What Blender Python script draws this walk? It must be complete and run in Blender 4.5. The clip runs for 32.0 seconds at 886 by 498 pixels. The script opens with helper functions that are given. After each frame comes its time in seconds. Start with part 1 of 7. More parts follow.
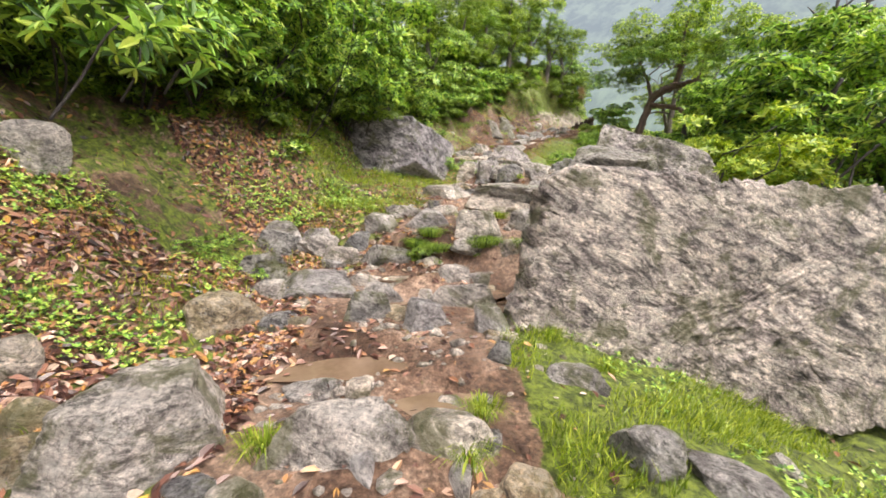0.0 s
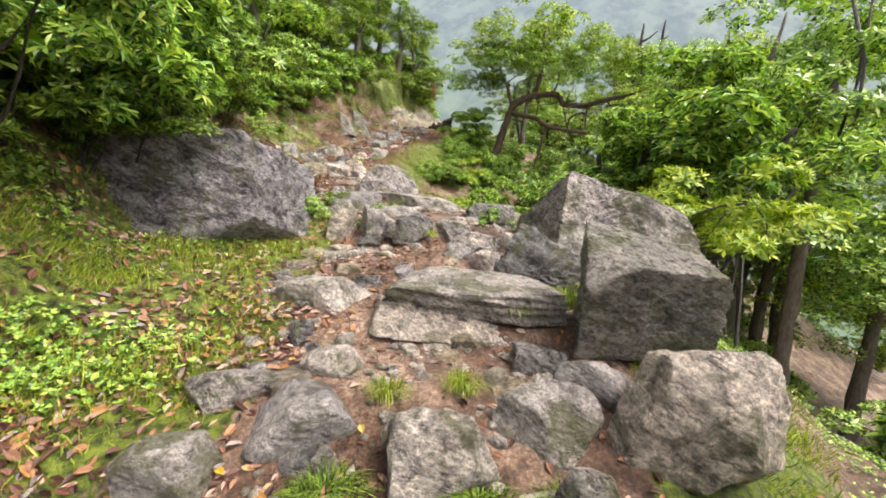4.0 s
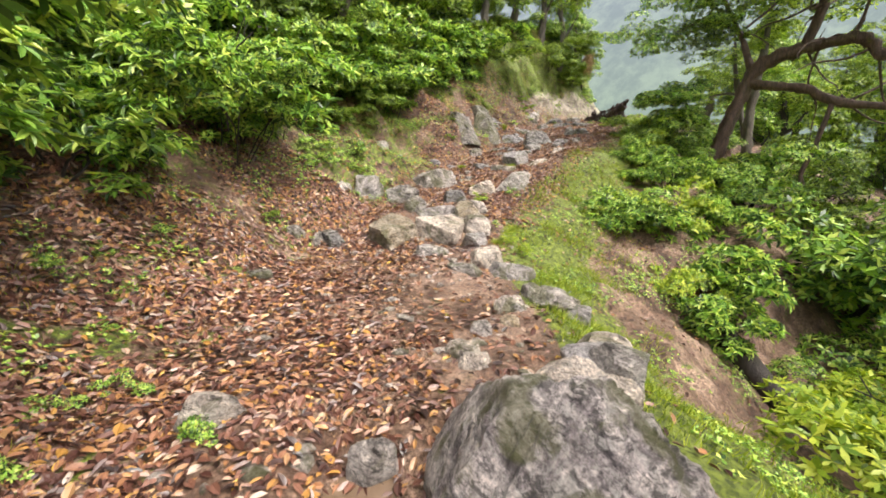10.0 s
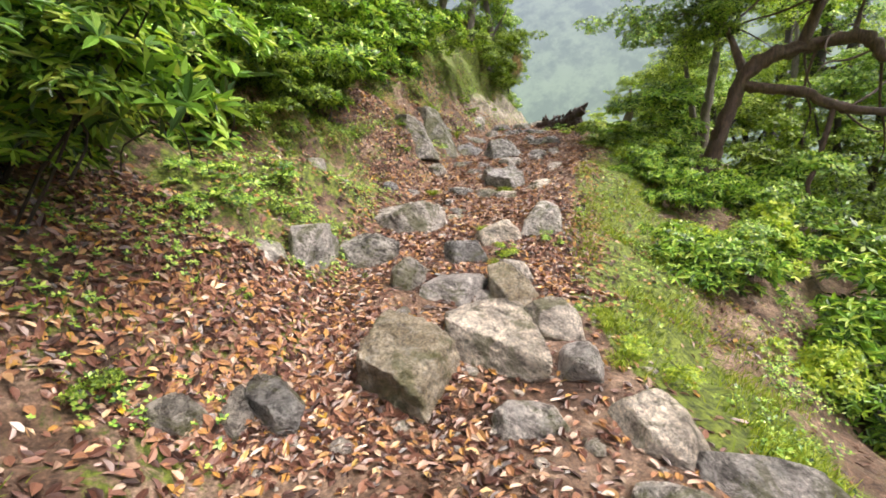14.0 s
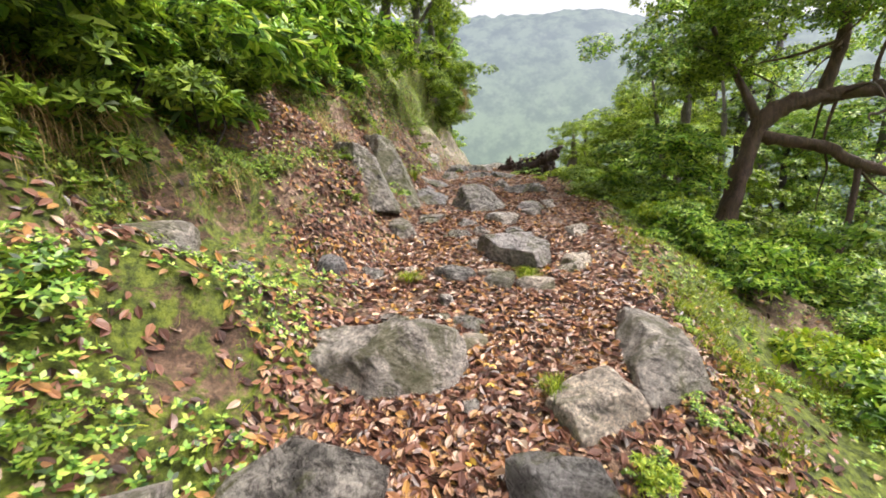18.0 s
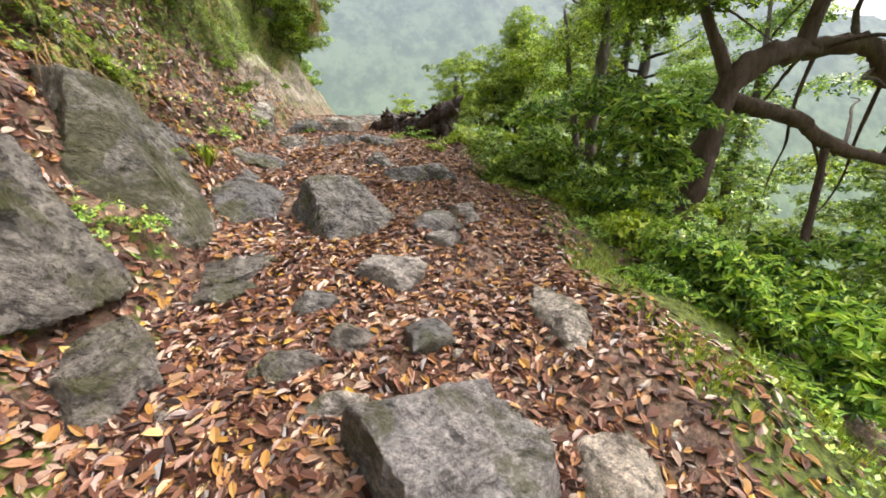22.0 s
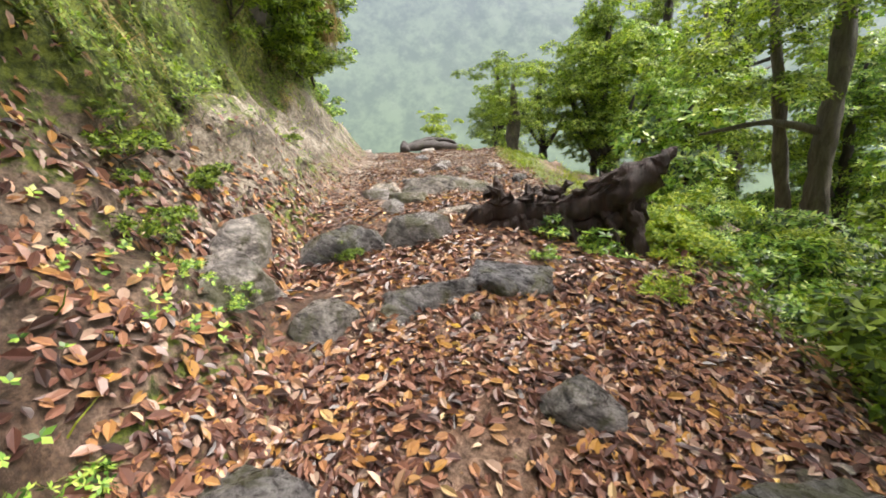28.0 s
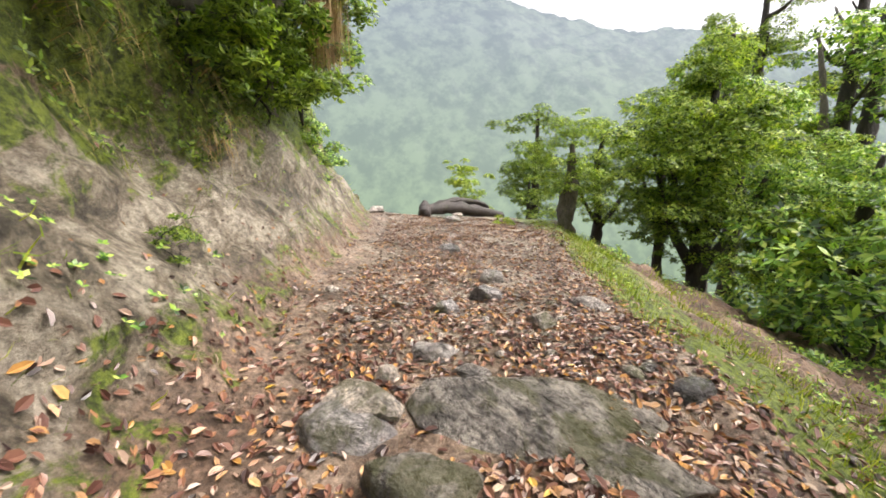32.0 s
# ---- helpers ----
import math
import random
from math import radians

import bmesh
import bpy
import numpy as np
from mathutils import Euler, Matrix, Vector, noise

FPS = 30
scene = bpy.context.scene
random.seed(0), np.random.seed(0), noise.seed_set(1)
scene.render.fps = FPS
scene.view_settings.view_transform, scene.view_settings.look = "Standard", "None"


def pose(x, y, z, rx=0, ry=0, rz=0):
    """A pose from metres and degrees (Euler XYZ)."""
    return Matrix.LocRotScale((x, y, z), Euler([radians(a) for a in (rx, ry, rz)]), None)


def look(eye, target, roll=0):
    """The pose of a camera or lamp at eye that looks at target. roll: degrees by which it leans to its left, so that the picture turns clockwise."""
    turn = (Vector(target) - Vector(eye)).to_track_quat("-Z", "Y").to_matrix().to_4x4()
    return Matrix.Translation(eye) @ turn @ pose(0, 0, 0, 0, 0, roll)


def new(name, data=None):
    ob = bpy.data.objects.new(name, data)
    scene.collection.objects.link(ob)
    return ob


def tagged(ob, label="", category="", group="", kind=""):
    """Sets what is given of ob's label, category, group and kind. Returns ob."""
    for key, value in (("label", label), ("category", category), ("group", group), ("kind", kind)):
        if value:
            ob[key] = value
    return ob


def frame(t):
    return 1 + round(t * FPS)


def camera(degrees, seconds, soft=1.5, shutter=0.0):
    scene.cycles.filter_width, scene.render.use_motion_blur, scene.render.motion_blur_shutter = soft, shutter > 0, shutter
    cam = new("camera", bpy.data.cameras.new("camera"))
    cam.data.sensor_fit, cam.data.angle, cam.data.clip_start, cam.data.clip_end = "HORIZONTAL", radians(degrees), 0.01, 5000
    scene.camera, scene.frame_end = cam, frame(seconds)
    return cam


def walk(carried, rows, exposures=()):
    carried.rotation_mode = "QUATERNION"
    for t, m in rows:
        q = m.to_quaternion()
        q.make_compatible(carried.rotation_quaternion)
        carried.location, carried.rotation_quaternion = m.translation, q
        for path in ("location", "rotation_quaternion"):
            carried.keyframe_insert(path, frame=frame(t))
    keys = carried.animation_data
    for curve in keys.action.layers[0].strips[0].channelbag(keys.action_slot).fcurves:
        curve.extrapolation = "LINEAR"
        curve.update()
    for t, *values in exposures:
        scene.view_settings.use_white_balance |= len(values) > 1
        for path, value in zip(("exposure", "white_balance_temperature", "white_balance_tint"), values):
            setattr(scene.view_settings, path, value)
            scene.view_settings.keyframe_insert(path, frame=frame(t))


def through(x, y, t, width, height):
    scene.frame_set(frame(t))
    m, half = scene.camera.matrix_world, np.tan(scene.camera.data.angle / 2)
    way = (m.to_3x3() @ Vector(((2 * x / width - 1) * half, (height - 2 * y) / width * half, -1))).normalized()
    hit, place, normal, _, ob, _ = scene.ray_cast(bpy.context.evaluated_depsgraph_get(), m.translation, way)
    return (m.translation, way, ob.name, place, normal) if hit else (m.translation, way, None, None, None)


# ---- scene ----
cam = camera(94.8, 32.0, 1.7, 0.12)
PATH = [
    (0, (0.076, -0.089, 1.369), (0.093, 1.891, 1.083), 2.0),
    (0.5, (0.089, 0.458, 1.358), (0.066, 2.423, 0.986), 1.5),
    (1, (0.005, 0.927, 1.526), (-0.083, 2.884, 1.122), 2.0),
    (1.5, (-0.097, 1.407, 1.678), (-0.166, 3.374, 1.322), 1.9),
    (2, (-0.289, 1.759, 1.791), (-0.224, 3.734, 1.485), 2.0),
    (2.5, (-0.456, 1.993, 1.954), (-0.139, 3.945, 1.657), 3.0),
    (3, (-0.463, 2.339, 2.034), (0.08, 4.241, 1.737), 4.2),
    (3.5, (-0.4, 2.671, 2.189), (0.328, 4.511, 1.896), 4.8),
    (5.5, (0.376, 5.062, 2.551), (1.204, 6.845, 2.185), 1.4),
    (6, (0.529, 5.508, 2.796), (1.427, 7.252, 2.404), 0.7),
    (6.5, (0.774, 5.964, 2.907), (1.662, 7.712, 2.51), 0.1),
    (7, (0.721, 6.474, 2.997), (1.615, 8.213, 2.576), -0.4),
    (7.5, (0.702, 6.935, 3.167), (1.678, 8.63, 2.75), 0.1),
    (8, (1.092, 7.315, 3.181), (2.005, 9.063, 2.85), -0.2),
    (8.5, (1.302, 7.983, 3.13), (1.841, 9.879, 2.791), 0.7),
    (9, (1.349, 8.589, 3.329), (1.607, 10.53, 2.921), 1.5),
    (9.5, (1.315, 9.03, 3.377), (1.466, 10.981, 2.964), 1.4),
    (10, (1.151, 9.486, 3.488), (1.304, 11.441, 3.095), 0.8),
    (10.5, (1.093, 9.983, 3.639), (1.358, 11.913, 3.19), 0.6),
    (11, (0.89, 10.264, 3.766), (1.259, 12.173, 3.295), 0.9),
    (11.5, (0.752, 10.622, 3.745), (1.317, 12.478, 3.258), 1.7),
    (12, (0.658, 11.167, 3.765), (1.405, 12.966, 3.314), 2.0),
    (12.5, (0.43, 11.647, 3.795), (1.211, 13.437, 3.362), 0.6),
    (13, (0.261, 12.184, 3.835), (0.946, 14.026, 3.464), -0.7),
    (13.5, (0.202, 12.689, 3.835), (0.854, 14.545, 3.475), -0.7),
    (15.5, (-0.007, 14.279, 3.793), (0.719, 16.103, 3.41), 1.1),
    (16, (-0.172, 14.812, 3.886), (0.715, 16.567, 3.52), 0.9),
    (16.5, (-0.114, 15.342, 3.957), (0.939, 17.015, 3.658), 0.4),
    (17, (0.034, 15.596, 3.94), (1.282, 17.136, 3.674), 0.3),
    (17.5, (0.288, 15.971, 3.986), (1.469, 17.568, 3.748), 0.6),
    (18, (0.599, 16.276, 4.174), (1.628, 17.981, 3.985), 1.1),
    (18.5, (1.01, 16.698, 4.383), (1.966, 18.438, 4.142), 1.2),
    (19, (1.287, 17.355, 4.44), (2.429, 18.959, 4.085), 1.3),
    (19.5, (1.495, 17.641, 4.63), (2.773, 19.133, 4.254), 0.5),
    (20, (1.812, 17.878, 4.753), (3.131, 19.349, 4.44), 0.1),
    (20.5, (2.111, 18.258, 4.828), (3.454, 19.717, 4.572), 0.4),
    (21, (2.326, 18.544, 4.829), (3.698, 19.966, 4.519), 0.8),
    (21.5, (2.519, 18.807, 4.973), (3.929, 20.175, 4.597), 0.9),
    (22, (2.678, 19.035, 4.912), (4.151, 20.307, 4.45), 1.2),
    (22.5, (2.778, 19.21, 4.956), (4.325, 20.375, 4.458), 1.8),
    (23, (2.979, 19.223, 5.018), (4.553, 20.382, 4.594), 0.7),
    (23.5, (3.372, 19.42, 5.057), (4.709, 20.86, 4.687), -1.2),
    (24, (3.503, 19.788, 5.019), (4.683, 21.327, 4.531), -2.7),
    (24.5, (3.628, 20.146, 5.278), (4.911, 21.577, 4.725), -1.6),
    (25, (3.916, 20.404, 5.416), (5.215, 21.865, 4.992), -1.5),
    (25.5, (4.088, 20.749, 5.614), (5.336, 22.281, 5.306), -1.4),
    (27.5, (4.78, 22.477, 5.86), (6.235, 23.726, 5.291), -2.7),
    (28, (4.887, 22.866, 5.95), (6.298, 24.209, 5.497), -3.5),
    (28.5, (5.045, 23.187, 6.05), (6.412, 24.592, 5.651), -4.7),
    (29, (5.253, 23.503, 6.204), (6.702, 24.821, 5.796), -2.9),
    (29.5, (5.532, 23.687, 6.328), (7.005, 24.989, 5.962), -2.2),
    (30, (5.674, 23.977, 6.358), (7.098, 25.334, 5.999), -2.7),
    (30.5, (5.869, 24.202, 6.5), (7.307, 25.554, 6.175), -1.9),
    (31, (6.353, 24.466, 6.447), (7.75, 25.879, 6.217), -0.6),
    (31.5, (6.776, 24.99, 6.49), (8.13, 26.443, 6.26), 0.7),
    (32, (7.119, 25.387, 6.571), (8.522, 26.79, 6.317), 2.3),
]
walk(cam, [(t, look(eye, target, roll)) for t, eye, target, roll in PATH], [(0, 1.8, 6900, 13), (32, 1.8, 6900, 13)])

# ---- world, sun, exposure ----
world = bpy.data.worlds.new("overcast_sky")
scene.world = world
world.use_nodes = True
wn, wl = world.node_tree.nodes, world.node_tree.links
sky = wn.new("ShaderNodeTexSky")
sky.sky_type = "NISHITA"
sky.sun_disc = False
sky.sun_elevation, sky.sun_rotation = radians(60), radians(129)
sky.dust_density, sky.air_density = 4.0, 1.0
grey = wn.new("ShaderNodeHueSaturation")
grey.inputs["Saturation"].default_value = 0.25
wl.new(sky.outputs[0], grey.inputs["Color"])
wl.new(grey.outputs[0], wn["Background"].inputs["Color"])
wn["Background"].inputs["Strength"].default_value = 0.092
sun_data = bpy.data.lights.new("sun", "SUN")
sun_data.energy, sun_data.angle, sun_data.color = 1.3, radians(38), (1.0, 0.97, 0.92)
sun = new("sun", sun_data)
sun.matrix_world = look((0, 0, 60), (-27, 22, 0))


# ---- materials ----
def material(name):
    m = bpy.data.materials.new(name)
    m.use_nodes = True
    nt = m.node_tree
    return m, nt, nt.nodes["Principled BSDF"]


def nd(nt, kind, **inputs):
    n = nt.nodes.new(kind)
    for k, v in inputs.items():
        n.inputs[k.replace("_", " ")].default_value = v
    return n


def noise_tex(nt, scale, detail=6.0, rough=0.6, coord=None, distort=0.0):
    n = nd(nt, "ShaderNodeTexNoise", Scale=scale, Detail=detail, Roughness=rough, Distortion=distort)
    if coord is not None:
        nt.links.new(coord, n.inputs["Vector"])
    return n.outputs["Fac"]


def ramp(nt, fac, stops):
    r = nt.nodes.new("ShaderNodeValToRGB")
    el = r.color_ramp.elements
    el[0].position, el[0].color = stops[0][0], (*stops[0][1], 1)
    el[1].position, el[1].color = stops[-1][0], (*stops[-1][1], 1)
    for p, c in stops[1:-1]:
        e = el.new(p)
        e.color = (*c, 1)
    nt.links.new(fac, r.inputs["Fac"])
    return r.outputs["Color"]


def mix(nt, fac, a, b, mode="MIX"):
    m = nt.nodes.new("ShaderNodeMix")
    m.data_type, m.blend_type = "RGBA", mode
    for sock, v in ((m.inputs[0], fac), (m.inputs[6], a), (m.inputs[7], b)):
        if isinstance(v, (int, float)):
            sock.default_value = v
        elif isinstance(v, tuple):
            sock.default_value = (*v, 1)
        else:
            nt.links.new(v, sock)
    return m.outputs[2]


def maths(nt, op, a, b=0.0, clamp=False):
    m = nt.nodes.new("ShaderNodeMath")
    m.operation, m.use_clamp = op, clamp
    for sock, v in ((m.inputs[0], a), (m.inputs[1], b)):
        if isinstance(v, (int, float)):
            sock.default_value = v
        else:
            nt.links.new(v, sock)
    return m.outputs[0]


def bump(nt, bsdf, height, strength, distance):
    b = nd(nt, "ShaderNodeBump", Strength=strength, Distance=distance)
    nt.links.new(height, b.inputs["Height"])
    nt.links.new(b.outputs[0], bsdf.inputs["Normal"])


def place(nt):
    return nt.nodes.new("ShaderNodeTexCoord").outputs["Object"]


def spot(nt):
    return nt.nodes.new("ShaderNodeNewGeometry").outputs["Position"]


def step_ramp(nt, fac, lo, hi):
    return ramp(nt, fac, [(lo, (0, 0, 0)), (hi, (1, 1, 1))])


def rock_material(name, dark, mid, light, moss=0.4, pale=0.5, streak=0.58, rough=0.36):
    """Broken schist: slanting layers, pale worn patches, dark wet stains, lichen and moss."""
    m, nt, b = material(name)
    p = spot(nt)
    lay = nt.nodes.new("ShaderNodeMapping")
    lay.vector_type = "TEXTURE"
    lay.inputs["Rotation"].default_value = (0.22, 0.44, 0)
    lay.inputs["Scale"].default_value = (1, 1, 0.4)
    nt.links.new(p, lay.inputs["Vector"])
    q = lay.outputs[0]
    tone = ramp(nt, noise_tex(nt, 3.4, 12, 0.72, q, 0.5), [(0.36, dark), (0.45, mid), (0.56, light)])
    speck = noise_tex(nt, 40, 10, 0.8, p, 0.3)
    tone = mix(nt, 0.85, tone, ramp(nt, speck, [(0.4, (0.35, 0.34, 0.34)), (0.5, (1.0, 0.99, 0.98)), (0.6, (1.5, 1.48, 1.44))]), "MULTIPLY")
    band = noise_tex(nt, 13, 8, 0.7, q, 0.6)
    tone = mix(nt, 0.75, tone, ramp(nt, band, [(0.4, (0.5, 0.48, 0.47)), (0.52, (1.0, 1.0, 1.0)), (0.64, (1.35, 1.33, 1.3))]), "MULTIPLY")
    lichen = step_ramp(nt, noise_tex(nt, 9, 11, 0.78, p, 0.5), 0.53, 0.56)
    tone = mix(nt, maths(nt, "MULTIPLY", lichen, pale), tone, (0.56, 0.55, 0.53))
    stain = step_ramp(nt, noise_tex(nt, 7, 11, 0.76, q, 0.5), streak, streak + 0.035)
    tone = mix(nt, maths(nt, "MULTIPLY", stain, 0.75), tone, (0.03, 0.027, 0.028))
    crack = noise_tex(nt, 2.2, 5, 0.6, q, 0.3)
    tone = mix(nt, 0.8, tone, ramp(nt, crack, [(0.491, (1, 1, 1)), (0.5, (0.3, 0.29, 0.28)), (0.506, (1, 1, 1))]), "MULTIPLY")
    rnd = nt.nodes.new("ShaderNodeObjectInfo").outputs["Random"]
    tone = mix(nt, 1.0, tone, ramp(nt, rnd, [(0.0, (0.72, 0.72, 0.77)), (0.5, (1.0, 0.97, 0.95)), (1.0, (1.25, 1.15, 1.04))]), "MULTIPLY")
    green = step_ramp(nt, noise_tex(nt, 2.4, 9, 0.72, p, 0.8), 0.98 - moss, 1.05 - moss)
    tone = mix(nt, maths(nt, "MULTIPLY", green, 0.65), tone, (0.095, 0.1, 0.025))
    nt.links.new(tone, b.inputs["Base Color"])
    nt.links.new(maths(nt, "ADD", maths(nt, "MULTIPLY", band, 0.3), rough - 0.14), b.inputs["Roughness"])
    h = maths(nt, "ADD", maths(nt, "MULTIPLY", speck, 0.35), maths(nt, "ADD", maths(nt, "MULTIPLY", band, 0.8), noise_tex(nt, 9, 10, 0.78, q, 1.0)))
    bump(nt, b, h, 1.0, 0.065)
    return m


ROCK = rock_material("grey_schist", (0.1, 0.09, 0.087), (0.37, 0.343, 0.327), (0.66, 0.62, 0.59), 0.47, 0.4, 0.57)
ROCK_BIG = rock_material("purple_grey_schist", (0.04, 0.035, 0.042), (0.26, 0.235, 0.25), (0.64, 0.6, 0.6), 0.46, 0.5, 0.53)
ROCK_WET = rock_material("wet_dark_schist", (0.045, 0.044, 0.047), (0.155, 0.153, 0.158), (0.33, 0.325, 0.325), 0.47, 0.35, 0.55, 0.28)
ROCK_MOSSY = rock_material("mossy_wet_schist", (0.04, 0.04, 0.04), (0.14, 0.14, 0.14), (0.31, 0.31, 0.3), 0.54, 0.35, 0.55, 0.3)
ROCK_TAN = rock_material("tan_schist", (0.15, 0.12, 0.083), (0.3, 0.25, 0.175), (0.47, 0.41, 0.32), 0.45, 0.35)


def ground_material():
    m, nt, b = material("wet_trail_soil")
    p = spot(nt)

    def att(name):
        a = nt.nodes.new("ShaderNodeAttribute")
        a.attribute_name = name
        return a.outputs["Fac"]

    soil = ramp(nt, noise_tex(nt, 1.6, 10, 0.7, p), [(0.38, (0.085, 0.048, 0.034)), (0.5, (0.24, 0.15, 0.108)), (0.62, (0.46, 0.325, 0.25))])
    grit = noise_tex(nt, 24, 10, 0.78, p)
    soil = mix(nt, 0.9, soil, ramp(nt, grit, [(0.38, (0.3, 0.28, 0.27)), (0.5, (0.9, 0.88, 0.86)), (0.62, (1.7, 1.65, 1.6))]), "MULTIPLY")
    gravel = nt.nodes.new("ShaderNodeTexVoronoi")
    gravel.inputs["Scale"].default_value = 38
    nt.links.new(p, gravel.inputs["Vector"])
    soil = mix(nt, 0.4, soil, ramp(nt, gravel.outputs["Distance"], [(0.05, (1.4, 1.35, 1.3)), (0.5, (0.45, 0.43, 0.41))]), "MULTIPLY")
    cut = ramp(nt, noise_tex(nt, 3.0, 10, 0.75, p, 0.6), [(0.4, (0.075, 0.062, 0.048)), (0.48, (0.205, 0.168, 0.128)), (0.58, (0.41, 0.36, 0.3))])
    cut = mix(nt, 0.85, cut, ramp(nt, grit, [(0.38, (0.35, 0.33, 0.3)), (0.62, (1.5, 1.5, 1.45))]), "MULTIPLY")
    soil = mix(nt, att("cut"), soil, cut)
    moss = ramp(nt, noise_tex(nt, 16, 9, 0.75, p), [(0.4, (0.035, 0.048, 0.01)), (0.5, (0.125, 0.165, 0.024)), (0.6, (0.24, 0.295, 0.042))])
    edge = maths(nt, "ADD", att("moss"), maths(nt, "MULTIPLY", maths(nt, "SUBTRACT", noise_tex(nt, 3.2, 10, 0.75, p, 0.6), 0.5), 3.0))
    where = step_ramp(nt, edge, 0.42, 0.6)
    tone = mix(nt, where, soil, moss)
    nt.links.new(tone, b.inputs["Base Color"])
    wet = maths(nt, "SUBTRACT", 0.62, maths(nt, "MULTIPLY", att("wet"), 0.45))
    nt.links.new(wet, b.inputs["Roughness"])
    h = maths(nt, "ADD", maths(nt, "MULTIPLY", grit, 0.7), noise_tex(nt, 7, 9, 0.7, p))
    bump(nt, b, h, 1.0, 0.05)
    return m


GROUND = ground_material()


def leaf_material(name, stops, rough=0.38, through=0.25, gloss=0.36):
    m, nt, b = material(name)
    geo = nt.nodes.new("ShaderNodeNewGeometry")
    tone = ramp(nt, geo.outputs["Random Per Island"], stops)
    tone = mix(nt, 0.35, tone, ramp(nt, noise_tex(nt, 60, 4, 0.6, geo.outputs["Position"]), [(0.3, (0.55, 0.55, 0.5)), (0.7, (1.3, 1.3, 1.25))]), "MULTIPLY")
    nt.links.new(tone, b.inputs["Base Color"])
    b.inputs["Roughness"].default_value = rough
    b.inputs["Specular IOR Level"].default_value = gloss
    if through:
        t = nt.nodes.new("ShaderNodeBsdfTranslucent")
        nt.links.new(mix(nt, 1.0, tone, (1.25, 1.3, 0.6), "MULTIPLY"), t.inputs["Color"])
        s = nt.nodes.new("ShaderNodeMixShader")
        s.inputs[0].default_value = through
        nt.links.new(b.outputs[0], s.inputs[1])
        nt.links.new(t.outputs[0], s.inputs[2])
        nt.links.new(s.outputs[0], nt.nodes["Material Output"].inputs["Surface"])
    return m


LEAF_BRIGHT = leaf_material("fresh_green_leaf", [(0, (0.014, 0.04, 0.009)), (0.2, (0.05, 0.12, 0.022)), (0.45, (0.19, 0.37, 0.06)), (0.75, (0.37, 0.56, 0.1)), (1, (0.62, 0.7, 0.17))], 0.34, 0.26, 0.48)
LEAF_MID = leaf_material("mid_green_leaf", [(0, (0.016, 0.038, 0.008)), (0.45, (0.2, 0.32, 0.045)), (0.8, (0.4, 0.52, 0.085)), (1, (0.6, 0.66, 0.15))], 0.46, 0.42)
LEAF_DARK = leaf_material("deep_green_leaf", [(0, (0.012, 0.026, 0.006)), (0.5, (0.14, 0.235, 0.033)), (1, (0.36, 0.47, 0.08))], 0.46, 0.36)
LEAF_YELLOW = leaf_material("yellow_green_leaf", [(0, (0.09, 0.18, 0.014)), (0.5, (0.27, 0.39, 0.035)), (1, (0.55, 0.6, 0.08))], 0.42, 0.3)
GRASS = leaf_material("grass_blade", [(0, (0.07, 0.12, 0.012)), (0.5, (0.23, 0.32, 0.03)), (1, (0.48, 0.52, 0.08))], 0.45, 0.3)
BANK_GRASS = leaf_material("olive_grass_blade", [(0, (0.05, 0.06, 0.012)), (0.5, (0.125, 0.165, 0.03)), (0.85, (0.26, 0.29, 0.06)), (1, (0.36, 0.24, 0.09))], 0.5, 0.25)
DRY_GRASS = leaf_material("dry_grass_blade", [(0, (0.2, 0.12, 0.05)), (0.5, (0.38, 0.25, 0.11)), (1, (0.52, 0.38, 0.18))], 0.6, 0.2)
LITTER = leaf_material("fallen_leaf", [(0, (0.02, 0.009, 0.007)), (0.22, (0.08, 0.032, 0.024)), (0.45, (0.165, 0.073, 0.052)), (0.62, (0.26, 0.125, 0.085)), (0.75, (0.36, 0.175, 0.085)), (0.84, (0.43, 0.225, 0.055)), (0.92, (0.36, 0.225, 0.17)), (0.98, (0.48, 0.37, 0.3)), (1, (0.6, 0.37, 0.035))], 0.32, 0.06, 0.55)


def bark_material(name, dark, light, moss=0.3):
    m, nt, b = material(name)
    p = place(nt)
    mp = nt.nodes.new("ShaderNodeMapping")
    mp.inputs["Scale"].default_value = (1, 1, 0.25)
    nt.links.new(p, mp.inputs["Vector"])
    grain = noise_tex(nt, 16, 9, 0.72, mp.outputs[0], 0.8)
    tone = ramp(nt, grain, [(0.32, dark), (0.66, light)])
    green = step_ramp(nt, noise_tex(nt, 2.2, 8, 0.7, p), 1 - moss, 1 - moss + 0.15)
    tone = mix(nt, maths(nt, "MULTIPLY", green, 0.7), tone, (0.06, 0.075, 0.025))
    nt.links.new(tone, b.inputs["Base Color"])
    b.inputs["Roughness"].default_value = 0.6
    bump(nt, b, grain, 1.0, 0.03)
    return m


BARK = bark_material("reddish_brown_bark", (0.035, 0.022, 0.018), (0.17, 0.1, 0.075), 0.38)
BARK_DARK = bark_material("wet_dark_bark", (0.012, 0.01, 0.01), (0.06, 0.045, 0.04), 0.4)
BARK_TORN = bark_material("torn_red_black_wood", (0.006, 0.005, 0.005), (0.06, 0.03, 0.024), 0.36)
BARK_GREY = bark_material("grey_bark", (0.05, 0.042, 0.035), (0.19, 0.16, 0.13), 0.4)


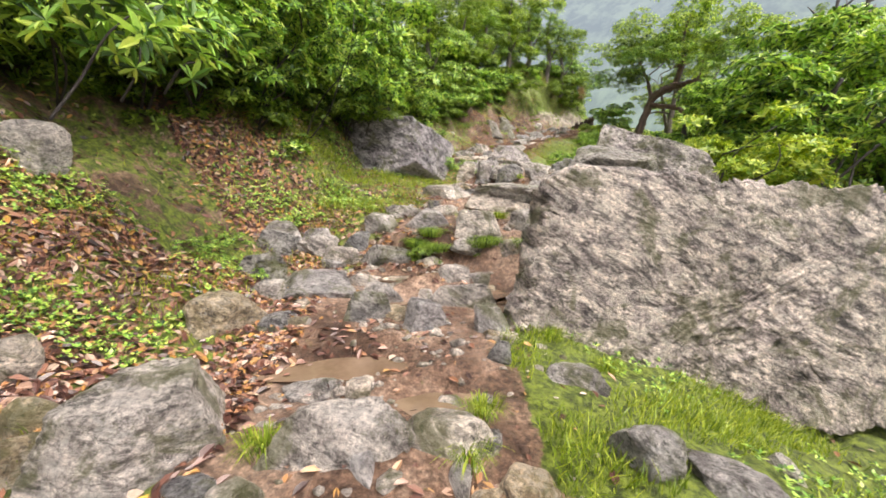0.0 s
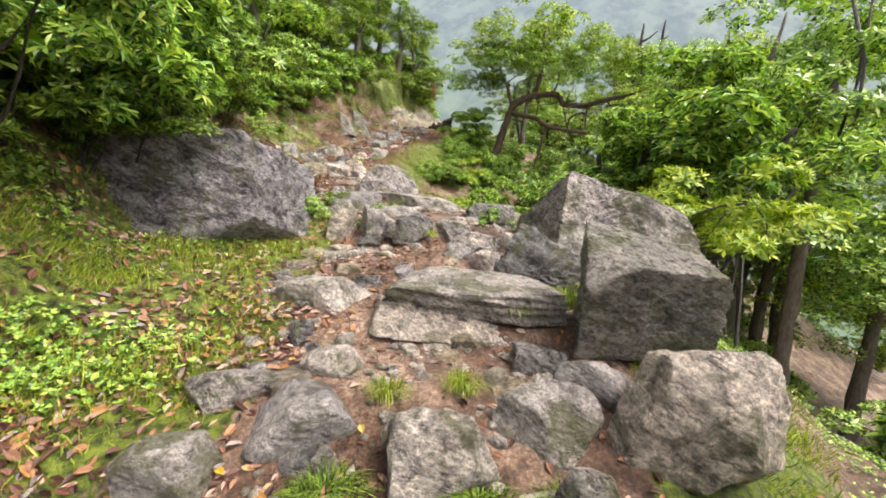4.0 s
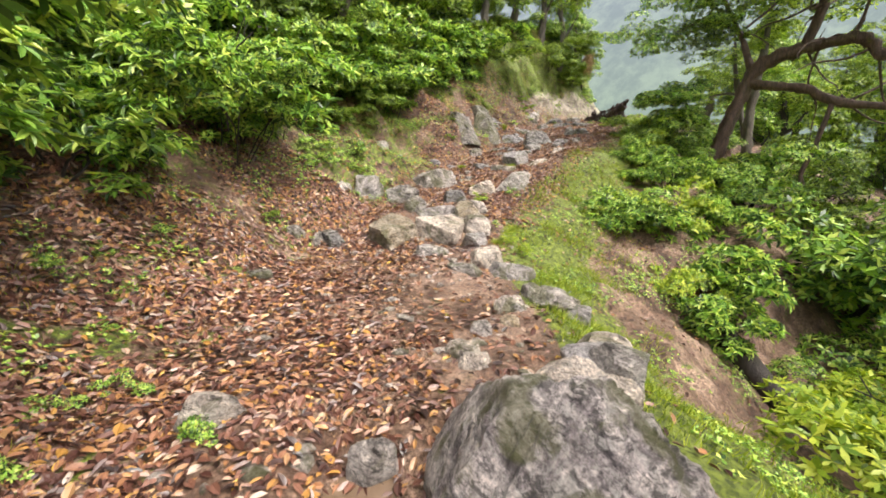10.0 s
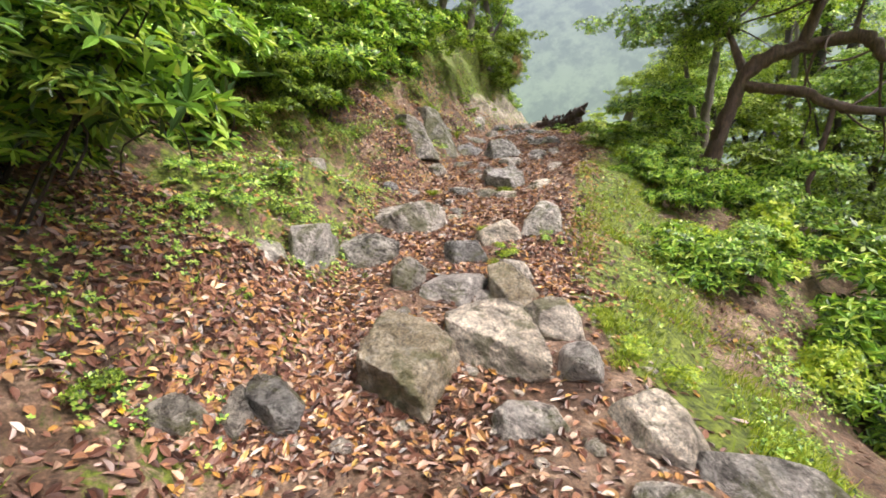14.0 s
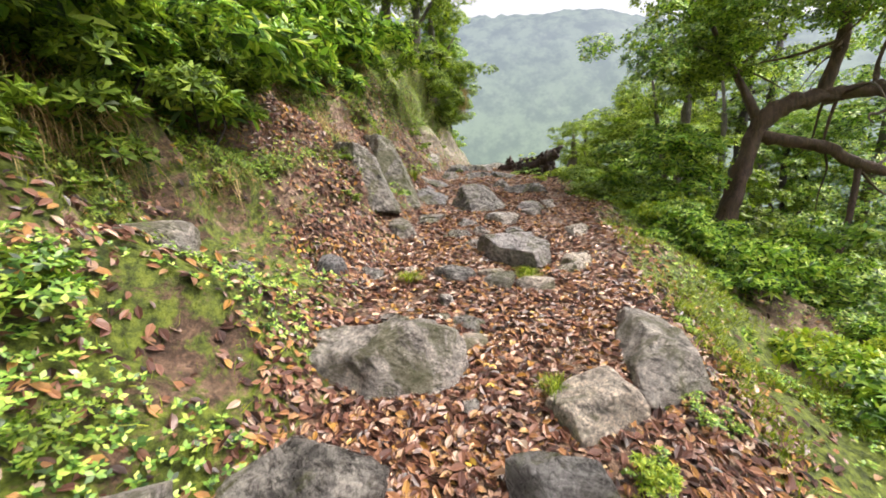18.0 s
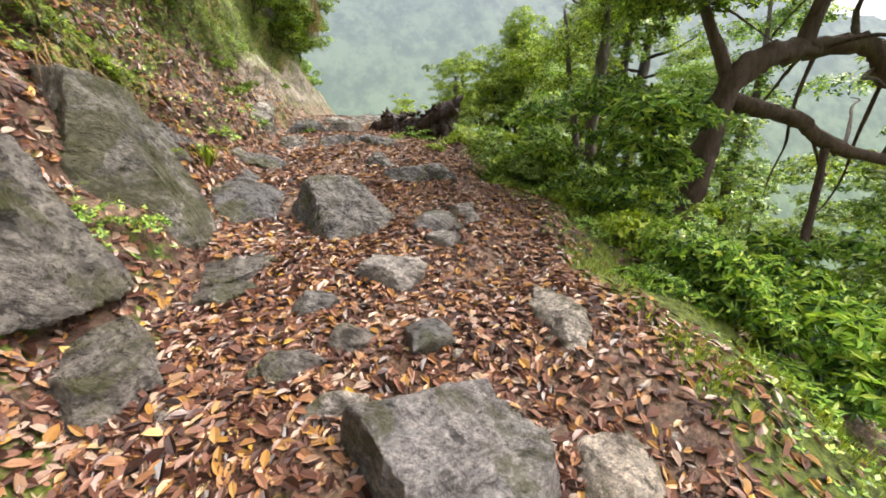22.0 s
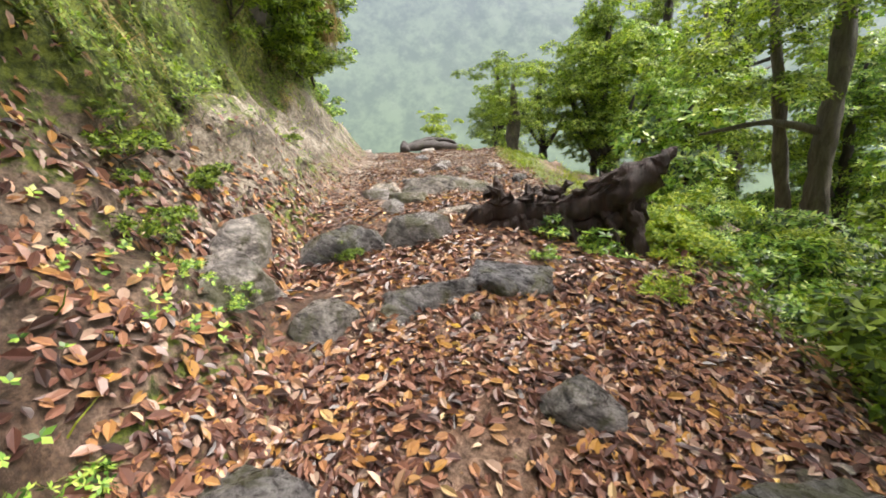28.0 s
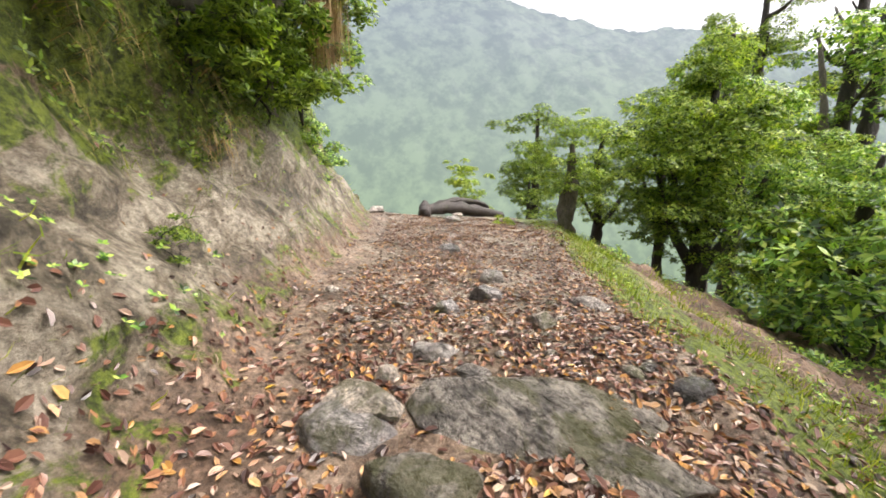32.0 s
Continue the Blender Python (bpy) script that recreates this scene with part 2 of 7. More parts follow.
# ---- the lie of the land ----
# Trail stations: x, y, z of the middle, left edge, right edge.
TRAIL = np.array([
    (0.2, -6, -0.6, 1.3, 1.6), (0.0, 0, -0.05, 1.3, 1.5), (-0.1, 2, 0.08, 1.3, 1.3), (-0.3, 4, 0.36, 1.1, 1.2),
    (0.25, 5.5, 1.0, 0.9, 2.0), (0.7, 7, 1.38, 0.9, 2.6), (1.3, 8.8, 1.8, 0.9, 2.4), (1.2, 10.5, 1.98, 1.3, 1.6),
    (0.9, 12.5, 2.1, 1.6, 1.6), (0.9, 15, 2.26, 1.3, 1.6), (1.4, 17, 2.66, 0.9, 1.6), (2.5, 19, 3.28, 1.0, 1.75),
    (4.2, 21, 3.95, 1.2, 1.8), (5.7, 23, 4.46, 1.2, 1.9), (7.2, 25, 5.18, 1.2, 1.7), (9.3, 27.4, 5.66, 1.3, 1.6),
    (12, 30.4, 5.98, 1.3, 2.0), (15.5, 33.6, 6.05, 2.2, 2.2), (18.5, 36.2, 5.6, 2.0, 2.0)])
# For the same stations: first bank slope on the left, its width, second slope, greatest height; slope down on the right.
BANK = np.array([
    (0.2, 1.6, 0.8, 4, 0.3), (0.22, 1.4, 0.8, 4, 0.3), (0.24, 1.2, 0.85, 4, 0.3), (0.26, 1.1, 1.0, 4, 0.4),
    (0.25, 1.1, 1.3, 4, 0.4), (0.25, 1.3, 1.2, 4, 0.5), (0.3, 1.6, 1.0, 4, 0.55), (0.28, 1.6, 0.9, 4, 0.6),
    (0.3, 1.4, 0.9, 4, 0.65), (0.6, 1.2, 0.9, 4, 0.6), (0.8, 1.2, 0.9, 4, 0.55), (0.65, 1.0, 1.1, 4, 0.5),
    (1.1, 1.0, 1.2, 4, 0.4), (1.0, 1.0, 1.6, 4.5, 0.4), (1.2, 0.9, 3.0, 4.5, 0.45), (1.3, 0.9, 5.0, 4.5, 0.3),
    (1.3, 0.9, 5.0, 4.0, 0.35), (-0.5, 1.0, -0.5, 0.0, 0.4), (-0.5, 1.0, -0.6, 0.0, 0.5)])


def along(x, y):
    """Place on the trail of each point: station number with fraction, and metres to the right of its middle."""
    x, y = np.asarray(x, float), np.asarray(y, float)
    best, at, side = np.full(x.shape, 1e9), np.zeros(x.shape), np.zeros(x.shape)
    for n in range(len(TRAIL) - 1):
        a, b = TRAIL[n, :2], TRAIL[n + 1, :2]
        d = b - a
        f = ((x - a[0]) * d[0] + (y - a[1]) * d[1]) / (d @ d)
        g = np.clip(f, 0, 1)
        off = np.hypot(x - a[0] - g * d[0], y - a[1] - g * d[1])
        turn = np.sign((x - a[0]) * d[1] - (y - a[1]) * d[0])
        near = off < best
        best, at, side = np.where(near, off, best), np.where(near, n + g, at), np.where(near, off * turn, side)
    return at, side


def station(table, column, at):
    return np.interp(at, np.arange(len(table)), table[:, column])


def soft_noise(x, y, size, seed):
    """Smooth value noise, about -1 to 1."""
    u, v = np.asarray(x, float) / size + seed * 17.3, np.asarray(y, float) / size + seed * 9.1
    i, j = np.floor(u).astype(int), np.floor(v).astype(int)
    fu, fv = u - i, v - j
    fu, fv = fu * fu * (3 - 2 * fu), fv * fv * (3 - 2 * fv)

    def h(a, b):
        return np.modf(np.sin(a * 127.1 + b * 311.7 + seed * 74.7) * 43758.5453)[0]

    return (h(i, j) * (1 - fu) + h(i + 1, j) * fu) * (1 - fv) + (h(i, j + 1) * (1 - fu) + h(i + 1, j + 1) * fu) * fv


# Risers across the trail: station, half the rise.
STEPS = [(3.5, 0.13), (4.42, 0.06), (5.62, 0.14), (6.42, 0.06), (12.95, 0.1), (13.72, 0.05), (14.2, 0.075)]


def profile(at, d):
    """Height over the sea of the smooth land at a station and so many metres to the right."""
    left, right = -d - station(TRAIL, 3, at), d - station(TRAIL, 4, at)
    k1, w1, k2, top, kr = (station(BANK, c, at) for c in range(5))
    lift = np.clip(left, 0, None)
    up = k1 * np.minimum(lift, w1) + k2 * np.clip(lift - w1, 0, None)
    up = np.where(up > 0, top * np.tanh(up / np.maximum(top, 0.1)) + 0.12 * np.clip(lift - 6, 0, None), up)
    for where, rise in STEPS:
        off = at - where
        up = up + rise * np.tanh(off * 36) * np.exp(-np.abs(off) * 3.5) * np.clip((1.9 - np.abs(d)) / 0.5, 0, 1)
    down = np.clip(right, 0, None)
    fall = -kr * np.maximum(down - 0.25 * np.tanh(down * 2), 0)
    return station(TRAIL, 2, at) + up + np.maximum(fall, -14 - 0.15 * down)


# Puddles: x, y, two half widths, turn.
POOLS = [(1.5, 8.4, 0.32, 0.2, 20), (0.95, 8.66, 0.26, 0.14, 0), (0.72, 3.9, 0.3, 0.3, 0), (-0.34, 4.33, 0.28, 0.15, 10), (0.62, 4.2, 0.2, 0.26, -10), (0.25, 6.9, 0.28, 0.2, 0), (-0.38, 3.84, 0.25, 0.14, 0), (-0.42, 2.66, 0.46, 0.24, 10), (0.05, 2.28, 0.42, 0.2, 15), (0.5, 1.5, 0.4, 0.2, -5), (0.9, 11.2, 0.28, 0.5, 20), (0.85, 10.2, 0.4, 0.22, 10), (9.4, 25.85, 0.2, 0.12, -40)]


def height(x, y, rough=True):
    x, y = np.asarray(x, float), np.asarray(y, float)
    total, weight, near = np.zeros(x.shape), np.zeros(x.shape), np.full(x.shape, 1e9)
    for n in range(len(TRAIL) - 1):
        a, b = TRAIL[n, :2], TRAIL[n + 1, :2]
        way = b - a
        g = np.clip(((x - a[0]) * way[0] + (y - a[1]) * way[1]) / (way @ way), 0, 1)
        off = np.hypot(x - a[0] - g * way[0], y - a[1] - g * way[1])
        d = off * np.sign((x - a[0]) * way[1] - (y - a[1]) * way[0])
        w = (off + 0.08) ** -7
        total, weight, near = total + w * profile(n + g, d), weight + w, np.minimum(near, off)
    z = total / weight
    if rough:
        far = np.clip((near - 1.0) / 2, 0, 1)
        for px, py, rx, ry, turn in POOLS:
            c, q = math.cos(radians(turn)), math.sin(radians(turn))
            u, v = ((x - px) * c + (y - py) * q) / rx, ((y - py) * c - (x - px) * q) / ry
            z = z - 0.1 * np.exp(-((u * u + v * v) ** 1.5))
        z = z + 0.05 * soft_noise(x, y, 0.9, 1) + 0.022 * soft_noise(x, y, 0.3, 2) + 0.014 * soft_noise(x, y, 0.13, 3)
        z = z + far * (0.2 * soft_noise(x, y, 1.7, 4) + 0.13 * soft_noise(x, y, 0.55, 5) + 0.06 * soft_noise(x, y, 0.22, 6))
    return z


def floor_at(x, y):
    return float(height(np.array([x]), np.array([y]))[0])


# ---- mesh helpers ----
def quads_mesh(name, verts, faces, mat, smooth=False):
    """A mesh from an array of places and an array of quads."""
    me = bpy.data.meshes.new(name)
    verts, faces = np.asarray(verts, np.float32).reshape(-1, 3), np.asarray(faces, np.int32)
    n, k = faces.shape
    me.vertices.add(len(verts))
    me.vertices.foreach_set("co", verts.ravel())
    me.loops.add(n * k)
    me.loops.foreach_set("vertex_index", faces.ravel())
    me.polygons.add(n)
    me.polygons.foreach_set("loop_start", np.arange(0, n * k, k, dtype=np.int32))
    me.polygons.foreach_set("loop_total", np.full(n, k, np.int32))
    me.polygons.foreach_set("use_smooth", np.full(n, smooth))
    me.update(calc_edges=True)
    me.materials.append(mat)
    return me


def part(name, me, parent, label=""):
    ob = new(name, me)
    ob.parent = parent
    return tagged(ob, label)


def unit(v):
    return v / np.maximum(np.linalg.norm(v, axis=-1, keepdims=True), 1e-9)


def leaf_sheets(at, ahead, up, length, width, fold=0.25, droop=0.15):
    """Many leaves, each two quads that meet in a folded midrib."""
    n = len(at)
    ahead = unit(ahead)
    side = unit(np.cross(ahead, up))
    up = np.cross(side, ahead)
    length, width = np.broadcast_to(length, n)[:, None], np.broadcast_to(width, n)[:, None]
    base = at
    l1 = at + ahead * length * 0.35 - side * width * 0.46 + up * width * fold
    l2 = at + ahead * length * 0.72 - side * width * 0.38 + up * (width * fold - length * droop * 0.4)
    r1 = at + ahead * length * 0.35 + side * width * 0.46 + up * width * fold
    r2 = at + ahead * length * 0.72 + side * width * 0.38 + up * (width * fold - length * droop * 0.4)
    tip = at + ahead * length - up * length * droop
    v = np.stack([base, l1, l2, tip, r2, r1], 1)
    i = np.arange(n)[:, None] * 6
    f = np.concatenate([i + np.array([[0, 3, 2, 1]]), i + np.array([[0, 5, 4, 3]])])
    return v.reshape(-1, 3), f


def plain_leaves(at, ahead, up, length, width):
    """Many leaves seen from afar, one quad each."""
    n = len(at)
    ahead = unit(ahead)
    side = unit(np.cross(ahead, up))
    length, width = np.broadcast_to(length, n)[:, None], np.broadcast_to(width, n)[:, None]
    mid = at + ahead * length * 0.5
    v = np.stack([at, mid - side * width * 0.5, at + ahead * length, mid + side * width * 0.5], 1)
    return v.reshape(-1, 3), np.arange(n * 4).reshape(-1, 4)


def speck_leaves(at, ahead, up, length, width):
    """Many small far leaves, one triangle each."""
    n = len(at)
    ahead = unit(ahead)
    side = unit(np.cross(ahead, up))
    length, width = np.broadcast_to(length, n)[:, None], np.broadcast_to(width, n)[:, None]
    v = np.stack([at, at + ahead * length * 0.7 - side * width * 0.6, at + ahead * length + side * width * 0.4], 1)
    return v.reshape(-1, 3), np.arange(n * 3).reshape(-1, 3)


def whorls(rng, at, out, count, length, width, plain=0):
    """Rosettes of long leaves round the end of a shoot."""
    n = len(at)
    out = unit(out)
    a = unit(np.cross(out, unit(rng.normal(size=(n, 3)))))
    b = np.cross(out, a)
    turn = np.arange(count)[None] * (2 * math.pi / count) + rng.uniform(0, 6.3, (n, 1)) + rng.normal(0, 0.25, (n, count))
    lift = rng.uniform(-0.15, 0.75, (n, count))[..., None]
    ahead = a[:, None] * np.cos(turn)[..., None] + b[:, None] * np.sin(turn)[..., None] + out[:, None] * lift
    size = rng.uniform(0.65, 1.15, (n, count)) * rng.uniform(0.75, 1.2, (n, 1))
    p = np.repeat(at[:, None], count, 1).reshape(-1, 3)
    ups = np.repeat(out[:, None], count, 1).reshape(-1, 3)
    if plain:
        return (plain_leaves, speck_leaves)[plain - 1](p, ahead.reshape(-1, 3), ups, length * size.ravel(), width * size.ravel())
    return leaf_sheets(p, ahead.reshape(-1, 3), ups, length * size.ravel(), width * size.ravel(), 0.22, 0.14)


def shell_points(rng, lobes, n, low=-0.5):
    """Places near the skin of a cluster of lobes, with the way out."""
    lobes = np.asarray(lobes, float)
    area = np.prod(lobes[:, 3:6], 1) ** (2 / 3)
    pick = rng.choice(len(lobes), n * 3, p=area / area.sum())
    u = unit(rng.normal(size=(n * 3, 3)))
    u = u[u[:, 2] > low] if low > -1 else u
    pick = pick[: len(u)]
    deep = rng.uniform(0.62, 1.06, (len(u), 1)) ** 0.7
    p = lobes[pick, :3] + u * lobes[pick, 3:6] * deep
    inside = np.zeros(len(p), bool)
    for k, lobe in enumerate(lobes):
        q = (p - lobe[:3]) / lobe[3:6]
        inside |= ((q**2).sum(1) < 0.42) & (pick != k)
    keep = ~inside
    return p[keep][:n], unit(u[keep][:n] + np.array([0, 0, 0.7]))


def crown_mesh(name, seed, mat, spread, n, length, width, count=7, lobes=9, low=-0.8, plain=0):
    """A crown about one metre in radius, of many leafy shoots in uneven tiers that are bare below."""
    rng = np.random.default_rng(seed)
    ls = []
    for _ in range(lobes):
        c = rng.normal(0, spread, 3) * (1, 1, 0.8)
        r = rng.uniform(0.22, 0.5)
        ls.append((*c, r, r, r * rng.uniform(0.42, 0.7)))
    p, out = shell_points(rng, ls, n, max(low, -0.3))
    v, f = whorls(rng, p, out, count, length, width, plain)
    return quads_mesh(name, v, f, mat)


def lumps(p, size, seed):
    """Smooth noise in space, about -1 to 1."""
    q = np.asarray(p) / size + seed * 3.17
    i = np.floor(q).astype(int)
    f = q - i
    f = f * f * (3 - 2 * f)

    def h(o):
        c = i + o
        return np.modf(np.sin(c[:, 0] * 127.1 + c[:, 1] * 311.7 + c[:, 2] * 74.7 + seed) * 43758.5453)[0]

    total = 0
    for o in ((0, 0, 0), (1, 0, 0), (0, 1, 0), (1, 1, 0), (0, 0, 1), (1, 0, 1), (0, 1, 1), (1, 1, 1)):
        w = np.prod(np.where(np.array(o) == 1, f, 1 - f), axis=1)
        total = total + w * h(np.array(o))
    return total


def tube_mesh(name, points, radii, mat, seed=0, sides=9, rough=0.12, sub=5, grain=0.9):
    """A limb along a bent line, thinning, with an uneven skin and closed ends."""
    rng = np.random.default_rng(seed)
    pts, rad = np.asarray(points, float), np.asarray(radii, float)
    t = np.linspace(0, len(pts) - 1, (len(pts) - 1) * sub + 1)
    i = np.clip(t.astype(int), 0, len(pts) - 2)
    f = (t - i)[:, None]
    p0, p1, p2, p3 = pts[np.maximum(i - 1, 0)], pts[i], pts[i + 1], pts[np.minimum(i + 2, len(pts) - 1)]
    line = 0.5 * (2 * p1 + (p2 - p0) * f + (2 * p0 - 5 * p1 + 4 * p2 - p3) * f**2 + (3 * p1 - p0 - 3 * p2 + p3) * f**3)
    r = np.interp(t, np.arange(len(rad)), rad)
    way = unit(np.gradient(line, axis=0))
    a = unit(np.cross(way, (0.31, 0.22, 0.93)))
    b = np.cross(way, a)
    ang = np.linspace(0, 2 * math.pi, sides, endpoint=False)
    skin = line[:, None] + (np.cos(ang)[None, :, None] * a[:, None] + np.sin(ang)[None, :, None] * b[:, None]) * r[:, None, None]
    size = max(rad.max() * grain, 0.02)
    wob = 1 + rough * (2.2 * lumps(skin.reshape(-1, 3), size, seed % 50) + 1.3 * lumps(skin.reshape(-1, 3), size * 0.4, seed % 43)).reshape(len(t), sides)
    lump = 1 + rough * 0.6 * np.sin(3 * ang[None] + t[:, None] * 0.8 + seed)
    ring = line[:, None] + (np.cos(ang)[None, :, None] * a[:, None] + np.sin(ang)[None, :, None] * b[:, None]) * (r[:, None] * wob * lump)[..., None]
    v = ring.reshape(-1, 3).tolist()
    n = len(t)
    faces = [(k * sides + j, k * sides + (j + 1) % sides, (k + 1) * sides + (j + 1) % sides, (k + 1) * sides + j) for k in range(n - 1) for j in range(sides)]
    faces += [tuple(range(sides))[::-1], tuple(range((n - 1) * sides, n * sides))]
    me = bpy.data.meshes.new(name)
    me.from_pydata(v, [], faces)
    me.polygons.foreach_set("use_smooth", [True] * len(faces))
    me.materials.append(mat)
    me.update()
    return me


BALLS = {}


def ball(level):
    """Places and faces of a finely split ball."""
    if level not in BALLS:
        bm = bmesh.new()
        bmesh.ops.create_icosphere(bm, subdivisions=level, radius=1)
        BALLS[level] = np.array([v.co for v in bm.verts]), np.array([[v.index for v in f.verts] for f in bm.faces])
        bm.free()
    return BALLS[level]


def rock_mesh(name, seed, w, t, h, mat, level=4, block=0.6):
    """A broken stone that fills w x t x h: planes cut off a lump, then a cracked, layered skin. block: 0 boulder, 1 flat slab."""
    rng = np.random.default_rng(seed)
    u, faces = ball(level)
    cuts = [(np.array((0, 0, -1.0)), 0.8), (np.array((*rng.normal(0, 0.08 + 0.22 * (1 - block), 2), 1.0)), 0.6)]
    n = int(rng.integers(4, 7))
    gaps = rng.uniform(0.5, 1.5, n)
    turns = rng.uniform(0, 6.3) + np.cumsum(gaps) * 2 * math.pi / gaps.sum()
    for a in turns:
        cuts.append((np.array((math.cos(a), math.sin(a), rng.uniform(-0.2, 0.75))), rng.uniform(0.55, 0.95)))
    for a in rng.uniform(0, 6.3, 3):
        cuts.append((np.array((math.cos(a), math.sin(a), rng.uniform(0.9, 2.0))), rng.uniform(0.66, 0.82) + 0.4 * max(0.0, block - 0.6)))
    cuts += [(unit(rng.normal(size=3) + np.array((0, 0, 0.4))), rng.uniform(0.76, 1.0)) for _ in range(int(3 + 12 * (1 - block)))]
    r = np.zeros(len(u))
    sharp = 150
    for way, d in cuts:
        way = way / np.linalg.norm(way)
        r += np.clip(u @ way / d, 0.45, None) ** sharp
    r = r ** (-1 / sharp)
    p = u * r[:, None]
    rise = (0.055 - 0.04 * block) * lumps(p, 0.5, seed % 97) + 0.01 * lumps(p, 0.22, seed % 89)
    axis = unit(rng.normal(size=3) * (0.5, 0.5, 1.0))
    layer = (p @ axis) * 6 + 1.2 * lumps(p, 0.6, seed % 73)
    rise = rise + 0.03 * np.abs((layer % 2) - 1)
    p = p + u * rise[:, None]
    lo, hi = p.min(0), p.max(0)
    p = (p - (lo + hi) / 2) / (hi - lo) * (w, t, h)
    fine = min(w, t, h, 0.7)
    rough = 0.4 if max(w, t) < 0.9 else 0.55
    tilt = p + np.outer(p @ axis, axis) * 1.5
    ridge = 0.5 - np.abs(lumps(tilt, 0.17, seed % 71))
    p = p + u * (rough * fine * (0.07 * ridge + 0.045 * lumps(tilt, 0.075, seed % 61) + 0.02 * lumps(p, 0.035, seed % 67)))[:, None]
    me = quads_mesh(name, p, faces, mat, True)
    me.set_sharp_from_angle(angle=radians(33))
    return me


def boulder(x, y, z, planes, mat, label, seed, level=6, skin=1.0, chips=9):
    """A great broken stone round x, y, z, bounded by planes (way out, distance), its edges chipped off and its skin cracked."""
    rng = np.random.default_rng(seed)
    u, faces = ball(level)
    cuts = [(np.array((nx, ny, nz)) / math.sqrt(nx * nx + ny * ny + nz * nz), d) for nx, ny, nz, d in planes]

    def hull(sharp):
        r = np.zeros(len(u))
        for way, d in cuts:
            r += np.clip(u @ way / d, 0.2, None) ** sharp
        return u * (r ** (-1 / sharp))[:, None]

    p = hull(60)
    for way in unit(rng.normal(size=(chips, 3)) + np.array((0, 0, 0.3))):
        cuts.append((way, float((p @ way).max()) * rng.uniform(0.88, 0.98)))
    p = hull(120)
    axis = unit(rng.normal(size=3) * (0.4, 0.4, 1.0))
    tilt = p + np.outer(p @ axis, axis) * 2.0
    layer = p @ axis * 9 + 1.5 * lumps(p, 0.5, seed % 73)
    chip = lumps(tilt, 0.3, seed % 41)
    rise = 0.04 * lumps(p, 0.7, seed % 97) + 0.018 * np.sign(chip) * np.sqrt(np.abs(chip)) + 0.012 * np.abs(layer % 2 - 1)
    rise = rise + 0.022 * (0.5 - np.abs(lumps(tilt, 0.14, seed % 71))) + 0.016 * lumps(tilt, 0.055, seed % 61) - 0.03
    me = quads_mesh("boulder", p + u * (rise * skin)[:, None], faces, mat, True)
    me.set_sharp_from_angle(angle=radians(35))
    ob = new("boulder", me)
    ob.matrix_world = pose(x, y, z)
    return tagged(ob, label, "rock", "boulders")


ROCK_COUNT = [0]


def rock(x, y, z, w, t, h, yaw, mat, label="rough grey stone set in the trail", tip=0.0, lean=0.0, block=0.6, level=0, seed=0, name="rock", group="stones of the trail"):
    """A stone w wide, t deep and h high, its middle at x, y, z."""
    ROCK_COUNT[0] += 1
    level = level or (5 if max(w, t) > 0.8 else 4 if max(w, t) > 0.28 else 3)
    ob = new(name, rock_mesh("rock", seed or 100 + ROCK_COUNT[0] * 7, w, t, h, mat, level, block))
    ob.matrix_world = pose(x, y, z, tip, lean, yaw)
    return tagged(ob, label, "rock", group)


# ---- the ground: one sheet ----
def lines(lo, hi, step, near_lo, near_hi, grow=1.25):
    mid = list(np.arange(near_lo, near_hi, step))
    a, s = [], step
    x = near_lo
    while x > lo:
        s *= grow
        x -= s
        a.append(x)
    b, s = [], step
    x = near_hi
    while x < hi:
        b.append(x)
        s *= grow
        x += s
    return np.array(a[::-1] + mid + b)


def crags(x, y, p):
    """How far the bank's rocky lumps stand out of the smooth land at points p."""
    at, d = along(x, y)
    e, left = 0.15, -d - station(TRAIL, 3, at)
    n = unit(np.stack([height(x - e, y, False) - height(x + e, y, False), height(x, y - e, False) - height(x, y + e, False), np.full(len(x), 2 * e)], 1))
    crag = np.clip(left * 1.5, 0, 1) * np.clip((at - 8) / 3, 0.25, 1)
    block = lumps(p, 0.34, 7)
    return n * (crag * (0.14 * lumps(p, 0.75, 5) + 0.1 * np.sign(block) * np.sqrt(np.abs(block)) + 0.05 * lumps(p, 0.16, 11)))[:, None]


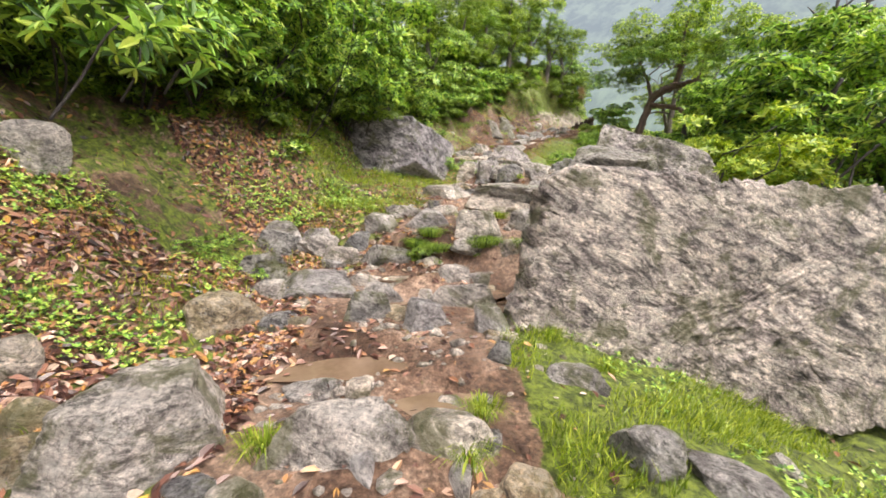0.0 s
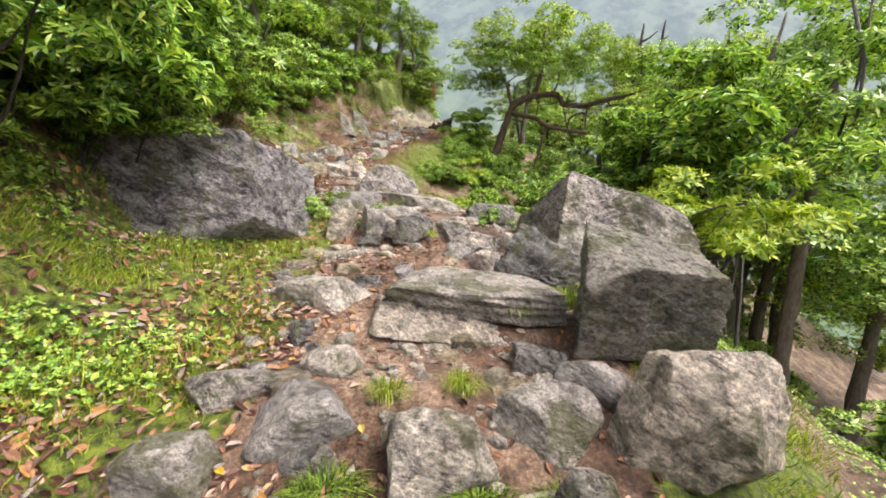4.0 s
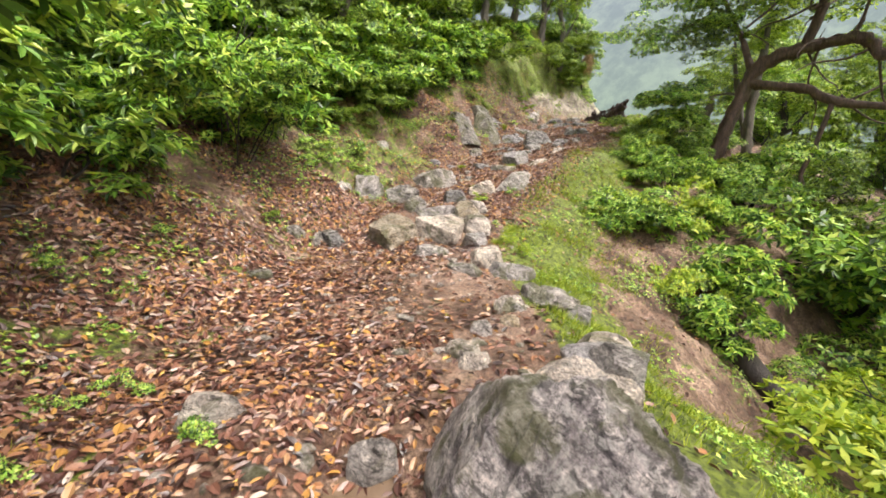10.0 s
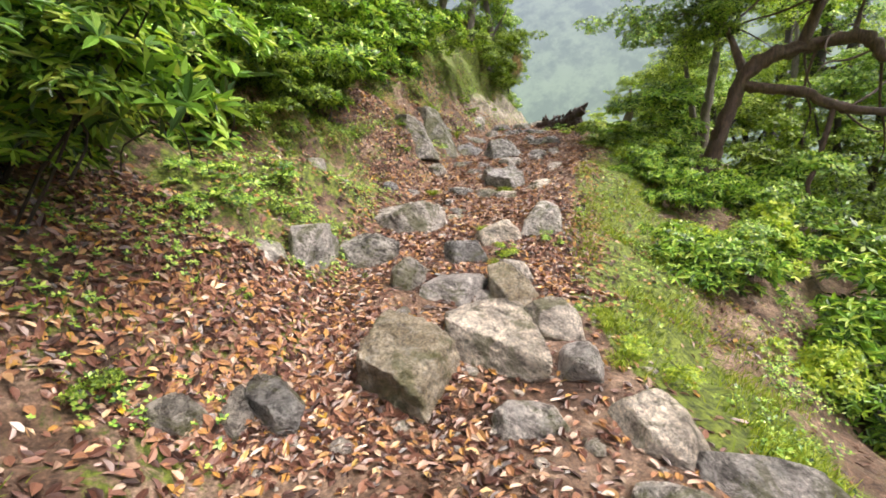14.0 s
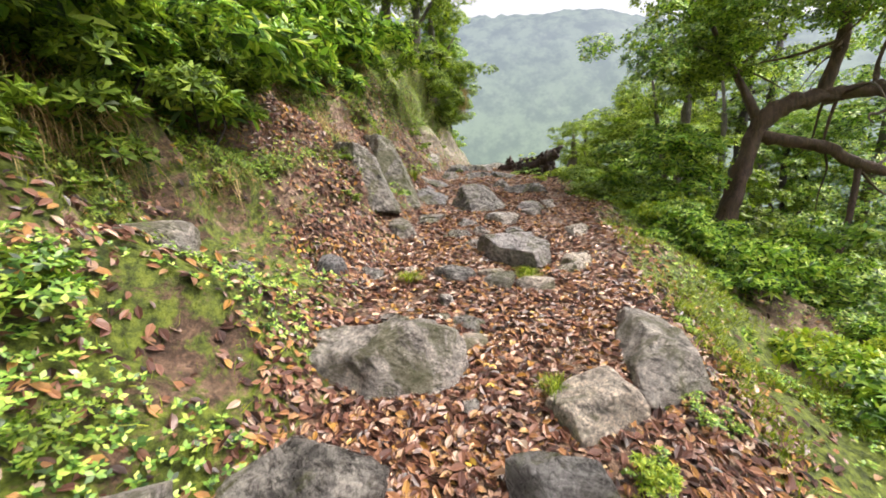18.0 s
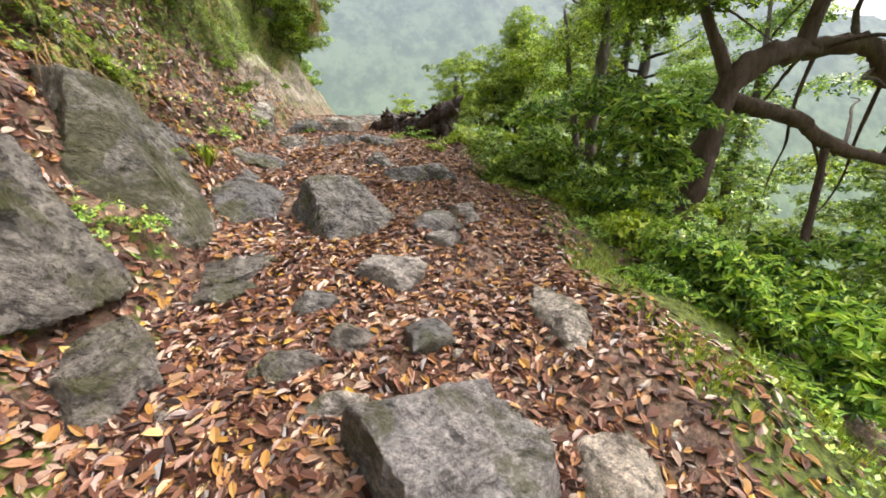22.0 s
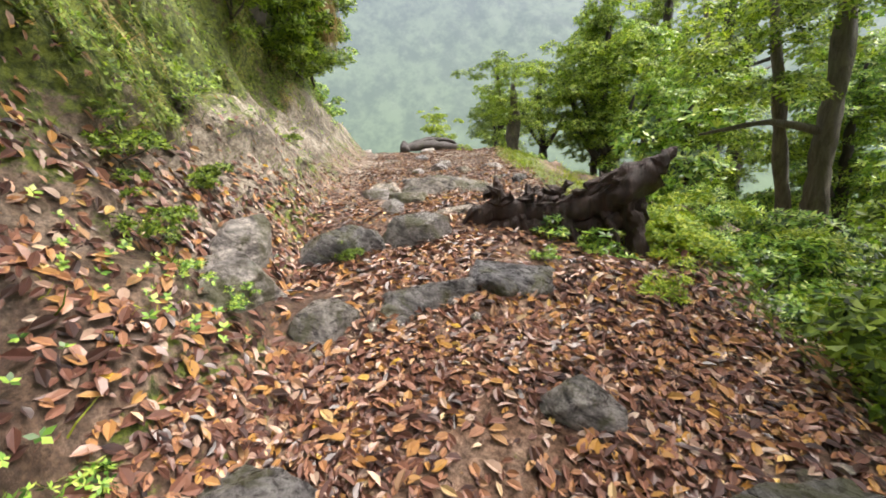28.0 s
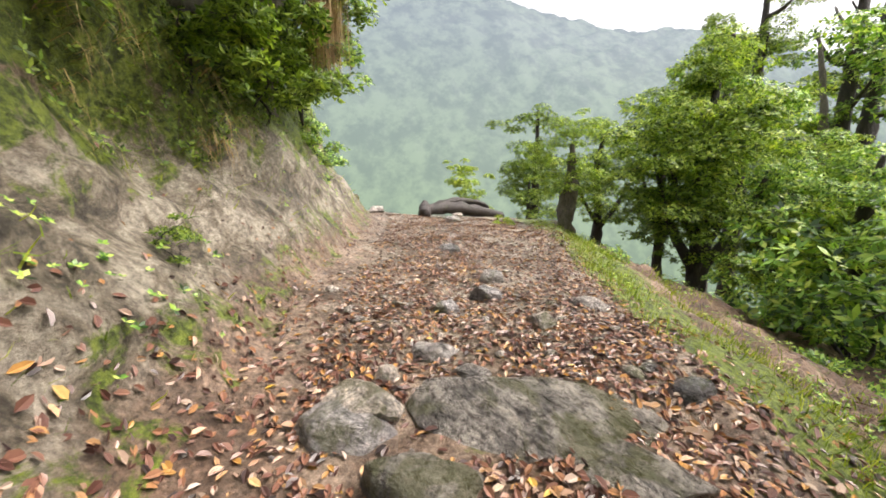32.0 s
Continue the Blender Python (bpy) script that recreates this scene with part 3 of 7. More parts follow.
def make_ground():
    xs, ys = lines(-900, 900, 0.09, -4, 12.5, 1.22), lines(-700, 900, 0.09, -1.5, 32.5, 1.22)
    X, Y = np.meshgrid(xs, ys)
    x, y = X.ravel(), Y.ravel()
    z = height(x, y)
    out = np.clip((np.hypot(x - 6, y - 16) - 45) / 200, 0, 1)
    z = z - 90 * out**0.8
    nx, ny = len(xs), len(ys)
    i = (np.arange(ny - 1)[:, None] * nx + np.arange(nx - 1)[None]).ravel()
    faces = np.stack([i, i + 1, i + nx + 1, i + nx], 1)
    at, d = along(x, y)
    left, right = -d - station(TRAIL, 3, at), d - station(TRAIL, 4, at)
    p = np.stack([x, y, z], 1)
    p = p + crags(x, y, p) * (out == 0)[:, None]
    me = quads_mesh("ground", p, faces, GROUND, True)
    above = z - station(TRAIL, 2, at)
    moss = np.where(right > -0.15, 1.0 - 0.8 * np.clip((right - np.where(at > 12, 0.35, 0.9)) * 1.5, 0, 1), np.where(left > -0.1, 0.4, 0.05))
    moss = np.where((at < 6) & (left > -0.3), np.where(at < 3.7, 0.58, 0.8), moss)
    moss = np.where((at < 3) & (d > 0.75), 0.95, moss)
    moss = np.where((at > 6) & (at < 8.5) & (left > -0.3), 0.42, moss)
    moss = np.where((at > 8.5) & (at < 12.5) & (left > 0.1), np.where((at > 9.8) & (at < 11.2), 0.6, 0.36), moss)
    cut = np.clip((at - 13.1) / 1.2, 0, 1) * np.clip((left + 0.1) / 0.25, 0, 1) * np.clip((1.75 - above) / 0.6, 0, 1) * np.clip((above - 0.12) / 0.3, 0, 1)
    moss = np.where((at > 12.5) & (left > 0.3), np.clip((above - 0.7) * 0.9, 0.1, 0.85), moss)
    gravel = np.clip((at - 14.2) / 0.8, 0, 1) * np.clip(0.35 - left, 0, 1) * np.clip(0.5 - right * 2, 0, 1)
    cut = np.maximum(cut, 0.75 * np.clip(gravel, 0, 1))
    wet = np.clip(1.0 - np.abs(d) / 1.6, 0.15, 1)
    for key, val in (("moss", moss), ("cut", cut), ("wet", wet)):
        me.attributes.new(key, "FLOAT", "POINT").data.foreach_set("value", val.astype(np.float32))
    return tagged(new("ground", me), "wet brown soil of a hill trail with mossy edges", "ground", kind="structure")


make_ground()


# ---- far hill, mist painted into its colour ----
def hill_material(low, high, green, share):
    """Woods under painted-in mist: a glowing tint, paler and greyer high up."""
    m, nt, b = material("wooded_hill_painted_mist")
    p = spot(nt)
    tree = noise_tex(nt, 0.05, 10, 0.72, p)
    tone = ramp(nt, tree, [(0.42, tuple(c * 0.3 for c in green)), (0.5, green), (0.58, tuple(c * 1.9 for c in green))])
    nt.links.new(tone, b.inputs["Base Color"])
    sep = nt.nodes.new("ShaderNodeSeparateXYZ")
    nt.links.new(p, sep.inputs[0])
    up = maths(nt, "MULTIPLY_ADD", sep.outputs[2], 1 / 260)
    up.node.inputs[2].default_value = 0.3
    haze_glow = ramp(nt, up, [(0.1, low), (0.9, high)])
    haze_glow = mix(nt, 1.0, haze_glow, ramp(nt, tree, [(0.42, (0.86, 0.89, 0.9)), (0.58, (1.1, 1.12, 1.06))]), "MULTIPLY")
    # Emission stands in for the misty air before the hill.
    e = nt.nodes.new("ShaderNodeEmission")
    nt.links.new(haze_glow, e.inputs["Color"])
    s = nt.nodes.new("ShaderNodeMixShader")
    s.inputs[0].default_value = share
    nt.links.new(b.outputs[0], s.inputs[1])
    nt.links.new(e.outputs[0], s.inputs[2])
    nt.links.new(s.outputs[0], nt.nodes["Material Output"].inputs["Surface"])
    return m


def hill(name, cx, cy, length, depth, top, base, yaw, mat, seed, label):
    """A long wooded ridge with a lumpy canopy."""
    n, k = 420, 170
    u, v = np.meshgrid(np.linspace(-1, 1, n), np.linspace(-1, 1, k))
    u, v = u.ravel(), v.ravel()
    x, y = u * length / 2, v * depth / 2
    ridge = 1 - 0.00026 * x + 0.03 * soft_noise(x, x * 0, length * 0.12, seed) + 0.02 * soft_noise(x, y, length * 0.05, seed + 1)
    z = base + (top - base) * ridge * np.clip(1 - np.abs(v) ** 1.3, 0, 1)
    z = z + 2.2 * soft_noise(x, y, 9, seed + 2) + 1.8 * soft_noise(x, y, 5, seed + 3) + 4 * soft_noise(x, y, 60, seed + 4)
    i = (np.arange(k - 1)[:, None] * n + np.arange(n - 1)[None]).ravel()
    ob = new(name, quads_mesh(name, np.stack([x, y, z], 1), np.stack([i, i + 1, i + n + 1, i + n], 1), mat, True))
    ob.matrix_world = pose(cx, cy, 0, 0, 0, yaw)
    return tagged(ob, label, "hill", kind="structure")


hill("backdrop", 290, 330, 1300, 420, 195, -120, -42, hill_material((0.108, 0.148, 0.108), (0.13, 0.156, 0.182), (0.07, 0.11, 0.025), 0.9), 3, "wooded hillside across the valley, its pale mist painted as a glow")


# ---- stones of the trail ----
rock(1.42, 6.35, 1.35, 1.58, 0.98, 0.32, -17, ROCK, "long grey step slab across the trail", -3, 3, 0.85)
rock(1.00, 6.16, 1.22, 1.13, 0.70, 0.20, -27, ROCK, "thin flat step slab with moss under it", 7, 5, 0.95)
rock(0.21, 6.61, 1.31, 0.85, 0.52, 0.30, -5, ROCK, "rough grey block in the step", 1, -2, 0.80)
rock(-0.04, 5.33, 0.96, 0.75, 0.47, 0.32, -17, ROCK, "rough block above a tuft of fern", -5, 6, 0.80)
rock(0.55, 4.82, 0.93, 0.60, 0.37, 0.42, -22, ROCK, "squared grey step block in the stairs", 4, 0, 0.85)
rock(1.18, 4.85, 1.01, 0.66, 0.41, 0.40, -25, ROCK, "squared grey step block in the stairs", -3, -4, 0.80)
rock(1.69, 5.07, 1.05, 0.51, 0.32, 0.37, -44, ROCK, "rough grey stone in the stairs", 7, 3, 0.60)
rock(1.51, 5.43, 1.05, 0.40, 0.25, 0.27, -29, ROCK_WET, "dark wet stone in the stairs", 1, 5, 0.60)
rock(1.97, 4.52, 1.14, 1.08, 0.62, 0.72, -20, ROCK, "knobbly pale stone on the grassy edge", -5, -2, 0.5)
rock(-0.43, 5.73, 1.01, 0.56, 0.35, 0.26, -1, ROCK, "flat stone at the side of the steps", 4, 6, 0.80)
rock(-0.65, 5.21, 0.89, 0.53, 0.33, 0.34, 12, ROCK, "rough grey block at the side of the steps", -3, 0, 0.70)
rock(0.11, 5.82, 1.04, 0.48, 0.30, 0.24, -15, ROCK, "rough grey stone set in the trail", 7, -4, 0.70)
rock(-0.57, 4.70, 0.55, 0.64, 0.41, 0.30, 7, ROCK_WET, "wet slab under a trickle of water", 1, 3, 0.80)
rock(-1.12, 4.75, 0.50, 0.47, 0.29, 0.32, 6, ROCK, "rough grey stone set in the trail", -5, 5, 0.70)
rock(-1.45, 4.99, 0.69, 0.50, 0.31, 0.34, 20, ROCK, "rough grey stone set in the trail", 4, -2, 0.70)
rock(-0.96, 5.08, 0.69, 0.36, 0.22, 0.27, 18, ROCK_WET, "dark wet stone set in the trail", -3, 6, 0.70)
rock(-1.84, 4.84, 0.75, 0.53, 0.33, 0.37, 23, ROCK, "rough grey stone set in the leafy edge", 7, 0, 0.70)
rock(1.14, 4.47, 0.85, 0.39, 0.24, 0.37, -33, ROCK_WET, "dark wet stone at the foot of the steps", 1, -4, 0.60)
rock(1.95, 7.58, 1.55, 0.53, 0.33, 0.27, -34, ROCK, "small tilted stone on the trail", -5, 3, 0.70)
rock(2.15, 7.16, 1.43, 0.62, 0.49, 0.18, -29, ROCK, "thin flat slab lying on the trail", 4, 5, 0.90)
rock(-1.16, 3.94, 0.35, 0.74, 0.82, 0.24, 17, ROCK, "broad pale slab lying tilted in the steps", 7, 6, 0.92)
rock(-1.57, 3.03, 0.37, 0.65, 0.43, 0.32, 46, ROCK_TAN, "flat tan slab lying in leaves", 1, 0, 0.85)
rock(-1.77, 3.92, 0.51, 0.62, 0.38, 0.34, 25, ROCK_WET, "dark grey stone in mossy ground", -5, -4, 0.70)
rock(-1.86, 4.73, 0.68, 0.56, 0.35, 0.32, 28, ROCK_WET, "dark wet stone set in the trail", 4, 3, 0.70)
rock(-1.42, 4.96, 0.64, 0.52, 0.32, 0.27, 28, ROCK, "rough grey stone set in the trail", -3, 5, 0.70)
rock(-1.10, 4.73, 0.45, 0.44, 0.36, 0.22, 11, ROCK, "flat grey slab in the steps", 7, -2, 0.85)
rock(-0.72, 4.19, 0.35, 0.36, 0.25, 0.24, 17, ROCK, "rough grey stone set in the trail", 1, 6, 0.80)
rock(-1.50, 3.50, 0.38, 0.37, 0.23, 0.27, 25, ROCK, "rough grey stone set in the trail", -5, 0, 0.80)
rock(-1.12, 3.41, 0.28, 0.18, 0.11, 0.20, 27, ROCK, "small grey stone set in the trail", 4, -4, 0.70)
rock(-0.53, 3.36, 0.31, 0.48, 0.30, 0.32, 20, ROCK_WET, "dark wet stone set in the trail", -3, 3, 0.60)
rock(0.24, 4.20, 0.45, 0.41, 0.26, 0.24, -13, ROCK, "pale flat slab between puddles", 7, 5, 0.90)
rock(0.34, 3.81, 0.36, 0.65, 0.40, 0.30, -6, ROCK, "pale flat slab between puddles", 1, -2, 0.80)
rock(-0.02, 3.23, 0.29, 0.36, 0.37, 0.32, -11, ROCK, "rough grey stone set in the trail", -5, 6, 0.75)
rock(-0.06, 3.78, 0.31, 0.17, 0.14, 0.22, -1, ROCK, "small grey stone between puddles", 4, 0, 0.70)
rock(0.54, 3.16, 0.28, 0.32, 0.20, 0.34, -12, ROCK, "grey stone beside a great boulder", -3, -4, 0.70)
rock(-0.46, 3.87, 0.31, 0.46, 0.28, 0.20, 2, ROCK, "flat grey slab between puddles", 7, 3, 0.85)
rock(-2.08, 3.15, 0.50, 0.23, 0.14, 0.22, 53, ROCK, "pale stone among leaves", 1, 5, 0.70)
rock(-1.26, 1.68, 0.22, 0.62, 0.95, 0.42, -14, ROCK, "broad pale slab tilted up beside the trail", 9, 6, 0.95)
rock(-0.40, 1.75, 0.13, 0.79, 0.49, 0.36, 14, ROCK, "flat-topped grey block in the trail", 4, 6, 0.92)
rock(0.17, 1.84, 0.09, 0.53, 0.33, 0.28, 5, ROCK, "rough grey stone set in the trail", -3, 0, 0.80)
rock(1.11, 1.79, 0.12, 0.43, 0.27, 0.34, -35, ROCK, "grey stone sunk in green grass", 7, -4, 0.60)
rock(1.54, 1.65, -0.01, 0.53, 0.33, 0.22, -36, ROCK, "flat stone sunk in green grass", 1, 3, 0.80)
rock(-2.11, 1.89, 0.38, 0.29, 0.18, 0.37, 39, ROCK, "rough grey stone beside the trail", -5, 5, 0.60)
rock(-1.82, 1.69, 0.22, 0.26, 0.16, 0.27, 47, ROCK_TAN, "tan stone beside the trail", 4, -2, 0.60)
rock(-1.65, 1.49, 0.16, 0.32, 0.20, 0.27, 56, ROCK_TAN, "tan stone beside the trail", -3, 6, 0.60)
rock(2.06, 2.03, -0.15, 0.26, 0.19, 0.20, -49, ROCK, "small stone in green grass", 7, 0, 0.70)
rock(1.04, 2.53, 0.10, 0.46, 0.29, 0.22, -16, ROCK, "low stone in green grass", 1, -4, 0.70)
rock(0.52, 2.74, 0.18, 0.24, 0.21, 0.27, -18, ROCK_WET, "dark wet stone beside a great boulder", -5, 3, 0.60)
rock(0.95, 8.15, 1.74, 0.38, 0.24, 0.46, -8, ROCK, "pale upright block in the step", 4, 5, 0.85)
rock(1.40, 8.04, 1.72, 0.53, 0.33, 0.40, -15, ROCK_WET, "dark squared block in the step", -3, -2, 0.75)
rock(0.60, 8.32, 1.72, 0.43, 0.27, 0.40, -2, ROCK, "tall grey block in the step", 7, 6, 0.70)
rock(1.44, 8.75, 1.82, 0.69, 0.43, 0.28, -14, ROCK, "flat worn slab set in the trail", 1, 0, 0.85)
rock(0.64, 8.96, 1.84, 0.47, 0.29, 0.32, -7, ROCK, "grey stone in green grass", -5, -4, 0.75)
rock(1.97, 7.88, 1.69, 0.59, 0.36, 0.32, -42, ROCK, "wet flat slab in the step", 4, 3, 0.80)
rock(2.11, 7.63, 1.61, 0.51, 0.32, 0.22, -42, ROCK, "tilted flat slab in the trail", -3, 5, 0.90)
rock(0.90, 9.64, 1.91, 1.05, 0.65, 0.34, -9, ROCK, "long undercut slab across the trail", 7, -2, 0.88)
rock(2.01, 9.81, 1.92, 1.51, 0.94, 0.36, -17, ROCK, "long pale flat-topped slab", 1, 6, 0.85)
boulder(1.8, 10.95, 2.12, [(-0.5, -0.7, 0.6, 0.42), (0.4, -0.75, 0.45, 0.46), (0.75, 0.1, 0.65, 0.5), (-0.85, 0.2, 0.6, 0.48), (0.1, 0.6, 0.8, 0.46), (0, -0.15, 1, 0.46), (-1, 0, 0, 0.58), (1, 0, 0, 0.58), (0, -1, 0, 0.52), (0, 1, 0, 0.52), (0, 0, -1, 0.35)], ROCK_BIG, "rounded grey boulder with dark lower side", 33, 6, 0.8)
rock(2.65, 8.35, 1.83, 0.88, 0.54, 0.46, -46, ROCK_WET, "mossy dark stone on the grassy edge", 4, -4, 0.45)
rock(3.56, 8.13, 1.82, 0.63, 0.39, 0.46, -52, ROCK, "rounded pale stone on the grassy edge", -3, 3, 0.35)
rock(3.63, 9.22, 1.72, 0.80, 0.60, 0.22, -53, ROCK, "flat pale stone on the grassy edge", 7, 5, 0.80)
rock(2.11, 8.27, 1.76, 0.27, 0.30, 0.20, -34, ROCK, "sloping flat slab in the trail", 1, -2, 0.90)
rock(2.47, 7.83, 1.71, 0.22, 0.14, 0.22, -61, ROCK, "small pale stone on the trail edge", -5, 6, 0.70)
rock(0.47, 9.78, 1.94, 0.32, 0.20, 0.24, 4, ROCK_WET, "mossy stone at the foot of the bank", 4, 0, 0.60)
rock(1.83, 9.22, 1.81, 0.20, 0.16, 0.24, -14, ROCK, "small wet stone beside a trickle", -3, -4, 0.60)
rock(2.55, 11.99, 2.12, 0.41, 0.28, 0.42, -25, ROCK, "knobbly grey stone on the grassy edge", 7, 3, 0.50)
rock(1.53, 12.32, 2.08, 0.26, 0.23, 0.22, 1, ROCK, "small grey stone set in the trail", 1, 5, 0.60)
rock(0.95, 11.31, 2.03, 0.26, 0.16, 0.24, -1, ROCK, "small grey stone in mud", -5, -2, 0.60)
rock(0.59, 10.92, 1.99, 0.27, 0.16, 0.20, 18, ROCK, "flat grey stone in mud", 4, 6, 0.70)
rock(0.33, 10.70, 1.99, 0.20, 0.13, 0.22, 34, ROCK, "small grey stone among fallen leaves", -3, 0, 0.60)
rock(1.00, 10.45, 2.00, 0.26, 0.22, 0.27, 5, ROCK, "grey stone in mud", 7, -4, 0.70)
rock(1.49, 10.20, 2.03, 0.34, 0.21, 0.37, -1, ROCK_TAN, "pale tan stone in mud", 1, 3, 0.60)
rock(0.78, 10.66, 1.97, 0.27, 0.17, 0.20, 6, ROCK, "flat grey stone in mud", -5, 5, 0.80)
rock(0.04, 11.60, 2.10, 0.38, 0.23, 0.32, 24, ROCK, "grey stone among fallen leaves", 4, -2, 0.55)
rock(2.12, 13.25, 2.15, 0.35, 0.32, 0.27, -1, ROCK, "small grey stone set in the trail", -3, 6, 0.60)
rock(2.96, 13.90, 1.92, 0.29, 0.32, 0.22, -23, ROCK, "small grey stone at the grassy edge", 7, 0, 0.60)
rock(0.40, 7.54, 1.42, 0.40, 0.25, 0.20, 8, ROCK, "flat pale stone in green grass", 1, -4, 0.90)
rock(1.89, 7.49, 1.50, 0.52, 0.40, 0.22, -44, ROCK, "flat tilted slab in the trail", -5, 3, 0.92)
rock(1.94, 7.15, 1.46, 0.27, 0.16, 0.27, -41, ROCK, "rough grey stone beside a dark stone", 4, 5, 0.70)
rock(2.46, 7.53, 1.63, 0.20, 0.13, 0.24, -36, ROCK, "small stone on the trail edge", -3, -2, 0.60)
rock(-3.40, 3.41, 1.61, 0.58, 0.35, 0.49, 45, ROCK, "pale stone on the leafy bank", -1, 3, 0.6)
rock(2.53, 12.10, 2.09, 0.62, 0.53, 0.30, -15, ROCK, "rough grey stone set in the trail", 4, 0, 0.5)
rock(1.53, 12.41, 2.10, 0.28, 0.26, 0.18, -10, ROCK, "rough grey stone set in the trail", -1, 7, 0.5)
rock(0.91, 15.82, 2.44, 0.83, 1.06, 0.49, -14, ROCK_TAN, "tan flat-faced stone in the leaves", 9, 6, 0.75)
rock(1.61, 15.99, 2.49, 0.78, 1.14, 0.48, -20, ROCK, "rounded grey stone in the leaves", 1, 5, 0.45)
rock(1.49, 15.11, 2.30, 0.58, 0.35, 0.22, -21, ROCK, "flat grey stone in the leaves", 11, 4, 0.6)
rock(2.16, 16.50, 2.64, 0.58, 0.86, 0.38, -19, ROCK_TAN, "pale tan stone among others", 12, 3, 0.7)
rock(2.17, 15.98, 2.56, 0.56, 0.36, 0.38, -19, ROCK, "rough grey stone set in the trail", 4, 2, 0.6)
rock(2.15, 14.79, 2.28, 0.66, 0.54, 0.24, -42, ROCK, "pale flat slab set in the trail", 14, 1, 0.8)
rock(1.81, 14.33, 2.23, 0.46, 0.28, 0.22, -39, ROCK, "rough grey stone set in the trail", 6, 0, 0.6)
rock(2.35, 14.28, 2.22, 0.68, 0.41, 0.20, -45, ROCK, "rough grey stone set in the trail", 7, -1, 0.6)
rock(-0.29, 15.69, 2.35, 0.31, 0.48, 0.26, 12, ROCK_WET, "dark stone among fallen leaves", 8, -2, 0.6)
rock(-0.05, 15.72, 2.36, 0.36, 0.54, 0.28, 11, ROCK_WET, "dark stone among fallen leaves", 9, -3, 0.6)
rock(-0.56, 15.57, 2.49, 0.34, 0.25, 0.26, 6, ROCK_WET, "dark wet stone set in the trail", 10, -4, 0.5)
rock(2.59, 13.55, 2.14, 0.57, 0.35, 0.18, -65, ROCK, "grey stone in mossy ground", 11, -5, 0.6)
rock(2.11, 15.50, 2.40, 0.41, 0.54, 0.30, -31, ROCK, "rough grey stone set in the trail", -1, -6, 0.6)
rock(1.58, 12.24, 2.08, 0.36, 0.24, 0.18, -18, ROCK, "rough grey stone set in the trail", 0, -7, 0.5)
rock(2.66, 12.37, 2.09, 0.50, 0.52, 0.25, -36, ROCK, "grey stone at the grassy edge", 1, 7, 0.5)
rock(2.25, 11.96, 2.08, 0.88, 0.53, 0.23, -32, ROCK, "broad worn slab in the trail", 11, 6, 0.7)
rock(2.13, 13.22, 2.14, 0.30, 0.23, 0.19, -30, ROCK, "rough grey stone set in the trail", 3, 5, 0.5)
rock(2.04, 12.91, 2.12, 0.20, 0.22, 0.15, -28, ROCK_TAN, "tan stone set in the trail", 13, 4, 0.5)
rock(2.51, 13.66, 2.15, 0.37, 0.27, 0.21, -27, ROCK, "rough grey stone set in the trail", 5, 3, 0.6)
rock(2.84, 13.36, 2.01, 0.31, 0.26, 0.19, -30, ROCK, "rough grey stone set in the trail", 6, 2, 0.5)
rock(1.73, 12.74, 2.12, 0.25, 0.32, 0.17, -14, ROCK, "rough grey stone set in the trail", 7, 1, 0.5)
rock(-0.56, 14.03, 2.26, 0.29, 0.26, 0.18, 29, ROCK_WET, "dark wet stone set in the trail", 8, 0, 0.5)
rock(1.64, 18.68, 3.15, 1.09, 0.68, 0.61, -31, ROCK, "low rounded stone among fallen leaves", 9, -1, 0.45)
rock(0.86, 17.96, 2.83, 0.90, 0.69, 0.52, -21, ROCK_WET, "dark wet stone set in the trail", 10, -2, 0.5)
rock(1.21, 17.15, 2.74, 0.35, 0.52, 0.42, -31, ROCK_WET, "narrow upright grey stone", 11, -3, 0.6)
rock(2.57, 17.80, 3.02, 0.68, 0.65, 0.43, -40, ROCK, "rough grey stone set in the trail", -1, -4, 0.6)
rock(2.00, 17.45, 2.88, 0.58, 0.35, 0.36, -34, ROCK_WET, "dark wet stone set in the trail", 0, -5, 0.6)
rock(1.67, 16.92, 2.67, 0.56, 0.84, 0.30, -49, ROCK, "flat stone level with the trail", 10, -6, 0.8)
rock(0.2, 17.6, 3.05, 0.62, 0.8, 0.55, -13, ROCK, "grey stone in the foot of the bank", 2, -7, 0.5)
rock(2.37, 16.91, 2.76, 0.39, 0.37, 0.29, -53, ROCK, "rough grey stone set in the trail", 3, 7, 0.6)
rock(-0.17, 17.25, 3.11, 0.45, 0.67, 0.19, 1, ROCK, "worn bedrock in the foot of the bank", 4, 6, 0.4)
rock(0.34, 19.40, 3.95, 0.57, 0.42, 0.28, -2, ROCK, "rough grey stone set in the trail", 5, 5, 0.6)
rock(0.64, 19.25, 3.66, 0.37, 0.54, 0.21, -3, ROCK, "rough grey stone set in the trail", 6, 4, 0.5)
rock(2.17, 20.39, 3.46, 0.40, 0.57, 0.22, -23, ROCK_WET, "rounded dark stone in leaves", 7, 3, 0.45)
rock(1.73, 20.32, 3.58, 0.40, 0.47, 0.22, -13, ROCK_WET, "rounded dark stone in leaves", 8, 2, 0.5)
rock(2.59, 20.17, 3.48, 0.27, 0.36, 0.17, -26, ROCK, "rough grey stone set in the trail", 9, 1, 0.5)
rock(2.87, 19.81, 3.48, 0.47, 0.39, 0.24, -31, ROCK_WET, "dark wet stone set in the trail", 10, 0, 0.55)
rock(3.25, 19.53, 3.47, 0.37, 0.55, 0.21, -37, ROCK, "rough grey stone set in the trail", 11, -1, 0.6)
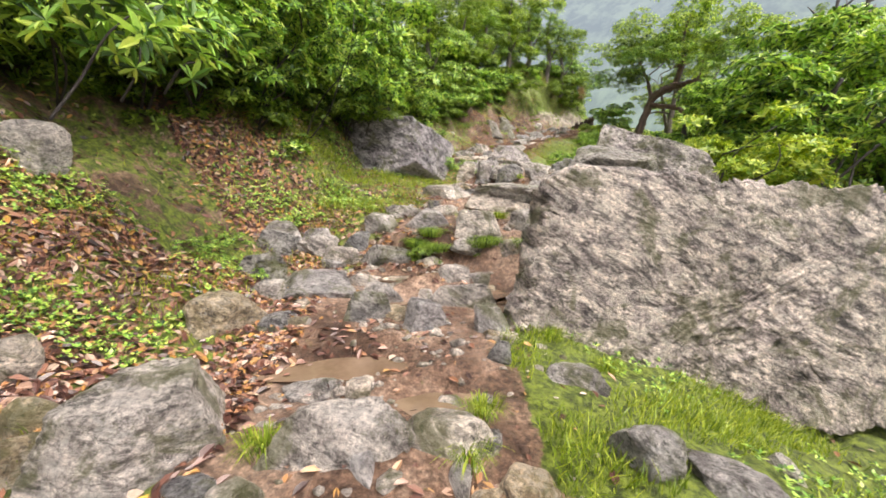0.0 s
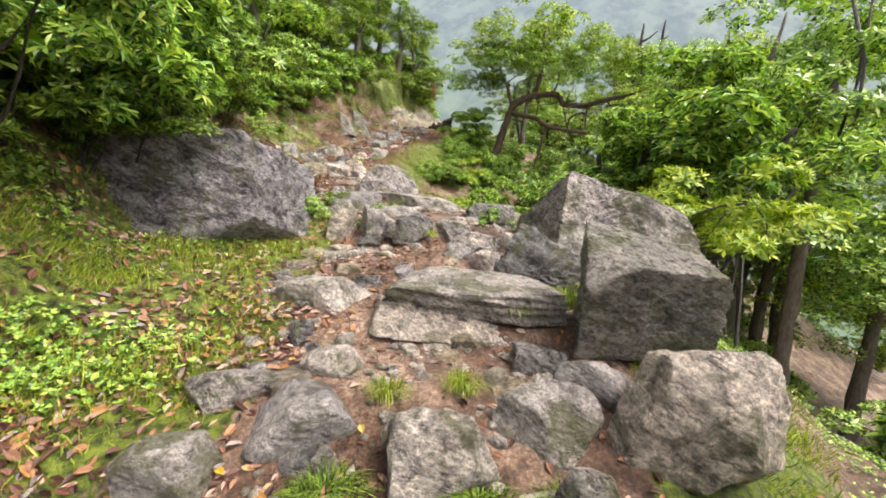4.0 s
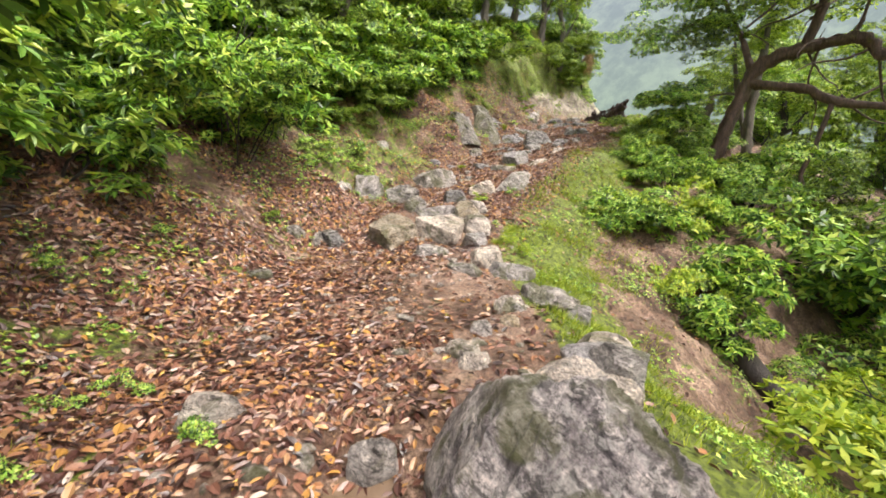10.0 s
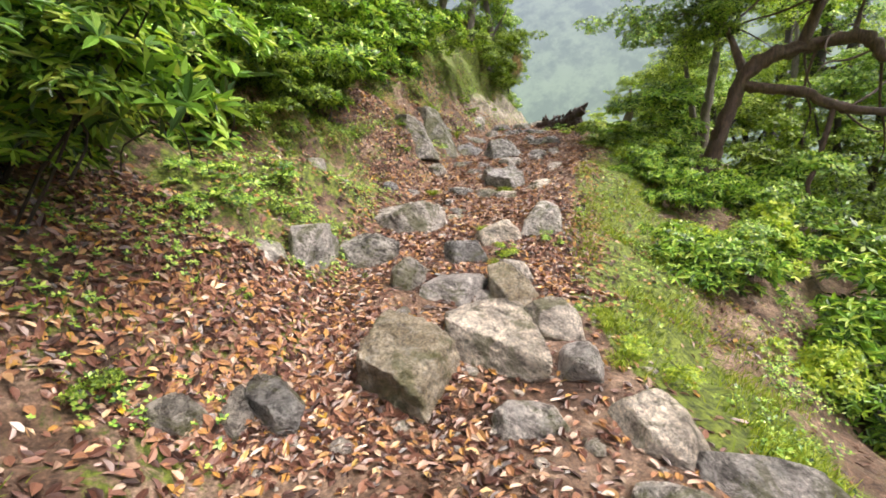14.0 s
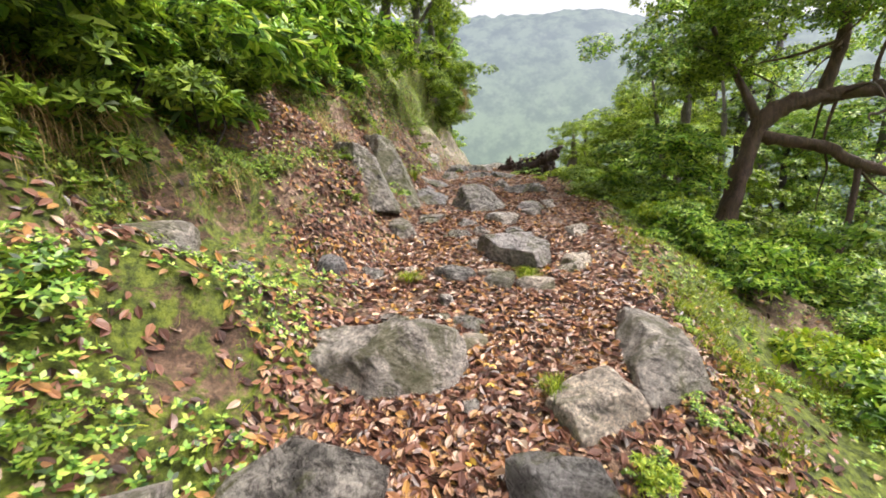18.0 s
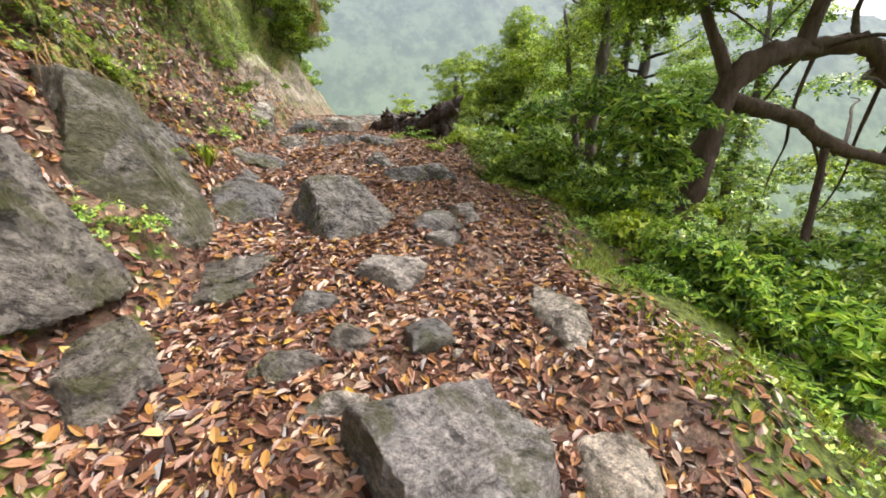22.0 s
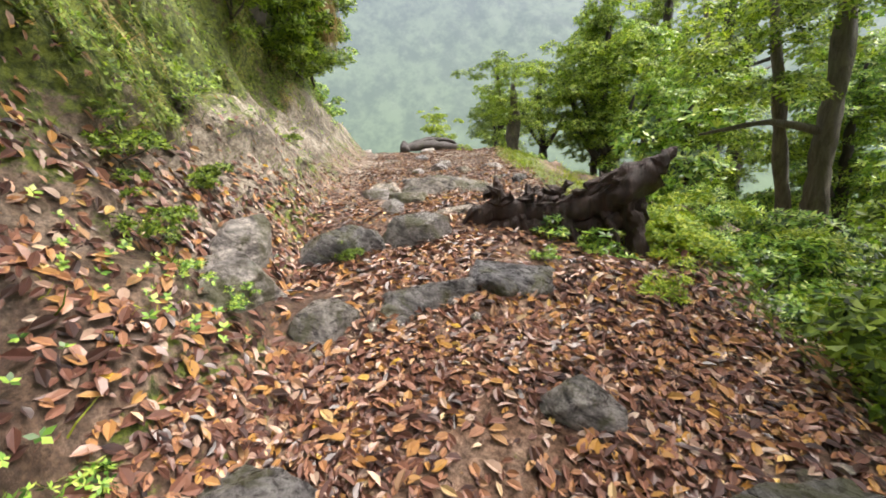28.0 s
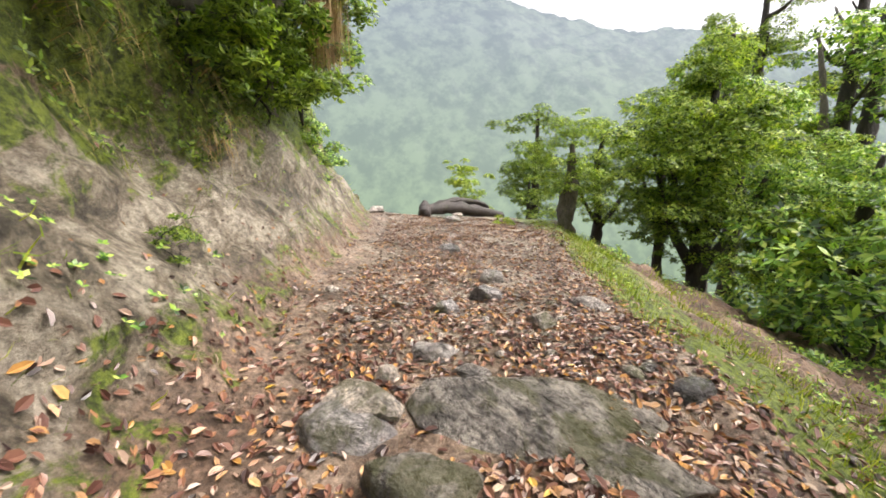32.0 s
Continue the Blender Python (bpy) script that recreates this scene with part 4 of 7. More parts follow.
rock(3.45, 19.24, 3.46, 0.41, 0.28, 0.16, -41, ROCK, "rough grey stone set in the trail", -1, -2, 0.8)
rock(4.21, 19.34, 3.58, 0.41, 0.62, 0.22, -62, ROCK, "pale flat stone in leaves", 9, -3, 0.6)
rock(0.84, 19.61, 3.70, 0.21, 0.31, 0.15, 8, ROCK_WET, "dark wet stone set in the trail", 1, -4, 0.5)
boulder(3.76, 19.86, 3.68, [(-0.2, -0.22, 0.95, 0.17), (-0.97, 0.19, 0.1, 0.3), (-0.88, -0.47, -0.3, 0.24), (0.96, -0.12, 0.1, 0.3), (0.17, -0.94, 0.2, 0.36), (0.58, 0.82, 0.1, 0.27), (0, 0, -1, 0.4)], ROCK, "large pale flat-topped stone undercut below", 78, 6, 0.6, 5)
rock(4.25, 19.40, 3.62, 0.38, 0.39, 0.21, -63, ROCK, "pale flat stone in leaves", 12, -6, 0.7)
rock(3.61, 20.85, 3.83, 0.34, 0.23, 0.20, -23, ROCK_WET, "dark wet stone set in the trail", 4, -7, 0.5)
rock(3.99, 20.76, 3.86, 0.38, 0.35, 0.21, -45, ROCK_WET, "dark wet stone set in the trail", 5, 7, 0.55)
rock(4.29, 20.49, 3.87, 0.38, 0.40, 0.21, -50, ROCK_WET, "dark wet stone set in the trail", 6, 6, 0.5)
rock(3.99, 21.21, 3.97, 0.30, 0.24, 0.19, -34, ROCK_WET, "dark wet stone set in the trail", 7, 5, 0.5)
rock(4.55, 21.15, 4.04, 0.55, 0.37, 0.26, -39, ROCK, "rounded grey stone in leaves", 8, 4, 0.4)
rock(4.98, 20.0, 3.86, 0.4, 0.9, 0.36, -42, ROCK, "long pale stone along the trail edge", 3, 6, 0.7)
rock(3.61, 20.50, 3.75, 0.35, 0.21, 0.14, -26, ROCK, "rough grey stone set in the trail", 10, 2, 0.6)
rock(5.52, 21.55, 4.24, 0.52, 0.35, 0.24, -54, ROCK, "rough grey stone set in the trail", 11, 1, 0.6)
rock(5.96, 21.49, 4.25, 0.26, 0.39, 0.17, -55, ROCK, "rough grey stone set in the trail", -1, 0, 0.6)
rock(5.36, 21.35, 4.16, 0.33, 0.23, 0.16, -48, ROCK, "rough grey stone set in the trail", 0, -1, 0.5)
rock(2.89, 21.58, 3.93, 0.63, 0.74, 0.16, -9, ROCK_WET, "worn bedrock among leaves", 1, -2, 0.3)
rock(3.96, 22.18, 4.03, 0.67, 1.00, 0.16, -19, ROCK_WET, "worn bedrock among leaves", 2, -3, 0.3)
rock(6.5, 22.68, 4.56, 1.02, 0.66, 0.4, -48, ROCK_WET, "long squared step stone covered in leaves", 4, -5, 0.97)
rock(5.57, 21.67, 4.25, 0.40, 0.27, 0.16, -56, ROCK, "rough grey stone set in the trail", 5, -6, 0.5)
rock(5.98, 21.65, 4.32, 0.28, 0.19, 0.17, -59, ROCK, "rough grey stone set in the trail", 6, -7, 0.6)
rock(5.35, 21.34, 4.15, 0.27, 0.16, 0.13, -54, ROCK, "rough grey stone set in the trail", 7, 7, 0.5)
rock(8.40, 22.77, 4.50, 0.57, 0.39, 0.27, -56, ROCK, "pale stone beside the trail", 8, 6, 0.5)
rock(4.69, 24.12, 4.66, 0.85, 1.27, 0.19, -20, ROCK_WET, "wet bedrock at the foot of the bank", 9, 5, 0.3)
rock(3.83, 22.94, 4.31, 0.62, 0.71, 0.16, -3, ROCK_WET, "wet bedrock at the foot of the bank", 10, 4, 0.3)
rock(6.55, 23.58, 4.79, 0.43, 0.27, 0.23, -60, ROCK_WET, "dark stone among fallen leaves", 11, 3, 0.5)
rock(6.1, 25.02, 4.99, 0.5, 0.36, 0.28, -30, ROCK_WET, "dark wet stone set in the trail", -1, 2, 0.7)
rock(6.62, 24.74, 5.0, 0.98, 0.4, 0.3, -30, ROCK_WET, "low stone riser across the trail", 0, 1, 0.7)
rock(7.25, 24.36, 5.03, 0.8, 0.4, 0.32, -30, ROCK_WET, "low stone riser across the trail", 1, 0, 0.7)
rock(8.24, 23.08, 4.70, 0.56, 0.38, 0.22, -87, ROCK, "pale stone beside the trail", 2, -1, 0.6)
rock(4.81, 24.32, 4.80, 0.70, 0.65, 0.25, -5, ROCK_WET, "dark bedrock ledge in leaves", 3, -2, 0.35)
rock(5.02, 24.3, 4.74, 0.95, 0.57, 0.25, -18, ROCK_WET, "dark bedrock ledge in leaves", 4, -3, 0.4)
rock(7.95, 25.51, 5.33, 0.68, 0.41, 0.20, -44, ROCK_WET, "dark wet stone set in the trail", 5, -4, 0.6)
rock(6.72, 25.83, 5.24, 0.85, 0.47, 0.4, -24, ROCK_WET, "dark squared step boulder", 6, -5, 0.6)
rock(7.34, 25.50, 5.26, 0.66, 0.36, 0.38, -40, ROCK_WET, "dark step boulder across the trail", 7, -6, 0.55)
rock(7.88, 25.54, 5.34, 0.53, 0.32, 0.19, -61, ROCK, "grey stone beside the stump", 8, -7, 0.6)
rock(8.75, 26.35, 5.51, 1.30, 0.78, 0.31, -55, ROCK_WET, "broad wet rock in the trail", 9, 7, 0.35)
rock(7.71, 26.29, 5.41, 0.29, 0.44, 0.18, -41, ROCK, "rough grey stone set in the trail", 10, 6, 0.5)
rock(8.20, 27.01, 5.53, 0.44, 0.30, 0.20, -37, ROCK, "rough grey stone set in the trail", 11, 5, 0.5)
rock(5.86, 25.64, 5.44, 0.47, 0.38, 0.40, -0, ROCK, "pale rock at the foot of the cut bank", -1, 4, 0.5)
rock(8.71, 26.04, 5.46, 0.88, 0.53, 0.23, -76, ROCK_WET, "broad dark wet rock in the trail", 0, 3, 0.45)
rock(8.16, 26.44, 5.45, 0.57, 0.34, 0.18, -50, ROCK_WET, "dark wet rock in the trail", 1, 2, 0.45)
rock(8.08, 26.90, 5.49, 0.56, 0.37, 0.18, -34, ROCK, "flat grey rock among leaves", 11, 1, 0.6)
rock(8.47, 27.17, 5.55, 0.19, 0.14, 0.14, -36, ROCK, "rough grey stone set in the trail", 3, 0, 0.6)
rock(9.74, 26.89, 5.66, 0.35, 0.29, 0.20, -56, ROCK, "grey stone on the wet trail", 4, -1, 0.5)
rock(10.39, 26.90, 5.69, 0.36, 0.24, 0.17, -58, ROCK, "rough grey stone set in the trail", 5, -2, 0.5)
rock(9.40, 27.60, 5.68, 0.21, 0.19, 0.15, -53, ROCK, "rough grey stone set in the trail", 6, -3, 0.5)
rock(10.39, 27.94, 5.76, 0.27, 0.20, 0.17, -56, ROCK, "rough grey stone set in the trail", 7, -4, 0.5)
rock(8.85, 27.17, 5.58, 0.37, 0.22, 0.14, -45, ROCK, "rough grey stone set in the trail", 8, -5, 0.6)
rock(9.62, 25.91, 5.55, 0.25, 0.20, 0.17, -76, ROCK_WET, "dark stone by a puddle", 9, -6, 0.6)
rock(9.67, 26.15, 5.58, 0.14, 0.12, 0.13, -68, ROCK_WET, "dark wet stone set in the trail", 10, -7, 0.5)
rock(11.05, 29.17, 5.86, 0.40, 0.27, 0.18, -38, ROCK_WET, "dark wet stone set in the trail", 11, 7, 0.5)
rock(9.92, 27.62, 5.72, 0.29, 0.20, 0.18, -57, ROCK, "rough grey stone set in the trail", -1, 6, 0.5)
rock(8.86, 26.85, 5.55, 0.25, 0.15, 0.12, -53, ROCK_WET, "dark wet stone set in the trail", 0, 5, 0.5)
rock(13.96, 31.92, 6.04, 0.38, 0.23, 0.21, -46, ROCK, "rough grey stone set in the trail", 1, 4, 0.5)


# ---- large boulders ----
boulder(2.68, 3.3, 0.46, [(0.03, -0.1, 0.99, 1.1), (-0.87, 0.48, 0.1, 1.78), (-0.05, -0.98, 0.15, 0.19), (-0.75, -0.6, 0.2, 1.49), (1, 0, 0, 2.0), (0.1, 0.98, 0.2, 0.32), (0, 0, -1, 0.9), (-0.3, -0.6, 0.7, 1.25)], ROCK_BIG, "huge rough grey boulder beside the trail", 31, 7, 2.0, 3)
boulder(2.3, 5.3, 1.6, [(0, -0.28, 0.96, 0.32), (-0.31, -0.88, -0.35, 0.28), (-0.76, 0.65, 0, 0.45), (0.86, -0.5, 0.05, 0.52), (0.45, 0.89, 0.1, 0.4), (0, 0, -1, 0.55), (-0.6, -0.3, 0.7, 0.5)], ROCK_WET, "large dark stone with a pale flat top", 37, 6, 0.8, 4)
boulder(3.22, 7.1, 1.9, [(-0.04, -0.95, 0.25, 0.597), (0.23, 0.35, 0.9, 0.3), (-0.92, 0.3, 0.2, 0.54), (0.9, 0, 0.3, 1.12), (0, 0, -1, 0.9), (-0.6, -0.75, 0.25, 1.03), (0.2, 1, 0.2, 0.9)], ROCK_BIG, "big pointed grey boulder on the grassy edge", 42, 6, 0.9, 3)
boulder(2.2, 6.5, 1.4, [(-0.55, -0.83, 0.25, 0.2), (0.55, 0.83, 0.4, 0.22), (-0.83, 0.55, 0.3, 0.42), (0.83, -0.55, 0.5, 0.6), (0.45, -0.3, 0.84, 0.42), (-0.75, 0.4, 0.5, 0.5), (0, 0, -1, 0.4)], ROCK_WET, "dark jagged stone standing in grass", 55, 6, 1.5, 8)
boulder(-0.85, 8.55, 2.0, [(0.2, 0.1, 0.97, 0.62), (0.86, -0.49, 0.14, 0.91), (0.35, -0.5, -0.79, 0.825), (0.6, 0.8, 0.1, 0.87), (-1, 0, 0.1, 1.2), (-0.2, 1, 0, 1.0), (-0.2, -0.95, 0.1, 1.0), (0, 0, -1, 0.6)], ROCK_BIG, "big slanting grey boulder at the foot of the bank", 64, 6, 1.0, 4)


rock(3.42, 17.98, 3.25, 0.56, 1.40, 0.32, -38, ROCK, "long pale flat slab tilted beside the trail", 6, 8, 0.9, 5, 77)


boulder(2.6, 21.85, 4.74, [(0.75, -0.5, 0.4, 0.24), (0.25, 0.1, 0.95, 0.3), (-0.2, -0.95, 0.25, 0.26), (0.6, 0.75, 0.1, 0.3), (-0.9, -0.3, 0.2, 0.28), (-1, 0, 0, 0.3), (0, 1, 0, 0.4), (0, 0, -1, 0.6), (0.3, -0.7, 0.6, 0.3)], ROCK_WET, "dark wet rock standing out of the bank", 71, 6)
boulder(3.36, 22.84, 4.9, [(0.72, -0.55, 0.42, 0.28), (0.2, 0.1, 0.95, 0.48), (-0.2, -0.95, 0.2, 0.34), (0.75, 0.6, 0.2, 0.34), (-0.9, -0.3, 0.2, 0.34), (-1, 0, 0, 0.4), (0, 1, 0, 0.5), (0, 0, -1, 0.8), (0.5, -0.6, 0.75, 0.4)], ROCK_MOSSY, "large grey rock in the bank with olive moss on its face", 72, 6)
boulder(4.0, 23.7, 4.75, [(0.7, -0.5, 0.6, 0.26), (0.2, 0.1, 0.95, 0.3), (0.2, -0.95, 0.2, 0.45), (0.7, 0.6, 0.2, 0.5), (-1, 0, 0, 0.5), (0, 1, 0, 0.5), (0, 0, -1, 0.5)], ROCK_WET, "low wet rock at the foot of the bank", 73, 5)
boulder(5.08, 22.42, 4.2, [(0.22, -0.6, 0.76, 0.34), (-0.35, -0.5, 0.75, 0.36), (0.9, 0.1, 0.3, 0.42), (-0.95, 0.1, 0.25, 0.4), (0, -0.95, 0.3, 0.48), (0.1, 0.9, 0.5, 0.44), (0, 0, 1, 0.48), (0, 0, -1, 0.4)], ROCK_WET, "domed dark wet bedrock rising from the trail", 74, 6)

rock(4.45, 23.15, 4.36, 0.95, 1.35, 0.36, -28, ROCK_WET, "sheet of wet grey bedrock at the foot of the bank", 10, 14, 0.3, 5, 81, group="bedrock")
rock(3.75, 21.95, 3.98, 0.6, 0.75, 0.22, -25, ROCK_WET, "worn bedrock showing through fallen leaves", 6, 8, 0.3, 5, 82, group="bedrock")
rock(2.95, 21.3, 3.9, 0.55, 0.7, 0.26, -20, ROCK_WET, "worn bedrock showing through fallen leaves", 8, 12, 0.3, 5, 83, group="bedrock")
rock(5.6, 25.35, 5.3, 0.75, 0.95, 0.34, -35, ROCK, "pale slab of bedrock in the foot of the cut bank", 10, 16, 0.5, 5, 84, group="bedrock")

# ---- bushes ----
CROWNS = {
    "bright": [crown_mesh("crown", 10 + k, LEAF_BRIGHT, 0.46, 440, 0.17, 0.052, 7, 13) for k in range(3)],
    "bough": [crown_mesh("crown", 5 + k, LEAF_BRIGHT, 0.15, 42, 0.14, 0.04, 8, 6) for k in range(3)],
    "big_bough": [crown_mesh("crown", 2 + k, LEAF_BRIGHT, 0.05, 5, 0.36, 0.09, 9, 2) for k in range(3)],
    "lush": [crown_mesh("crown", 15 + k, LEAF_BRIGHT, 0.46, 620, 0.15, 0.05, 7, 15, -0.9, 1) for k in range(3)],
    "dark": [crown_mesh("crown", 20 + k, LEAF_DARK, 0.46, 620, 0.16, 0.06, 7, 13, -0.9, 2) for k in range(3)],
    "yellow": [crown_mesh("crown", 30 + k, LEAF_YELLOW, 0.46, 480, 0.14, 0.045, 7, 13, -0.9, 1) for k in range(2)],
    "fine": [crown_mesh("crown", 40 + k, LEAF_BRIGHT, 0.46, 800, 0.105, 0.038, 6, 15, -0.9, 1) for k in range(3)],
    "far": [crown_mesh("crown", 50 + k, LEAF_DARK, 0.46, 850, 0.11, 0.05, 6, 15, -0.9, 2) for k in range(3)],
    "sprig": [crown_mesh("crown", 90 + k, LEAF_BRIGHT, 0.5, 190, 0.2, 0.08, 6, 9, -0.9, 1) for k in range(3)],
    "sprig_dark": [crown_mesh("crown", 94 + k, LEAF_DARK, 0.5, 260, 0.18, 0.07, 6, 9, -0.9, 1) for k in range(3)],
    "sprig_yellow": [crown_mesh("crown", 97 + k, LEAF_YELLOW, 0.5, 190, 0.22, 0.06, 6, 9, -0.9, 1) for k in range(2)],
    "tree": [crown_mesh("crown", 60 + k, LEAF_MID, 0.52, 1200, 0.088, 0.045, 5, 19, -0.95, 2) for k in range(3)],
    "light": [crown_mesh("crown", 80 + k, LEAF_BRIGHT, 0.52, 1200, 0.09, 0.046, 5, 19, -0.95, 2) for k in range(3)],
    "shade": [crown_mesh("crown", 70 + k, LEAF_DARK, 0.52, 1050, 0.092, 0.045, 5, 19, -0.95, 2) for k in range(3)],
}
STEMS = []
for k in range(3):
    rng = np.random.default_rng(60 + k)
    STEMS.append([tube_mesh("stem", [(0, 0, -1.1), (*rng.normal(0, 0.16, 2), -0.6), (*rng.normal(0, 0.3, 2), -0.1), (*rng.normal(0, 0.45, 2), 0.4)], [0.028, 0.022, 0.016, 0.008], BARK_DARK, k * 9 + j, 6, 0.1, 3) for j in range(4)])
BUSH_LABEL = {
    "bright": "rhododendron bush with bright green whorled leaves", "lush": "tall rhododendron with fresh green foliage", "dark": "shady rhododendron bush with deep green leaves",
    "yellow": "shrub with fresh yellow-green leaves", "fine": "leafy green shrub on the slope", "far": "dense dark green shrub"}
SEEN = [0]


def bush(x, y, z, r, kind, squash=0.95, label=""):
    """A crown round x, y, z on stems that rise from the ground below it, or from the bank behind it."""
    SEEN[0] += 1
    n = SEEN[0]
    fx, fy, e = x, y, 0.2
    for _ in range(34):
        if floor_at(fx, fy) > z - 0.9 * r:
            break
        gx, gy = floor_at(fx + e, fy) - floor_at(fx - e, fy), floor_at(fx, fy + e) - floor_at(fx, fy - e)
        l = math.hypot(gx, gy) + 1e-6
        if l < 0.02:
            break
        fx, fy = fx + 0.14 * gx / l, fy + 0.14 * gy / l
    base = floor_at(fx, fy) - 0.03
    ob = new("bush")
    ob.matrix_world = pose(fx, fy, base, 0, 0, 0)
    mid = Vector((x - fx, y - fy, z - base))
    leaves = CROWNS[{"far": "sprig_dark", "yellow": "sprig_yellow"}.get(kind, "sprig") if r <= 0.36 else kind]
    crown = part("crown", leaves[n % len(leaves)], ob)
    crown.matrix_local = Matrix.Translation(mid) @ Matrix.Rotation(n * 2.4, 4, "Z") @ Matrix.Diagonal((r * (1 + 0.15 * math.sin(n)), r, r * squash, 1))
    hung = kind in ("bough", "big_bough") or (mid.length > 1.8 and r < 1.3)
    up = (mid + Vector((0, 0, 0.4))).normalized() * 0.55 * r if hung else (mid + Vector((0, 0, 0.1))) / 1.1
    wide = r * (0.35 if hung else 0.8)
    skew = Matrix(((wide, 0, up.x, mid.x), (0, wide, up.y, mid.y), (0, 0, up.z, mid.z), (0, 0, 0, 1)))
    for me in STEMS[n % 3][: 1 if hung else 3 if r > 0.6 else 2]:
        part("stem", me, ob).matrix_local = skew @ Matrix.Rotation(n * 1.3, 4, "Z")
    return tagged(ob, label or BUSH_LABEL[kind], "bush", "bushes")


# bank on the left, from the start upwards
for row in ((-4.2, 5.4, 3.3, 1.5, "dark"), (-2.7, 6.4, 3.5, 1.0, "bright"), (-4.6, 2.6, 2.9, 1.2, "dark"), (-2.6, 7.4, 3.0, 1.0, "dark"), (-3.5, 6.3, 2.7, 1.0, "dark"), (-4.3, 4.6, 2.9, 1.0, "dark"), (-1.9, 8.3, 3.4, 0.8, "bright"),
            (-2.3, 6.6, 3.9, 0.8, "bright"), (-2.9, 4.4, 3.5, 0.7, "bright"), (-1.9, 5.5, 3.6, 0.6, "bright"), (-3.4, 3.7, 3.0, 0.6, "bright"), (-3.4, 5.4, 3.9, 0.9, "bright"),
            (-2.3, 8.7, 3.9, 1.2, "bright"), (-3.6, 7.6, 3.6, 1.4, "dark"), (-4.4, 10, 4.2, 1.5, "dark"), (-3.6, 12.2, 4.5, 1.4, "bright")):
    bush(*row)
for row in ((-3.7, 14.2, 4.6, 1.4, "bright"), (-3.0, 16.0, 4.7, 1.2, "bright"), (-2.0, 17.4, 4.7, 1.2, "bright"), (-1.0, 18.9, 5.0, 1.15, "bright"),
            (0.1, 20.6, 5.6, 1.1, "bright"), (-1.45, 16.5, 4.55, 0.8, "bright"), (-2.8, 19.4, 6.2, 1.6, "dark"), (-1.2, 21.8, 6.8, 1.6, "dark")):
    bush(*row)
for row in ((1.4, 22.6, 6.5, 1.2, "bright"), (2.7, 24.4, 7.3, 1.2, "bright"), (4.0, 26.3, 8.0, 1.2, "dark"), (5.4, 28.2, 8.8, 1.2, "bright"),
            (6.8, 30.0, 9.3, 1.2, "dark"), (8.3, 31.8, 9.6, 1.1, "fine"), (0.3, 24.4, 8.0, 1.8, "dark"), (10.2, 31.2, 8.4, 0.75, "fine"), (10.4, 31.9, 7.3, 0.7, "fine"), (9.7, 30.5, 9.2, 0.8, "far"), (8.6, 29.6, 8.6, 0.7, "dark"), (7.4, 28.3, 8.3, 0.7, "far"), (10.0, 31.2, 9.8, 0.9, "fine")):
    bush(*row)
# Dark-leaved filler low on the bank, for the shaded cavity under the overhang
for row in ((-3.6, 5.1, 2.5, 0.6, "dark"), (-3.2, 5.7, 2.6, 0.6, "dark"), (-2.7, 6.2, 2.5, 0.6, "dark"), (-2.1, 7.1, 2.6, 0.55, "dark"), (-1.75, 7.9, 2.55, 0.45, "dark"), (-4.2, 4.2, 2.6, 0.7, "dark"), (-2.6, 5.3, 3.5, 0.6, "bright"), (-3.1, 4.7, 3.3, 0.55, "bright")):
    bush(*row)
# slope on the right
for row in ((4.9, 6.5, 2.1, 0.8, "yellow"), (5.9, 6.9, 1.9, 0.9, "yellow"), (8.3, 7.2, 4.2, 1.3, "fine"), (9.0, 9.4, 3.8, 1.4, "fine"), (6.6, 10.8, 1.7, 1.5, "fine"),
            (9.4, 11.2, 2.4, 2.0, "fine"), (5.8, 12.6, 1.0, 0.9, "yellow"), (7.6, 13.2, 0.8, 1.0, "yellow"), (8.9, 14.6, 1.0, 1.2, "fine")):
    bush(*row)
for row in ((6.6, 15.6, 1.7, 0.9, "bright"), (6.0, 17.0, 2.3, 0.75, "bright"), (7.6, 17.2, 2.2, 1.0, "bright"), (5.5, 18.3, 2.75, 0.5, "bright"),
            (9.3, 16.2, 1.5, 1.2, "bright"), (8.0, 22.3, 4.5, 0.7, "far"), (8.9, 21.7, 4.3, 0.8, "far"), (7.2, 20.6, 3.8, 0.6, "fine")):
    bush(*row)
for row in ((9.7, 22.4, 4.4, 0.75, "fine"), (8.4, 20.8, 4.1, 0.75, "fine"), (11.2, 23.0, 4.5, 0.8, "fine"), (8.0, 19.5, 3.4, 0.8, "bright"),
            (9.4, 19.4, 3.3, 1.0, "bright"), (7.4, 19.8, 3.7, 0.6, "bright"), (9.3, 23.7, 4.9, 0.45, "yellow"), (9.9, 24.0, 5.0, 0.45, "yellow"), (12.6, 24.6, 4.7, 0.7, "fine")):
    bush(*row)
for row in ((13.6, 25.2, 4.7, 0.9, "fine"), (14.6, 31.0, 5.95, 0.35, "yellow"), (12.0, 20.0, 3.4, 1.2, "fine"), (11.0, 18.4, 2.8, 1.1, "far"), (14.2, 28.2, 5.2, 0.8, "fine")):
    bush(*row)

for row in ((8.2, 20.4, 5.1, 0.7, "bright"), (9.0, 21.7, 5.5, 0.75, "lush"), (6.9, 19.5, 3.9, 0.55, "bright"), (6.5, 20.0, 3.7, 0.4, "bright"), (7.0, 18.6, 3.5, 0.65, "bright"), (8.6, 22.2, 4.8, 0.45, "bright"),
            (6.2, 18.9, 3.2, 0.45, "bright"), (9.7, 23.3, 4.9, 0.4, "yellow"), (10.6, 24.6, 5.2, 0.5, "bright")):
    bush(*row)

